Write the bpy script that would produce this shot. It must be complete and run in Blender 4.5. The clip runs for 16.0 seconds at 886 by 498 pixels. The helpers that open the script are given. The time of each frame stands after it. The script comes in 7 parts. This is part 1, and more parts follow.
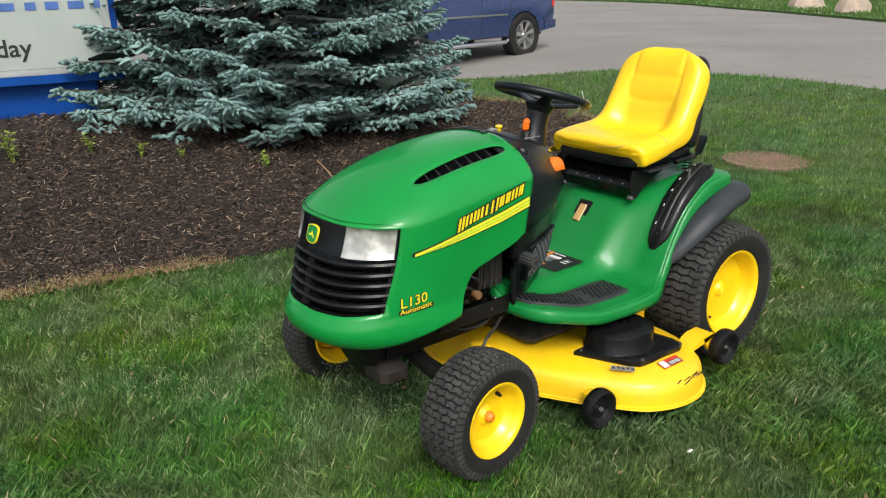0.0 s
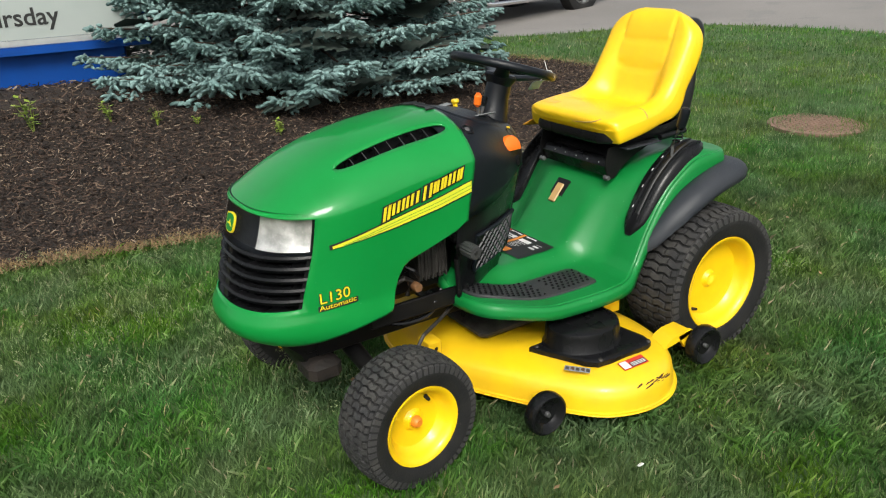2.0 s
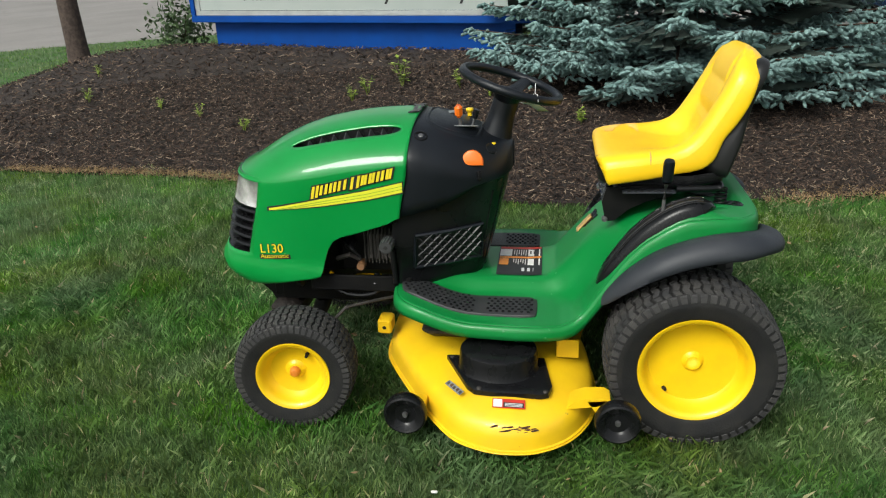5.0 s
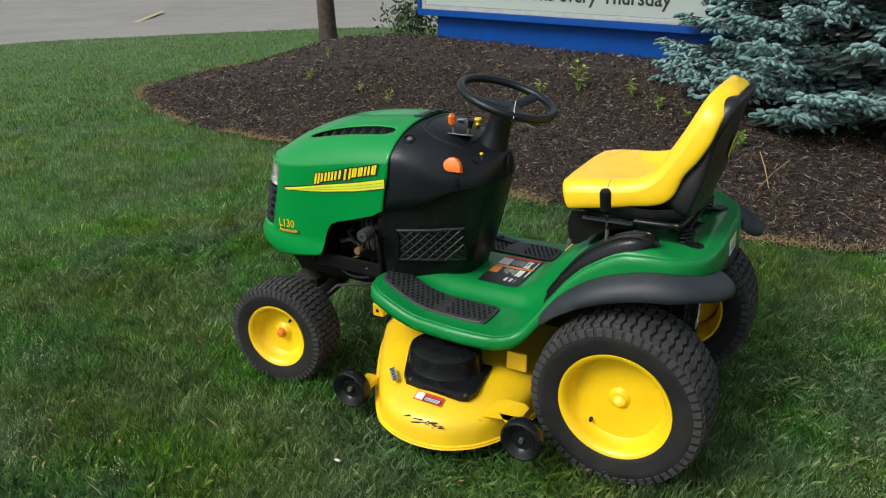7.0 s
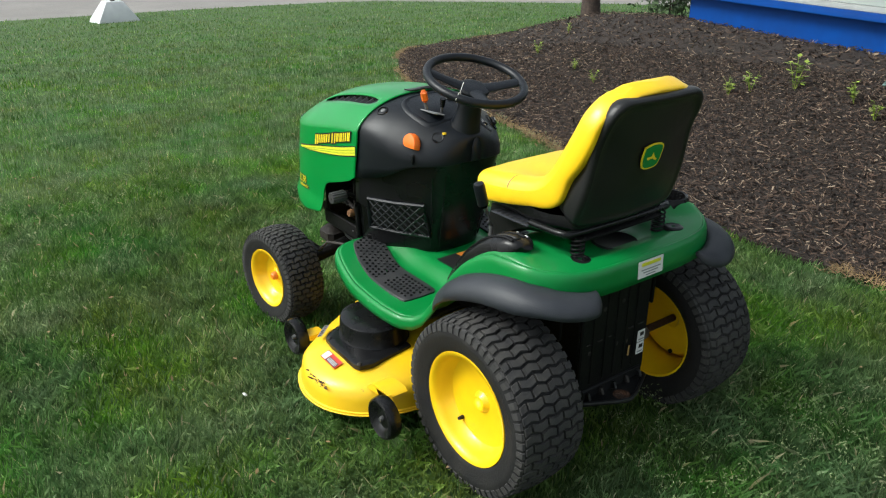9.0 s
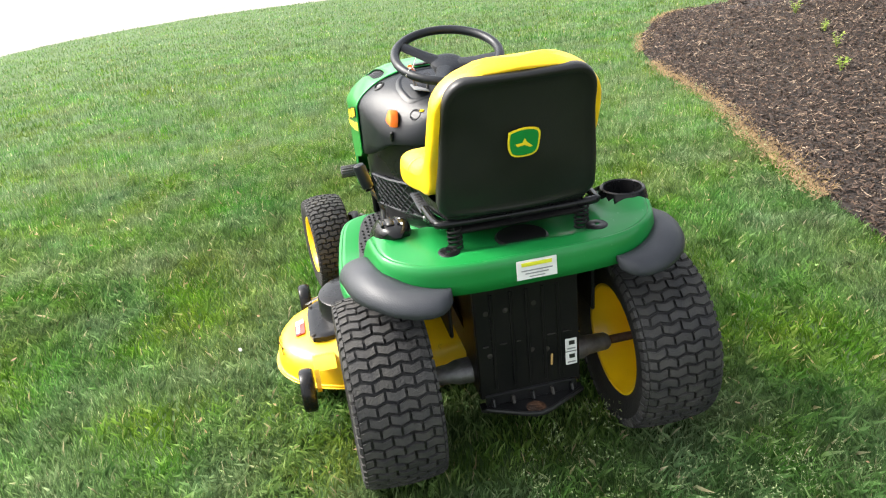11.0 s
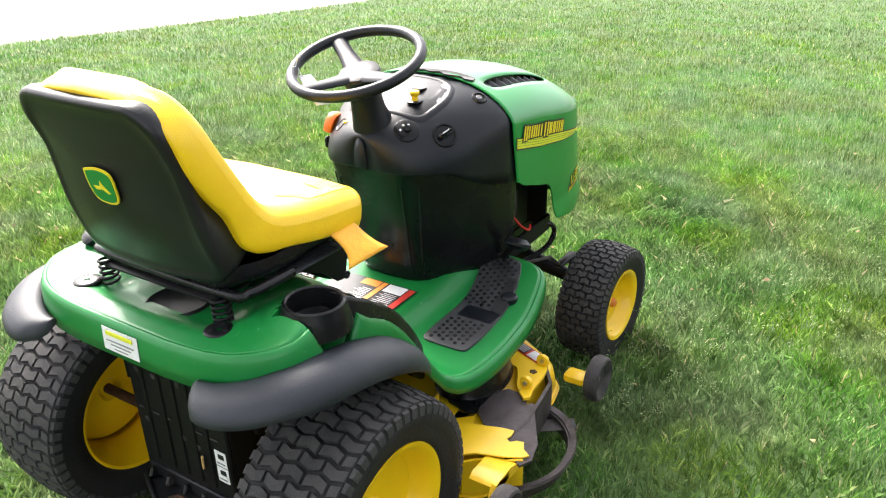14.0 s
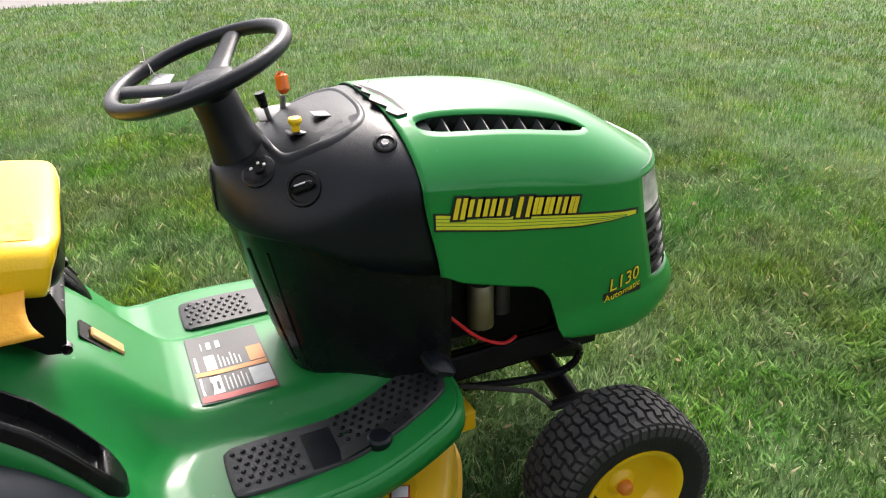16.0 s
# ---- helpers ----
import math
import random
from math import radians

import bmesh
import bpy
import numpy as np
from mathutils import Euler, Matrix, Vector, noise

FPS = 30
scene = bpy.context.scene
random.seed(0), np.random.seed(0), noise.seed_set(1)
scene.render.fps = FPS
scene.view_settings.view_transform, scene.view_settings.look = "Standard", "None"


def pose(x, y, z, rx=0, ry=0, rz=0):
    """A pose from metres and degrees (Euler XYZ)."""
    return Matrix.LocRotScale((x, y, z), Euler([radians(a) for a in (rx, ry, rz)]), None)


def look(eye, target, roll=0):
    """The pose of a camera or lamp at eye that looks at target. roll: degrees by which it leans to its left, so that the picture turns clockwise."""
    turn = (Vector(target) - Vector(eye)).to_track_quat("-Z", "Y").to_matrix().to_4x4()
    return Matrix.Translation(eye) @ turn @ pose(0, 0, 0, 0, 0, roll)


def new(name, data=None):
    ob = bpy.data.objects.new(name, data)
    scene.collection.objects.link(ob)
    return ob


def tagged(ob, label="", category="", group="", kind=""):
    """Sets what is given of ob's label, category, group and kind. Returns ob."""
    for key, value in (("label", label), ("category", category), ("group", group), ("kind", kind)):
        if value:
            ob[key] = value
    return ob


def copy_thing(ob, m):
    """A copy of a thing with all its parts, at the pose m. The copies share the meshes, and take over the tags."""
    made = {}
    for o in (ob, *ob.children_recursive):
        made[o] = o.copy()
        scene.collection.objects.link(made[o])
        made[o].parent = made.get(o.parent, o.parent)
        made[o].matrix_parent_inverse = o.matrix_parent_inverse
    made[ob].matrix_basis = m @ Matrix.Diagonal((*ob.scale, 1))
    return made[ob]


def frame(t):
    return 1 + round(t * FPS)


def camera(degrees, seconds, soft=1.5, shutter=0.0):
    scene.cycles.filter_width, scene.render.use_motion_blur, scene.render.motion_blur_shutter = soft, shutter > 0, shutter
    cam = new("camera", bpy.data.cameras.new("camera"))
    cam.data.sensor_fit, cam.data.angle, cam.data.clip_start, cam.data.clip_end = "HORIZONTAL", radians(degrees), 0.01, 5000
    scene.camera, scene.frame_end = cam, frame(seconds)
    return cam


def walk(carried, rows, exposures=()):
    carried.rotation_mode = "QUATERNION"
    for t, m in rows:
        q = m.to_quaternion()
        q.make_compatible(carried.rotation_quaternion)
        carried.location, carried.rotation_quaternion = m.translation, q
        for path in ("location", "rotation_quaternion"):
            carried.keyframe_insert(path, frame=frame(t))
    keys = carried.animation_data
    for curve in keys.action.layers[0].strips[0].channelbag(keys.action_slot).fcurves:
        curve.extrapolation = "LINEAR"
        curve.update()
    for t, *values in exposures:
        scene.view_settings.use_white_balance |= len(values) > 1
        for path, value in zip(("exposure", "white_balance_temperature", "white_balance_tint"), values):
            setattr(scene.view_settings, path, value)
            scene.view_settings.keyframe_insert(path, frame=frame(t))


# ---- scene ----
cam = camera(58.8, 16.0, 1.15)
PATH = [
    (0, (2.684, 2.084, 1.465), (1.527, 0.588, 0.817), -1.1),
    (0.5, (2.564, 2.119, 1.477), (1.475, 0.583, 0.803), -1.1),
    (1, (2.476, 2.177, 1.482), (1.397, 0.663, 0.745), -1.8),
    (1.5, (2.398, 2.2, 1.459), (1.318, 0.696, 0.703), -3.7),
    (2, (2.187, 2.157, 1.476), (1.217, 0.574, 0.731), -2.8),
    (2.5, (1.968, 2.217, 1.474), (1.126, 0.56, 0.736), -2.6),
    (3, (1.694, 2.375, 1.5), (1.123, 0.638, 0.69), -2.7),
    (3.5, (1.448, 2.415, 1.494), (0.974, 0.624, 0.74), 0.3),
    (4, (1.143, 2.491, 1.518), (0.829, 0.654, 0.792), -0.9),
    (4.2, (0.996, 2.558, 1.509), (0.826, 0.718, 0.746), -1.0),
    (6.3, (-0.178, 2.706, 1.577), (0.444, 0.952, 0.845), 0.9),
    (6.5, (-0.259, 2.636, 1.567), (0.421, 0.916, 0.807), 1.6),
    (7, (-0.518, 2.503, 1.59), (0.373, 0.876, 0.841), -0.2),
    (7.5, (-0.806, 2.368, 1.611), (0.242, 0.862, 0.815), 0.6),
    (8, (-1.028, 2.122, 1.586), (0.139, 0.715, 0.775), 0.2),
    (8.5, (-1.249, 1.934, 1.595), (0.108, 0.656, 0.871), 1.1),
    (9, (-1.476, 1.679, 1.602), (-0.009, 0.585, 0.795), 0.3),
    (9.5, (-1.651, 1.403, 1.59), (-0.086, 0.478, 0.755), 1.2),
    (9.7, (-1.703, 1.272, 1.601), (-0.1, 0.438, 0.743), -0.6),
    (11.8, (-1.911, 0.021, 1.529), (-0.083, 0.013, 0.718), -1.8),
    (12, (-1.835, -0.135, 1.529), (-0.012, -0.05, 0.711), -0.4),
    (12.5, (-1.661, -0.515, 1.52), (0.113, -0.179, 0.66), -2.5),
    (13, (-1.529, -0.839, 1.529), (0.158, -0.232, 0.643), -2.5),
    (13.5, (-1.267, -1.04, 1.489), (0.318, -0.266, 0.545), -1.8),
    (14, (-0.971, -1.255, 1.483), (0.545, -0.28, 0.616), -1.3),
    (14.5, (-0.675, -1.446, 1.472), (0.633, -0.212, 0.598), -0.9),
    (15, (-0.265, -1.549, 1.441), (0.85, -0.195, 0.479), -1.8),
    (15.5, (0.111, -1.607, 1.445), (0.962, -0.033, 0.551), -2.1),
    (16, (0.416, -1.495, 1.4), (1.134, 0.135, 0.49), -1.5),
]
EXPOSURES = [(0, 0.65, 6500, 8), (4, 0.6, 6450, 6), (7, 0.45, 6250, 4), (8.5, 0.6, 6200, 4), (9.7, 1.4, 6350, 6), (11, 2.2, 6600, 10), (12, 2.6, 6700, 12), (13, 2.65, 6700, 12), (13.9, 2.52, 6640, 13), (14.5, 2.18, 6600, 14), (15.5, 1.85, 6620, 15), (16, 1.68, 6650, 15)]
walk(cam, [(t, look(eye, target, roll)) for t, eye, target, roll in PATH], EXPOSURES)
SPOKES, STEER = (54, 157, 252), 6

# ---- sky, sun and exposure ----
SUN_AZ, SUN_EL = radians(62), radians(46)        # from the +x axis towards +y
world = bpy.data.worlds.new("world")
scene.world = world
world.use_nodes = True
wn, wl = world.node_tree.nodes, world.node_tree.links
sky = wn.new("ShaderNodeTexSky")
sky.sky_type = "NISHITA"
sky.sun_disc = False
sky.sun_elevation, sky.sun_rotation = SUN_EL, radians(90) - SUN_AZ
sky.dust_density, sky.ozone_density, sky.air_density = 4.0, 0.6, 1.0
pale = wn.new("ShaderNodeHueSaturation")
pale.inputs["Saturation"].default_value = 0.3
wl.new(sky.outputs[0], pale.inputs["Color"])
wl.new(pale.outputs[0], wn["Background"].inputs["Color"])
wn["Background"].inputs["Strength"].default_value = 0.118
sun = new("sun", bpy.data.lights.new("sun", "SUN"))
sun.data.energy, sun.data.angle, sun.data.color = 1.7, radians(20), (1.0, 0.96, 0.9)
sun.matrix_world = look((8 * math.cos(SUN_AZ), 8 * math.sin(SUN_AZ), 8 * math.tan(SUN_EL)), (0, 0, 0))


# ---- materials ----
def material(name, color, rough=0.5, metal=0.0, color2=None, scale=8.0, detail=6.0, bump=0.0, bump_scale=60.0, coat=0.0, spread=0.0,
             by="", fleck=None, spec=0.5, stretch=None):
    """A node material: two colours mixed by noise, grain in roughness and relief, with a spread of brightness by object or by island."""
    m = bpy.data.materials.new(name)
    m.use_nodes = True
    n, l = m.node_tree.nodes, m.node_tree.links
    p = n["Principled BSDF"]
    p.inputs["Roughness"].default_value, p.inputs["Metallic"].default_value = rough, metal
    p.inputs["Coat Weight"].default_value, p.inputs["Specular IOR Level"].default_value = coat, spec
    p.inputs["Coat Roughness"].default_value = 0.06
    tc = n.new("ShaderNodeTexCoord")
    src = tc.outputs["Object"]
    if stretch:
        mp = n.new("ShaderNodeMapping")
        mp.inputs["Scale"].default_value = stretch
        l.new(src, mp.inputs["Vector"])
        src = mp.outputs["Vector"]
    ns = n.new("ShaderNodeTexNoise")
    ns.inputs["Scale"].default_value, ns.inputs["Detail"].default_value = scale, detail
    l.new(src, ns.inputs["Vector"])
    ramp = n.new("ShaderNodeMapRange")
    ramp.inputs["From Min"].default_value, ramp.inputs["From Max"].default_value = 0.35, 0.65
    l.new(ns.outputs["Fac"], ramp.inputs["Value"])
    mix = n.new("ShaderNodeMix")
    mix.data_type = "RGBA"
    c2 = color2 or tuple(c * 0.82 for c in color)
    mix.inputs[6].default_value, mix.inputs[7].default_value = (*color, 1), (*c2, 1)
    l.new(ramp.outputs[0], mix.inputs[0])
    out = mix.outputs[2]
    if fleck:
        fcol, fscale, flo = fleck
        n2 = n.new("ShaderNodeTexNoise")
        n2.inputs["Scale"].default_value, n2.inputs["Detail"].default_value = fscale, 4
        l.new(src, n2.inputs["Vector"])
        r2 = n.new("ShaderNodeMapRange")
        r2.inputs["From Min"].default_value, r2.inputs["From Max"].default_value = flo, flo + 0.06
        l.new(n2.outputs["Fac"], r2.inputs["Value"])
        m2 = n.new("ShaderNodeMix")
        m2.data_type = "RGBA"
        m2.inputs[7].default_value = (*fcol, 1)
        l.new(r2.outputs[0], m2.inputs[0])
        l.new(out, m2.inputs[6])
        out = m2.outputs[2]
    if by:
        if by == "island":
            g = n.new("ShaderNodeNewGeometry")
            rnd = g.outputs["Random Per Island"]
        else:
            g = n.new("ShaderNodeObjectInfo")
            rnd = g.outputs["Random"]
        mr = n.new("ShaderNodeMapRange")
        mr.inputs["To Min"].default_value, mr.inputs["To Max"].default_value = 1 - spread, 1 + spread
        l.new(rnd, mr.inputs["Value"])
        hs = n.new("ShaderNodeHueSaturation")
        l.new(mr.outputs[0], hs.inputs["Value"])
        l.new(out, hs.inputs["Color"])
        out = hs.outputs[0]
    l.new(out, p.inputs["Base Color"])
    rr = n.new("ShaderNodeMapRange")
    rr.inputs["To Min"].default_value, rr.inputs["To Max"].default_value = max(rough - 0.07, 0.02), min(rough + 0.09, 1)
    l.new(ns.outputs["Fac"], rr.inputs["Value"])
    l.new(rr.outputs[0], p.inputs["Roughness"])
    if bump:
        nb = n.new("ShaderNodeTexNoise")
        nb.inputs["Scale"].default_value, nb.inputs["Detail"].default_value = bump_scale, 5
        l.new(src, nb.inputs["Vector"])
        b = n.new("ShaderNodeBump")
        b.inputs["Strength"].default_value, b.inputs["Distance"].default_value = bump, 0.01
        l.new(nb.outputs["Fac"], b.inputs["Height"])
        l.new(b.outputs[0], p.inputs["Normal"])
    return m


GREEN = material("green paint", (0.004, 0.20, 0.034), 0.40, 0, (0.006, 0.222, 0.041), 5, coat=0.6, spec=0.12, bump=0.03, bump_scale=9,
                 fleck=((0.05, 0.26, 0.09), 120, 0.71))
GREEN_PAN = material("green plastic", (0.004, 0.165, 0.030), 0.38, 0, (0.008, 0.185, 0.040), 6, coat=0.15, spec=0.3, bump=0.04, bump_scale=14,
                     fleck=((0.07, 0.25, 0.10), 60, 0.70))
YELLOW = material("yellow paint", (0.86, 0.56, 0.006), 0.36, 0, (0.80, 0.50, 0.006), 9, coat=0.25, bump=0.03, bump_scale=20)
YELLOW_DECK = material("worn yellow paint", (0.84, 0.54, 0.008), 0.4, 0, (0.76, 0.46, 0.012), 7, coat=0.2, bump=0.05, bump_scale=30,
                       fleck=((0.16, 0.10, 0.04), 16, 0.715))
VINYL = material("yellow vinyl", (0.88, 0.57, 0.008), 0.36, 0, (0.82, 0.51, 0.008), 6, coat=0.15, bump=0.10, bump_scale=260)
SCRAPED = material("scraped grey plastic", (0.020, 0.018, 0.017), 0.7, 0, (0.055, 0.048, 0.044), 22, bump=0.2, bump_scale=120)
FLAP = material("torn vinyl", (0.80, 0.40, 0.02), 0.55, 0, (0.72, 0.33, 0.02), 30, bump=0.2, bump_scale=120)
PAD = material("worn rubber pad", (0.020, 0.021, 0.023), 0.5, 0, (0.034, 0.034, 0.035), 16, bump=0.12, bump_scale=220, fleck=((0.07, 0.07, 0.065), 24, 0.70))
FIN = material("grey vent fin", (0.035, 0.036, 0.037), 0.4)
OILPLUG = material("brown oil plug", (0.20, 0.095, 0.035), 0.55, 0, (0.12, 0.06, 0.03), 40)
FOAM = material("worn pale foam", (0.80, 0.47, 0.12), 0.8, 0, (0.80, 0.50, 0.05), 30, bump=0.3, bump_scale=160)
BLACK = material("black plastic", (0.005, 0.0054, 0.0058), 0.26, 0, (0.008, 0.008, 0.009), 10, bump=0.05, bump_scale=160, spec=0.24)
DASH = material("textured black plastic", (0.0032, 0.0045, 0.0068), 0.36, 0, (0.006, 0.0080, 0.0112), 7, spec=0.32, bump=0.12, bump_scale=420,
                fleck=((0.018, 0.020, 0.023), 30, 0.75))
# paler than BLACK: the greyish haze over the seat back is in this colour
SHELL = material("paler black plastic", (0.008, 0.0083, 0.0086), 0.33, 0, (0.013, 0.0132, 0.0135), 6, spec=0.33, bump=0.10, bump_scale=240)
FLARE = material("weathered grey plastic", (0.019, 0.022, 0.028), 0.5, 0, (0.030, 0.033, 0.039), 9, spec=0.36, bump=0.12, bump_scale=300)
SCREEN = material("black lattice plastic", (0.020, 0.021, 0.023), 0.42, 0, (0.013, 0.0135, 0.0145), 20)
RUBBER = material("tyre rubber", (0.009, 0.009, 0.0095), 0.7, 0, (0.016, 0.0155, 0.0145), 14, spec=0.3, bump=0.2, bump_scale=140,
                  fleck=((0.035, 0.032, 0.026), 50, 0.70))
TREAD = material("worn tread rubber", (0.030, 0.030, 0.031), 0.75, 0, (0.048, 0.046, 0.043), 18, spec=0.3, bump=0.3, bump_scale=180, by="island", spread=0.14)
STEEL = material("black steel", (0.006, 0.006, 0.0065), 0.42, 0.0, (0.009, 0.0088, 0.0085), 14, spec=0.12, bump=0.1, bump_scale=80,
                 fleck=((0.07, 0.05, 0.035), 40, 0.73))
MUFFLER = material("burnt brown steel", (0.022, 0.016, 0.012), 0.7, 0.2, (0.010, 0.008, 0.007), 18, bump=0.3, bump_scale=90)
GREASY = material("greasy steel", (0.05, 0.045, 0.04), 0.6, 0.4, (0.02, 0.018, 0.016), 25, bump=0.3, bump_scale=90)
ALLOY = material("cast aluminium", (0.22, 0.22, 0.22), 0.5, 0.75, (0.13, 0.13, 0.13), 30, bump=0.2, bump_scale=200)
ZINC = material("zinc plated steel", (0.5, 0.47, 0.38), 0.35, 0.9, (0.4, 0.35, 0.22), 20)
BRASS = material("yellow zinc", (0.26, 0.21, 0.10), 0.45, 0.8, (0.34, 0.31, 0.22), 12)
CHROME = material("chrome", (0.75, 0.75, 0.76), 0.14, 1.0, (0.7, 0.7, 0.7), 12)
RUST = material("rusty steel", (0.10, 0.045, 0.02), 0.8, 0.2, (0.05, 0.03, 0.02), 30, bump=0.5, bump_scale=120)
WORN = material("grass stained steel", (0.075, 0.062, 0.062), 0.5, 0.4, (0.035, 0.026, 0.024), 14, bump=0.3, bump_scale=80)
ORANGE = material("orange plastic", (0.85, 0.18, 0.012), 0.35, 0, (0.8, 0.15, 0.01), 12)
AMBER = material("amber cap", (0.72, 0.22, 0.02), 0.45, 0, (0.6, 0.18, 0.02), 20)
KNOB = material("yellow plastic", (0.86, 0.58, 0.01), 0.35)
LENS = material("lamp reflector", (0.78, 0.78, 0.76), 0.22, 0.6, (0.40, 0.40, 0.39), 24, bump=0.12, bump_scale=70)
LIME = material("lime decal", (0.66, 0.68, 0.03), 0.4, 0, (0.62, 0.63, 0.03), 9)
DECALYEL = material("yellow decal", (0.82, 0.66, 0.02), 0.4)
INK = material("black ink", (0.012, 0.012, 0.012), 0.45)
PAPER = material("white label", (0.72, 0.72, 0.70), 0.65, 0, (0.64, 0.64, 0.62), 40)
REDINK = material("red label", (0.55, 0.035, 0.02), 0.45)
ORANGEINK = material("orange label", (0.72, 0.25, 0.03), 0.5)
GREYINK = material("grey lettering", (0.22, 0.23, 0.23), 0.5)
WHITEINK = material("white lettering", (0.62, 0.62, 0.62), 0.6)
TAG = material("reflector tan", (0.50, 0.32, 0.12), 0.35)
WIRE = material("red wire", (0.5, 0.01, 0.015), 0.4)
BLUE = material("blue sign paint", (0.002, 0.048, 0.245), 0.5, 0, (0.003, 0.042, 0.21), 4, spec=0.14, bump=0.05, bump_scale=30,
                fleck=((0.2, 0.3, 0.55), 26, 0.76))
SIGNWHITE = material("sign face", (0.34, 0.375, 0.355), 0.4, 0, (0.315, 0.355, 0.335), 3)
SIGNGREY = material("sign trim", (0.38, 0.40, 0.39), 0.45, 0.3)
SIGNBLUE = material("blue lettering", (0.05, 0.12, 0.36), 0.45)
SOIL = material("lawn soil", (0.040, 0.090, 0.019), 0.95, 0, (0.062, 0.105, 0.028), 7, bump=0.6, bump_scale=60)
MULCHBED = material("mulch bed", (0.012, 0.008, 0.006), 0.95, 0, (0.026, 0.017, 0.012), 18, bump=0.8, bump_scale=70)
ASPHALT = material("weathered asphalt", (0.182, 0.169, 0.157), 0.88, 0, (0.226, 0.211, 0.197), 0.5, bump=0.35, bump_scale=90,
                   fleck=((0.19, 0.18, 0.17), 2.3, 0.58))
LINE = material("worn yellow road paint", (0.46, 0.38, 0.18), 0.8, 0, (0.32, 0.28, 0.2), 6)
BARK = material("bark", (0.07, 0.05, 0.038), 0.95, 0, (0.035, 0.025, 0.02), 22, bump=0.9, bump_scale=40)
TWIG = material("twig bark", (0.07, 0.045, 0.03), 0.9, 0, (0.04, 0.028, 0.02), 40)
NEEDLE = material("blue spruce needles", (0.215, 0.325, 0.31), 0.7, 0, (0.125, 0.215, 0.20), 3, by="island", spread=0.28, spec=0.25, bump=0.9, bump_scale=170)
# near-black green: shade deep in the spruce is painted into this colour
INNER_SHADE = material("shaded inner needles", (0.03, 0.05, 0.04), 0.8, 0, (0.022, 0.03, 0.024), 8)
WEEDLEAF = material("weed leaf", (0.24, 0.31, 0.035), 0.6, 0, (0.14, 0.23, 0.025), 30, by="island", spread=0.3)
SHRUB = material("shrub leaf", (0.03, 0.06, 0.02), 0.6, 0, (0.05, 0.09, 0.025), 20, by="island", spread=0.4)
IRON = material("rusty cast iron", (0.22, 0.135, 0.095), 0.9, 0.0, (0.16, 0.11, 0.075), 25, bump=0.5, bump_scale=60)
SEED = material("seed head", (0.27, 0.33, 0.16), 0.7, 0, (0.21, 0.27, 0.11), 30, by="island", spread=0.3)
STRAW = material("dry grass edge", (0.25, 0.17, 0.08), 0.9, 0, (0.18, 0.12, 0.06), 12, by="island", spread=0.3)
ROCK = material("field stone", (0.40, 0.30, 0.23), 0.85, 0, (0.30, 0.24, 0.20), 4, bump=0.6, bump_scale=9)
CONCRETE = material("white concrete", (0.62, 0.63, 0.64), 0.8, 0, (0.5, 0.51, 0.53), 3, bump=0.3, bump_scale=30)
CARPAINT = material("blue car paint", (0.014, 0.032, 0.11), 0.25, 0.3, (0.018, 0.038, 0.12), 2, coat=0.8)
CARGLASS = material("dark car glass", (0.006, 0.007, 0.008), 0.06, 0)
GALV = material("galvanised pole", (0.06, 0.065, 0.06), 0.6, 0.3)


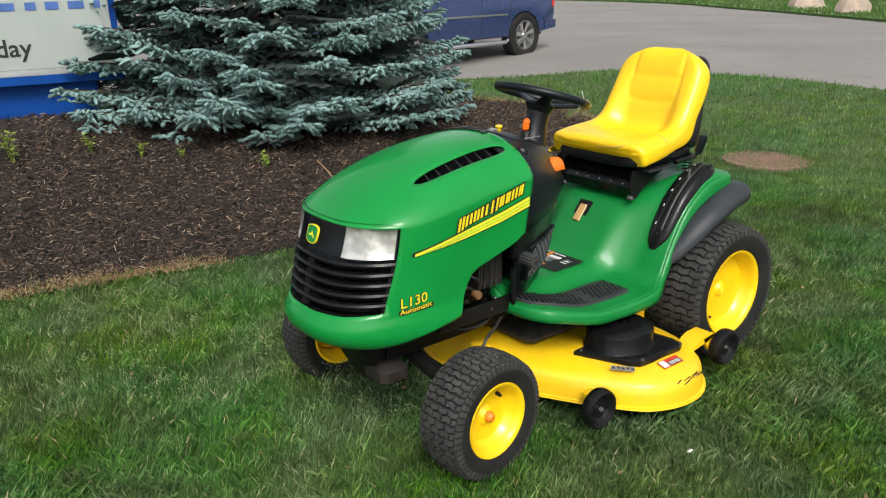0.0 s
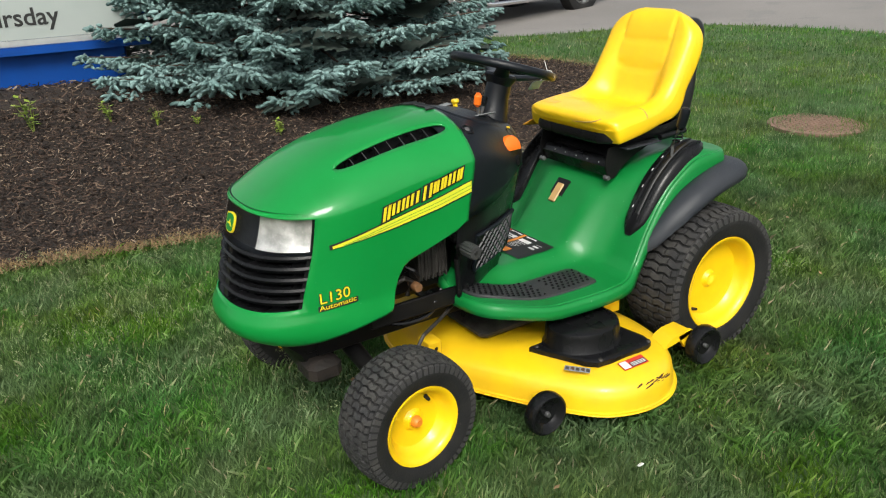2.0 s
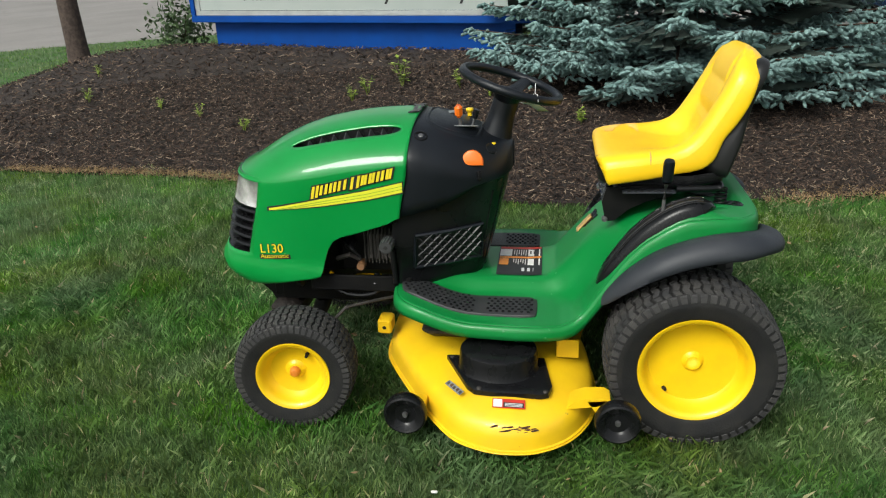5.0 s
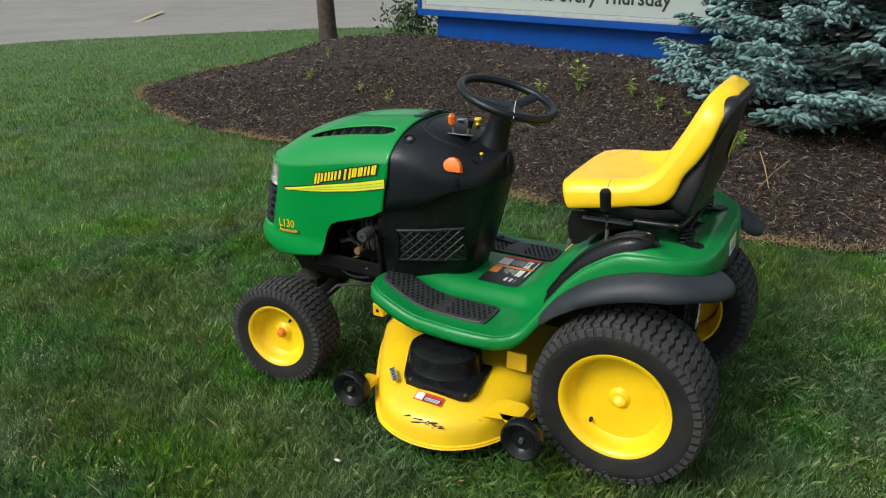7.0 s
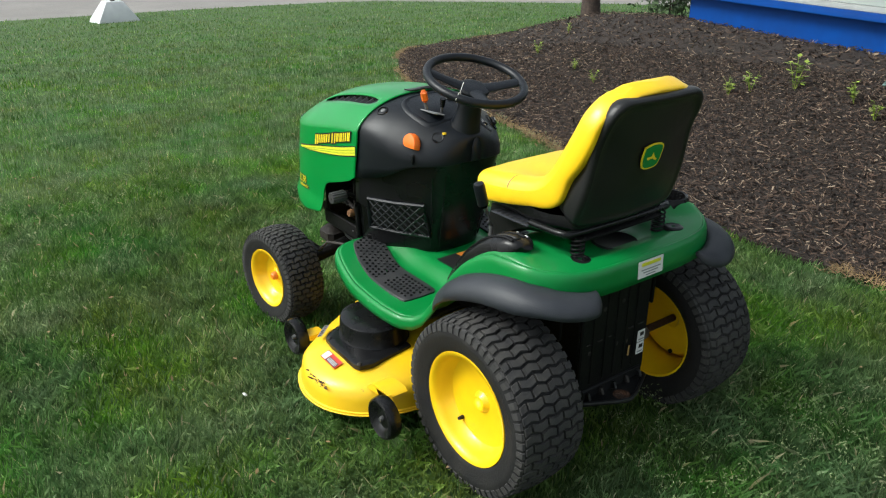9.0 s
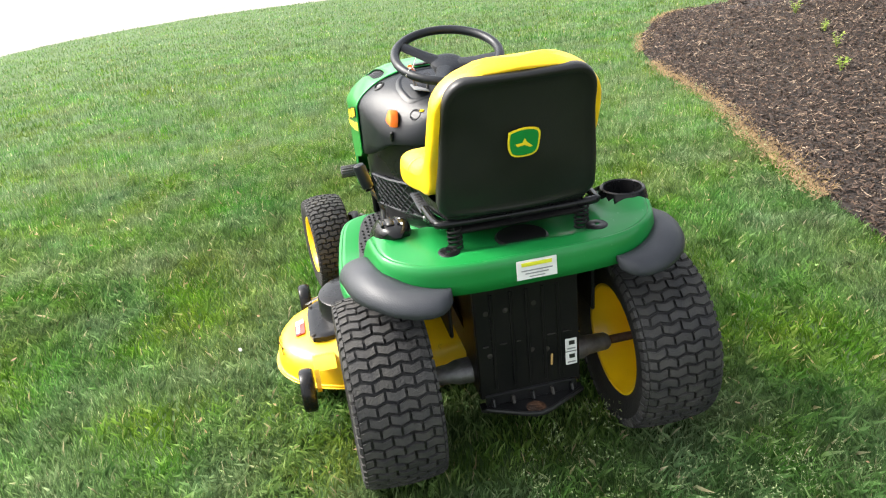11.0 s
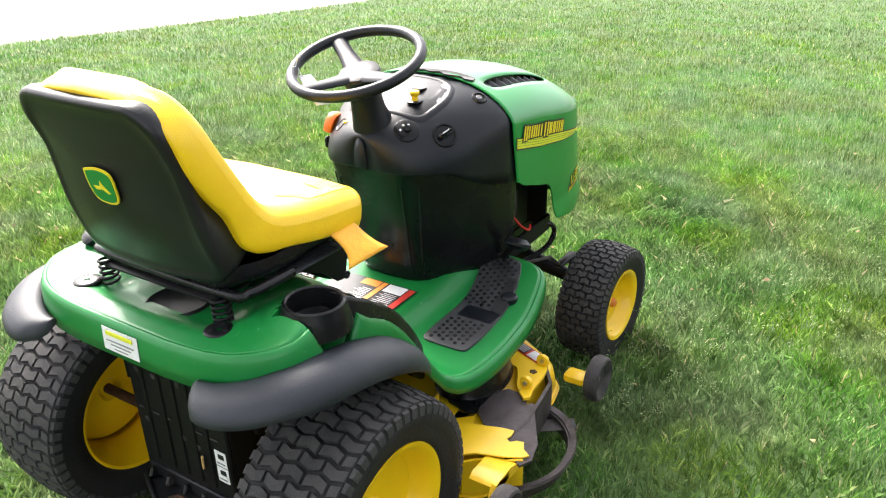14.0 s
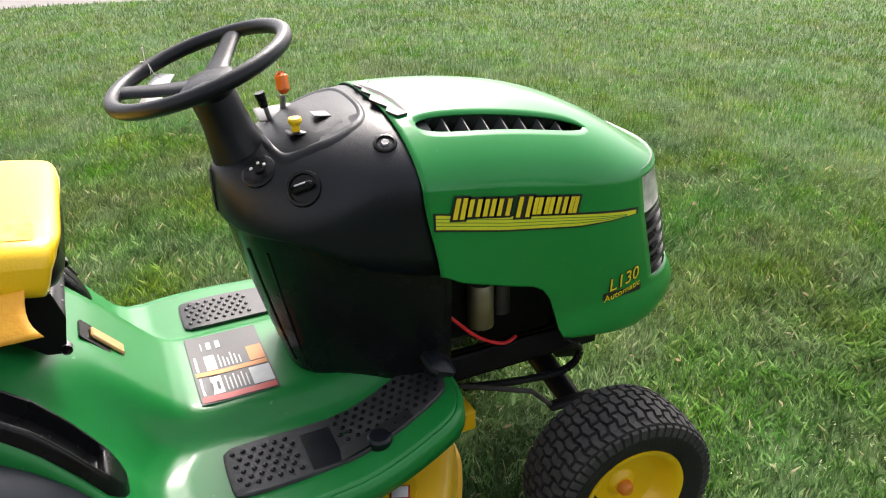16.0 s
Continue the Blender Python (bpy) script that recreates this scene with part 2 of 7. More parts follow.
def grass_material():
    """Grass blades: green that wanders over the lawn, every blade a little different, some dry."""
    m = bpy.data.materials.new("grass blades")
    m.use_nodes = True
    n, l = m.node_tree.nodes, m.node_tree.links
    p = n["Principled BSDF"]
    p.inputs["Roughness"].default_value, p.inputs["Specular IOR Level"].default_value = 0.6, 0.22
    g = n.new("ShaderNodeNewGeometry")
    cr = n.new("ShaderNodeValToRGB")
    e = cr.color_ramp.elements
    e[0].position, e[0].color = 0.0, (0.046, 0.112, 0.021, 1)
    e[1].position, e[1].color = 0.86, (0.118, 0.226, 0.050, 1)
    x = e.new(0.5)
    x.color = (0.078, 0.172, 0.032, 1)
    x = e.new(0.965)
    x.color = (0.20, 0.31, 0.10, 1)
    x = e.new(1.0)
    x.color = (0.42, 0.34, 0.19, 1)
    l.new(g.outputs["Random Per Island"], cr.inputs[0])
    tc = n.new("ShaderNodeTexCoord")
    ns = n.new("ShaderNodeTexNoise")
    ns.inputs["Scale"].default_value, ns.inputs["Detail"].default_value = 0.9, 4
    l.new(tc.outputs["Object"], ns.inputs["Vector"])
    mr = n.new("ShaderNodeMapRange")
    mr.inputs["From Min"].default_value, mr.inputs["From Max"].default_value = 0.3, 0.7
    mr.inputs["To Min"].default_value, mr.inputs["To Max"].default_value = 0.78, 1.25
    l.new(ns.outputs["Fac"], mr.inputs["Value"])
    fine = n.new("ShaderNodeTexNoise")
    fine.inputs["Scale"].default_value, fine.inputs["Detail"].default_value = 8.0, 4
    l.new(tc.outputs["Object"], fine.inputs["Vector"])
    fr = n.new("ShaderNodeMapRange")
    fr.inputs["From Min"].default_value, fr.inputs["From Max"].default_value = 0.3, 0.7
    fr.inputs["To Min"].default_value, fr.inputs["To Max"].default_value = 0.58, 1.5
    l.new(fine.outputs["Fac"], fr.inputs["Value"])
    both = n.new("ShaderNodeMath")
    both.operation = "MULTIPLY"
    l.new(mr.outputs[0], both.inputs[0])
    l.new(fr.outputs[0], both.inputs[1])
    wander = n.new("ShaderNodeTexNoise")
    wander.inputs["Scale"].default_value, wander.inputs["Detail"].default_value = 1.7, 3
    shift = n.new("ShaderNodeVectorMath")
    shift.inputs[1].default_value = (7.3, 2.9, 0)
    l.new(tc.outputs["Object"], shift.inputs[0])
    l.new(shift.outputs[0], wander.inputs["Vector"])
    hr = n.new("ShaderNodeMapRange")
    hr.inputs["From Min"].default_value, hr.inputs["From Max"].default_value = 0.3, 0.7
    hr.inputs["To Min"].default_value, hr.inputs["To Max"].default_value = 0.468, 0.528
    l.new(wander.outputs["Fac"], hr.inputs["Value"])
    hs = n.new("ShaderNodeHueSaturation")
    dull = n.new("ShaderNodeTexNoise")
    dull.inputs["Scale"].default_value, dull.inputs["Detail"].default_value = 2.6, 3
    move = n.new("ShaderNodeVectorMath")
    move.inputs[1].default_value = (-3.1, 11.7, 4.0)
    l.new(tc.outputs["Object"], move.inputs[0])
    l.new(move.outputs[0], dull.inputs["Vector"])
    sr = n.new("ShaderNodeMapRange")
    sr.inputs["From Min"].default_value, sr.inputs["From Max"].default_value = 0.32, 0.66
    sr.inputs["To Min"].default_value, sr.inputs["To Max"].default_value = 1.13, 0.70
    l.new(dull.outputs["Fac"], sr.inputs["Value"])
    l.new(sr.outputs[0], hs.inputs["Saturation"])
    l.new(hr.outputs[0], hs.inputs["Hue"])
    l.new(both.outputs[0], hs.inputs["Value"])
    l.new(cr.outputs[0], hs.inputs["Color"])
    l.new(hs.outputs[0], p.inputs["Base Color"])
    tr = n.new("ShaderNodeBsdfTranslucent")
    warm = n.new("ShaderNodeHueSaturation")
    warm.inputs["Value"].default_value, warm.inputs["Hue"].default_value = 1.25, 0.485
    l.new(hs.outputs[0], warm.inputs["Color"])
    l.new(warm.outputs[0], tr.inputs["Color"])
    ms = n.new("ShaderNodeMixShader")
    ms.inputs[0].default_value = 0.4
    l.new(p.outputs[0], ms.inputs[1])
    l.new(tr.outputs[0], ms.inputs[2])
    l.new(ms.outputs[0], n["Material Output"].inputs["Surface"])
    return m


GRASS = grass_material()


def chip_material():
    """Bark chips: dark brown to reddish and grey tan, each chip its own."""
    m = material("bark chip", (0.05, 0.03, 0.02), 0.85, 0, None, 40, bump=0.4, bump_scale=150)
    n, l = m.node_tree.nodes, m.node_tree.links
    g = n.new("ShaderNodeNewGeometry")
    cr = n.new("ShaderNodeValToRGB")
    e = cr.color_ramp.elements
    e[0].position, e[0].color = 0.0, (0.008, 0.006, 0.005, 1)
    e[1].position, e[1].color = 1.0, (0.27, 0.21, 0.15, 1)
    for at, c in ((0.35, (0.020, 0.0125, 0.0085, 1)), (0.62, (0.041, 0.025, 0.0165, 1)), (0.82, (0.078, 0.047, 0.031, 1)), (0.93, (0.135, 0.092, 0.062, 1))):
        x = e.new(at)
        x.color = c
    l.new(g.outputs["Random Per Island"], cr.inputs[0])
    l.new(cr.outputs[0], n["Principled BSDF"].inputs["Base Color"])
    return m


CHIP = chip_material()


def glass_material(name, tint):
    m = bpy.data.materials.new(name)
    m.use_nodes = True
    p = m.node_tree.nodes["Principled BSDF"]
    p.inputs["Base Color"].default_value = (*tint, 1)
    p.inputs["Transmission Weight"].default_value, p.inputs["Roughness"].default_value, p.inputs["IOR"].default_value = 1.0, 0.06, 1.2
    return m


CLEAR = glass_material("clear lamp lens", (0.95, 0.95, 0.93))


# ---- mesh helpers ----
class Shape:
    """Vertices and faces gathered for one mesh."""

    def __init__(self):
        self.v, self.f = [], []

    def add(self, verts, faces):
        k = len(self.v)
        self.v.extend(tuple(p) for p in verts)
        self.f.extend(tuple(i + k for i in f) for f in faces)
        return self

    def grid(self, rows, close_u=False, close_v=False, skip=()):
        """rows: lists of points, all of one length; quads between them, but for those (row, column) in skip."""
        k, nr, nc = len(self.v), len(rows), len(rows[0])
        for r in rows:
            self.v.extend(tuple(p) for p in r)
        for i in range(nr if close_v else nr - 1):
            for j in range(nc if close_u else nc - 1):
                if (i, j) not in skip:
                    a, b = i, (i + 1) % nr
                    c, d = j, (j + 1) % nc
                    self.f.append((k + a * nc + c, k + a * nc + d, k + b * nc + d, k + b * nc + c))
        return self

    def loft(self, rings, caps=True):
        k, n = len(self.v), len(rings[0])
        self.grid(rings, close_u=True)
        if caps:
            self.f.append(tuple(range(k + n - 1, k - 1, -1)))
            last = k + (len(rings) - 1) * n
            self.f.append(tuple(range(last, last + n)))
        return self

    def box(self, c, s, bevel=0.004, m=None):
        """A box with chamfered edges, centre c, size s, turned by m about its centre."""
        hx, hy, hz = s[0] / 2, s[1] / 2, s[2] / 2
        b = min(bevel, hx * 0.9, hy * 0.9, hz * 0.9)

        def ring(ix, iy, z):
            return [(-ix + b, -iy, z), (ix - b, -iy, z), (ix, -iy + b, z), (ix, iy - b, z), (ix - b, iy, z), (-ix + b, iy, z), (-ix, iy - b, z), (-ix, -iy + b, z)]

        rings = [ring(hx - b, hy - b, -hz), ring(hx, hy, -hz + b), ring(hx, hy, hz - b), ring(hx - b, hy - b, hz)]
        t = Matrix.Translation(c) @ (m.to_4x4() if m else Matrix())
        return self.loft([[t @ Vector(p) for p in r] for r in rings])

    def lathe(self, profile, c=(0, 0, 0), axis="y", n=48, closed=False):
        """profile: (radius, along); turned about an axis through c."""
        rows = []
        for r, a in profile:
            row = []
            for i in range(n):
                t = 2 * math.pi * i / n
                u, w = r * math.cos(t), r * math.sin(t)
                q = {"y": (u, a, w), "z": (u, w, a), "x": (a, u, w)}[axis]
                row.append((c[0] + q[0], c[1] + q[1], c[2] + q[2]))
            rows.append(row)
        return self.grid(rows, close_u=True, close_v=closed)

    def tube(self, pts, r, n=10, caps=True):
        pts = [Vector(p) for p in pts]
        rings = []
        for i, p in enumerate(pts):
            d = (pts[min(i + 1, len(pts) - 1)] - pts[max(i - 1, 0)]).normalized()
            s = d.cross(Vector((0, 0, 1))) if abs(d.z) < 0.95 else d.cross(Vector((0, 1, 0)))
            s.normalize()
            w = s.cross(d)
            rad = r[i] if isinstance(r, (list, tuple)) else r
            rings.append([p + (s * math.cos(2 * math.pi * j / n) + w * math.sin(2 * math.pi * j / n)) * rad for j in range(n)])
        return self.loft(rings, caps)

    def plate(self, outline, lift, thick, place):
        """A flat piece: outline in (a, b), from lift to lift + thick, put in place by place(a, b, h)."""
        lo, hi = [place(a, b, lift) for a, b in outline], [place(a, b, lift + thick) for a, b in outline]
        return self.loft([lo, hi])

    def mesh(self, name, smooth=True, angle=38, weld=False):
        me = bpy.data.meshes.new(name)
        me.from_pydata(self.v, [], self.f)
        bm = bmesh.new()
        bm.from_mesh(me)
        if weld:
            bmesh.ops.remove_doubles(bm, verts=bm.verts, dist=0.0002)
        bmesh.ops.recalc_face_normals(bm, faces=bm.faces)
        bm.to_mesh(me)
        bm.free()
        if smooth:
            me.shade_smooth()
            me.set_sharp_from_angle(angle=radians(angle))
        return me


def part(name, shape, mat, parent=None, label="", smooth=True, angle=38, solid=0.0):
    """Links a shape as one mesh object under a thing or under a part."""
    ob = new(name, shape.mesh(name, smooth, angle) if isinstance(shape, Shape) else shape)
    ob.data.materials.append(mat)
    if parent:
        ob.parent = parent
    if solid:
        s = ob.modifiers.new("thickness", "SOLIDIFY")
        s.thickness, s.offset = solid, 0
    return tagged(ob, label)


def thing(name, label, category, at=(0, 0, 0), group="", kind=""):
    ob = new(name)
    ob.location = at
    return tagged(ob, label, category, group, kind)


def letters(text, size, place, name, mat, parent, width=None, depth=0.0008, label="", bold=0.0):
    """Lettering in the built-in font, as one mesh, put in place by the matrix: x along the line, y up, z out."""
    cu = bpy.data.curves.new(name, "FONT")
    cu.body, cu.size, cu.extrude, cu.resolution_u = text, size, depth, 3
    cu.offset = bold
    tmp = bpy.data.objects.new("tmp", cu)
    scene.collection.objects.link(tmp)
    bpy.context.view_layer.update()
    me = bpy.data.meshes.new_from_object(tmp.evaluated_get(bpy.context.evaluated_depsgraph_get()))
    bpy.data.objects.remove(tmp)
    bpy.data.curves.remove(cu)
    if width:
        w = max(v.co.x for v in me.vertices) - min(v.co.x for v in me.vertices)
        me.transform(Matrix.Diagonal((width / w, 1, 1, 1)))
    me.transform(place)
    me.materials.clear()
    return part(name, me, mat, parent, label)


def smooth(a, b, x):
    t = min(max((x - a) / (b - a), 0.0), 1.0)
    return t * t * (3 - 2 * t)


def curve(x, *knots):
    """Runs smoothly through knots (x, value), given in rising x."""
    if x <= knots[0][0]:
        return knots[0][1]
    for (a, va), (b, vb) in zip(knots, knots[1:]):
        if x <= b:
            t = (x - a) / (b - a)
            return va + (vb - va) * t
    return knots[-1][1]


def eased(knots, n):
    """Points along a Catmull-Rom curve through knots (tuples of any length), n to a span."""
    out = []
    k = [knots[0], *knots, knots[-1]]
    for i in range(1, len(k) - 2):
        for j in range(n):
            t = j / n
            out.append(tuple(0.5 * (2 * b + (c - a) * t + (2 * a - 5 * b + 4 * c - d) * t * t + (3 * b - a - 3 * c + d) * t ** 3)
                             for a, b, c, d in zip(k[i - 1], k[i], k[i + 1], k[i + 2])))
    out.append(tuple(knots[-1]))
    return out


# ---- the ground ----
def ground_z(x, y):
    a, b, c = np.clip(x - 1.8, 0, 20), np.clip(-x - 0.6, 0, 8), np.clip(y - 2, 0, 8)
    return -0.01 - 0.06 * a * a / (a + 1.5) + 0.055 * b * b / (b + 1.5) - 0.03 * c


LAWN = [(-6.4, -1.7), (-6.55, -3.3), (-6.1, -5.2), (-5.2, -5.9), (-4.5, -6.5), (-3.0, -8.3), (0, -10.6), (5, -12.4), (10, -12.7), (12.9, -12.0),
        (15.5, -11.0), (18, -9.7), (19.4, -6.3), (20, -3), (20.4, 1), (19.6, 4.6), (17.4, 6.4), (13.2, 8.0), (9, 8.0), (5.4, 8.2), (2.6, 8.8),
        (-0.4, 9.8), (-3.6, 9.2), (-5.8, 6), (-6.3, 2)]
BED = [(-3.5, -3.9), (-3.2, -3.0), (-2.4, -2.25), (-1.2, -2.02), (0.27, -1.82), (0.8, -1.85), (1.54, -2.0), (2.2, -2.16), (3.2, -2.45), (4.2, -2.65),
       (5.6, -3.1), (7.3, -4.15), (7.9, -5.0), (8.0, -6.5), (7.0, -8.0), (5.0, -8.6), (1.0, -8.3), (-2.0, -7.0), (-3.3, -5.4)]


def rounded(outline, n=6):
    return np.array([p[:2] for p in eased([*outline, outline[0]], n)][:-1])


LAWN_EDGE, BED_EDGE = rounded(LAWN), rounded(BED)


def inside(px, py, poly):
    hit = np.zeros(px.shape, bool)
    for (x1, y1), (x2, y2) in zip(poly, np.roll(poly, -1, 0)):
        s = ((y1 > py) != (y2 > py)) & (px < (x2 - x1) * (py - y1) / (y2 - y1 + 1e-12) + x1)
        hit ^= s
    return hit


def edge_distance(px, py, poly):
    best = np.full(px.shape, 1e9)
    for (x1, y1), (x2, y2) in zip(poly, np.roll(poly, -1, 0)):
        dx, dy = x2 - x1, y2 - y1
        t = np.clip(((px - x1) * dx + (py - y1) * dy) / (dx * dx + dy * dy), 0, 1)
        best = np.minimum(best, np.hypot(px - x1 - t * dx, py - y1 - t * dy))
    return best


def bed_z(px, py):
    d = np.clip(edge_distance(px, py, BED_EDGE) / 3.2, 0, 1)
    return ground_z(px, py) + 0.03 + (0.42 + 0.12 * np.clip((px - 2.5) / 2, 0, 1)) * d * d * (3 - 2 * d)


def raw_mesh(name, verts, loops, size, mat, smooth_faces=False):
    """A mesh of many faces of one size, from arrays."""
    me = bpy.data.meshes.new(name)
    nf = len(loops) // size
    me.vertices.add(len(verts))
    me.vertices.foreach_set("co", np.asarray(verts, np.float32).ravel())
    me.loops.add(len(loops))
    me.loops.foreach_set("vertex_index", np.asarray(loops, np.int32))
    me.polygons.add(nf)
    me.polygons.foreach_set("loop_start", np.arange(0, nf * size, size, dtype=np.int32))
    me.update(calc_edges=True)
    me.validate()
    me.materials.append(mat)
    if smooth_faces:
        me.shade_smooth()
    return me


def sheet(name, edge, height, mat, rings, label, category):
    """A ground sheet inside an outline: rings of points from the edge towards the middle."""
    mid = edge.mean(0)
    s = Shape()
    rows = []
    for k in range(rings + 1):
        f = 1 - k / rings * 0.995
        p = mid + (edge - mid) * f
        z = height(p[:, 0], p[:, 1])
        rows.append([(a, b, c) for (a, b), c in zip(p, z)])
    skirt = [(x, y, z - 0.12) for x, y, z in rows[0]]
    s.grid([skirt, *rows], close_u=True)
    return tagged(part(name, s, mat), label, category, kind="structure")


far = np.concatenate([np.arange(-26, 26, 0.8), []])
axis = np.concatenate([[-900, -400, -200, -100, -60, -40], far, [26, 40, 60, 100, 200, 400, 900]])
gx, gy = np.meshgrid(axis, axis)
gzv = ground_z(gx, gy) - 0.035
road = Shape().grid([[(x, y, z) for x, y, z in zip(*r)] for r in zip(gx, gy, gzv)])
tagged(part("road", road, ASPHALT), "weathered pale grey asphalt drive round the lawn", "road", kind="structure")
sheet("ground", LAWN_EDGE, lambda x, y: ground_z(x, y), SOIL, 40, "soil under the green lawn", "lawn")
sheet("mulch_bed", BED_EDGE, lambda x, y: bed_z(x, y), MULCHBED, 40, "raised bed of dark brown bark mulch", "mulch bed")


# ---- grass ----
def grass(rng, n, r0, r1, height, width):
    """Bent blades in a ring about the tractor; blades widen and thin out with distance, evenly."""
    r = np.exp(rng.uniform(np.log(r0), np.log(r1), n)) if r0 > 1 else r1 * np.sqrt(rng.uniform(0, 1, n))
    a = rng.uniform(0, 2 * np.pi, n)
    x, y = 0.5 + r * np.cos(a), 0.1 + r * np.sin(a)
    fade = np.clip((r - 1.6) / 1.8, 0, 1)
    k = inside(x, y, LAWN_EDGE) & ~inside(x, y, BED_EDGE) & (np.hypot(x + 3.05, y + 1.14) > 0.07 + 0.19 * rng.uniform(0, 1, n)) & (rng.uniform(0, 1, n) < (fade if r0 > 1 else 1 - fade))
    x, y, r = x[k], y[k], r[k]
    n = len(x)
    wide = width * np.clip(r / 1.9, 1, 4.5)
    step = 6
    tuft = np.array([noise.noise((p * 2.0, q * 2.0, 0.3)) + 0.6 * noise.noise((p * 5.5, q * 5.5, 1.3)) for p, q in zip(x[::step], y[::step])])
    tuft = np.interp(np.arange(n), np.arange(0, n, step), tuft) * 0 + np.repeat(tuft, step)[:n]
    h = height * rng.uniform(0.5, 1.25, n) * (1 + 0.12 * tuft)
    lean = np.abs(rng.normal(0.0, 0.38, n)) * h * (1 + 0.8 * np.clip(np.sin(1.9 * x + 1.3 * np.sin(1.1 * y)) * np.sin(2.3 * y + 0.9 * np.sin(1.7 * x)), 0, 1))
    drift = 2.2 * np.sin(3.1 * x + 1.7 * np.sin(2.3 * y)) + 1.9 * np.sin(2.7 * y + 2.1 * np.sin(1.9 * x)) + 1.1 * np.sin(7.3 * x + 6.1 * y)
    a2 = drift + rng.normal(0, 2.2, n)
    t = a2 + rng.normal(np.pi / 2, 0.5, n)
    ux, uy, w = np.cos(t), np.sin(t), wide * rng.uniform(0.6, 1.35, n)
    lx, ly = np.cos(a2) * lean, np.sin(a2) * lean
    z = ground_z(x, y) - 0.004
    h = h * (1 + 0.10 * np.sin(5.1 * x + 2.0 * np.sin(4.3 * y)) * np.sin(5.7 * y + 1.3 * np.sin(3.7 * x)))
    b1, b2 = np.stack([x - ux * w, y - uy * w, z], 1), np.stack([x + ux * w, y + uy * w, z], 1)
    m2 = np.stack([x + lx * 0.30 + ux * w * 0.7, y + ly * 0.30 + uy * w * 0.7, z + h * 0.6], 1)
    tip = np.stack([x + lx, y + ly, z + h], 1)
    v = np.stack([b1, b2, m2, tip], 1).reshape(-1, 3)
    i = np.arange(n)[:, None] * 4
    if r0 > 1:
        return np.stack([b1, b2, tip], 1).reshape(-1, 3), np.arange(3 * n)
    return v, (i + np.array([[0, 1, 2, 0, 2, 3]])).ravel()


rng = np.random.default_rng(7)
for n, r0, r1 in ((470000, 0, 3.4), (1160000, 1.6, 21)):
    v, f = grass(rng, n, r0, r1, 0.046, 0.0015)
    tagged(new("grass", raw_mesh("grass", v, f, 3, GRASS)), "short green mown lawn grass with pale dry blades", "grass", kind="stuff")


# ---- seed heads and dead leaves among the grass ----
def seed_heads(rng, n, r1):
    """Thin stalks with a loose pale head, in drifts."""
    x, y = 0.5 + rng.normal(0, r1, n), 0.1 + rng.normal(0, r1, n)
    k = inside(x, y, LAWN_EDGE) & ~inside(x, y, BED_EDGE)
    k &= np.array([noise.noise((p * 0.8, q * 0.8, 7.7)) + 0.5 * noise.noise((p * 2.6, q * 2.6, 2.2)) for p, q in zip(x, y)]) > 0.08
    x, y = x[k], y[k]
    n = len(x)
    z = ground_z(x, y)
    h = rng.uniform(0.055, 0.095, n)
    lean = rng.normal(0, 0.25, (n, 2)) * h[:, None]
    c = np.stack([x + lean[:, 0], y + lean[:, 1], z + h], 1)
    vs = []
    for q in range(9):
        o = rng.normal(0, 1, (n, 3)) * np.array([0.010, 0.010, 0.009])
        d = rng.normal(0, 1, (n, 3))
        d = d / np.linalg.norm(d, axis=1)[:, None] * 0.0052
        e = np.cross(d, rng.normal(0, 1, (n, 3)))
        e = e / (np.linalg.norm(e, axis=1)[:, None] + 1e-9) * 0.0028
        vs += [c + o - d, c + o + e, c + o + d]
    t = rng.uniform(0, 6.28, n)
    sx = np.stack([np.cos(t), np.sin(t), np.zeros(n)], 1) * 0.0009
    b = np.stack([x, y, z], 1)
    vs += [b - sx, b + sx, c]
    return np.stack(vs, 1).reshape(-1, 3)


v = seed_heads(rng, 15000, 2.6)
tagged(new("seed_heads", raw_mesh("seed_heads", v, np.arange(len(v)), 3, SEED)), "pale grass seed heads in drifts through the lawn", "seed heads", kind="stuff")
n = 380
lx, ly = 0.5 + rng.normal(0, 3.0, n), 0.1 + rng.normal(0, 3.0, n)
k = inside(lx, ly, LAWN_EDGE) & ~inside(lx, ly, BED_EDGE)
lx, ly = lx[k], ly[k]
n = len(lx)
c = np.stack([lx, ly, ground_z(lx, ly) + rng.uniform(0.035, 0.055, n)], 1)
d = rng.normal(0, 1, (n, 3)) * np.array([1, 1, 0.35])
d = d / np.linalg.norm(d, axis=1)[:, None] * rng.uniform(0.006, 0.016, n)[:, None]
e = np.cross(d, np.array([0, 0, 1.0]) + rng.normal(0, 0.3, (n, 3))) * 0.55
v = np.stack([c - d, c + e, c + d, c - e * 0.8], 1).reshape(-1, 3)
tagged(new("dead_leaves", raw_mesh("dead_leaves", v, np.arange(len(v)), 4, STRAW)), "small tan dead leaves lying in the lawn", "dead leaves", kind="stuff")


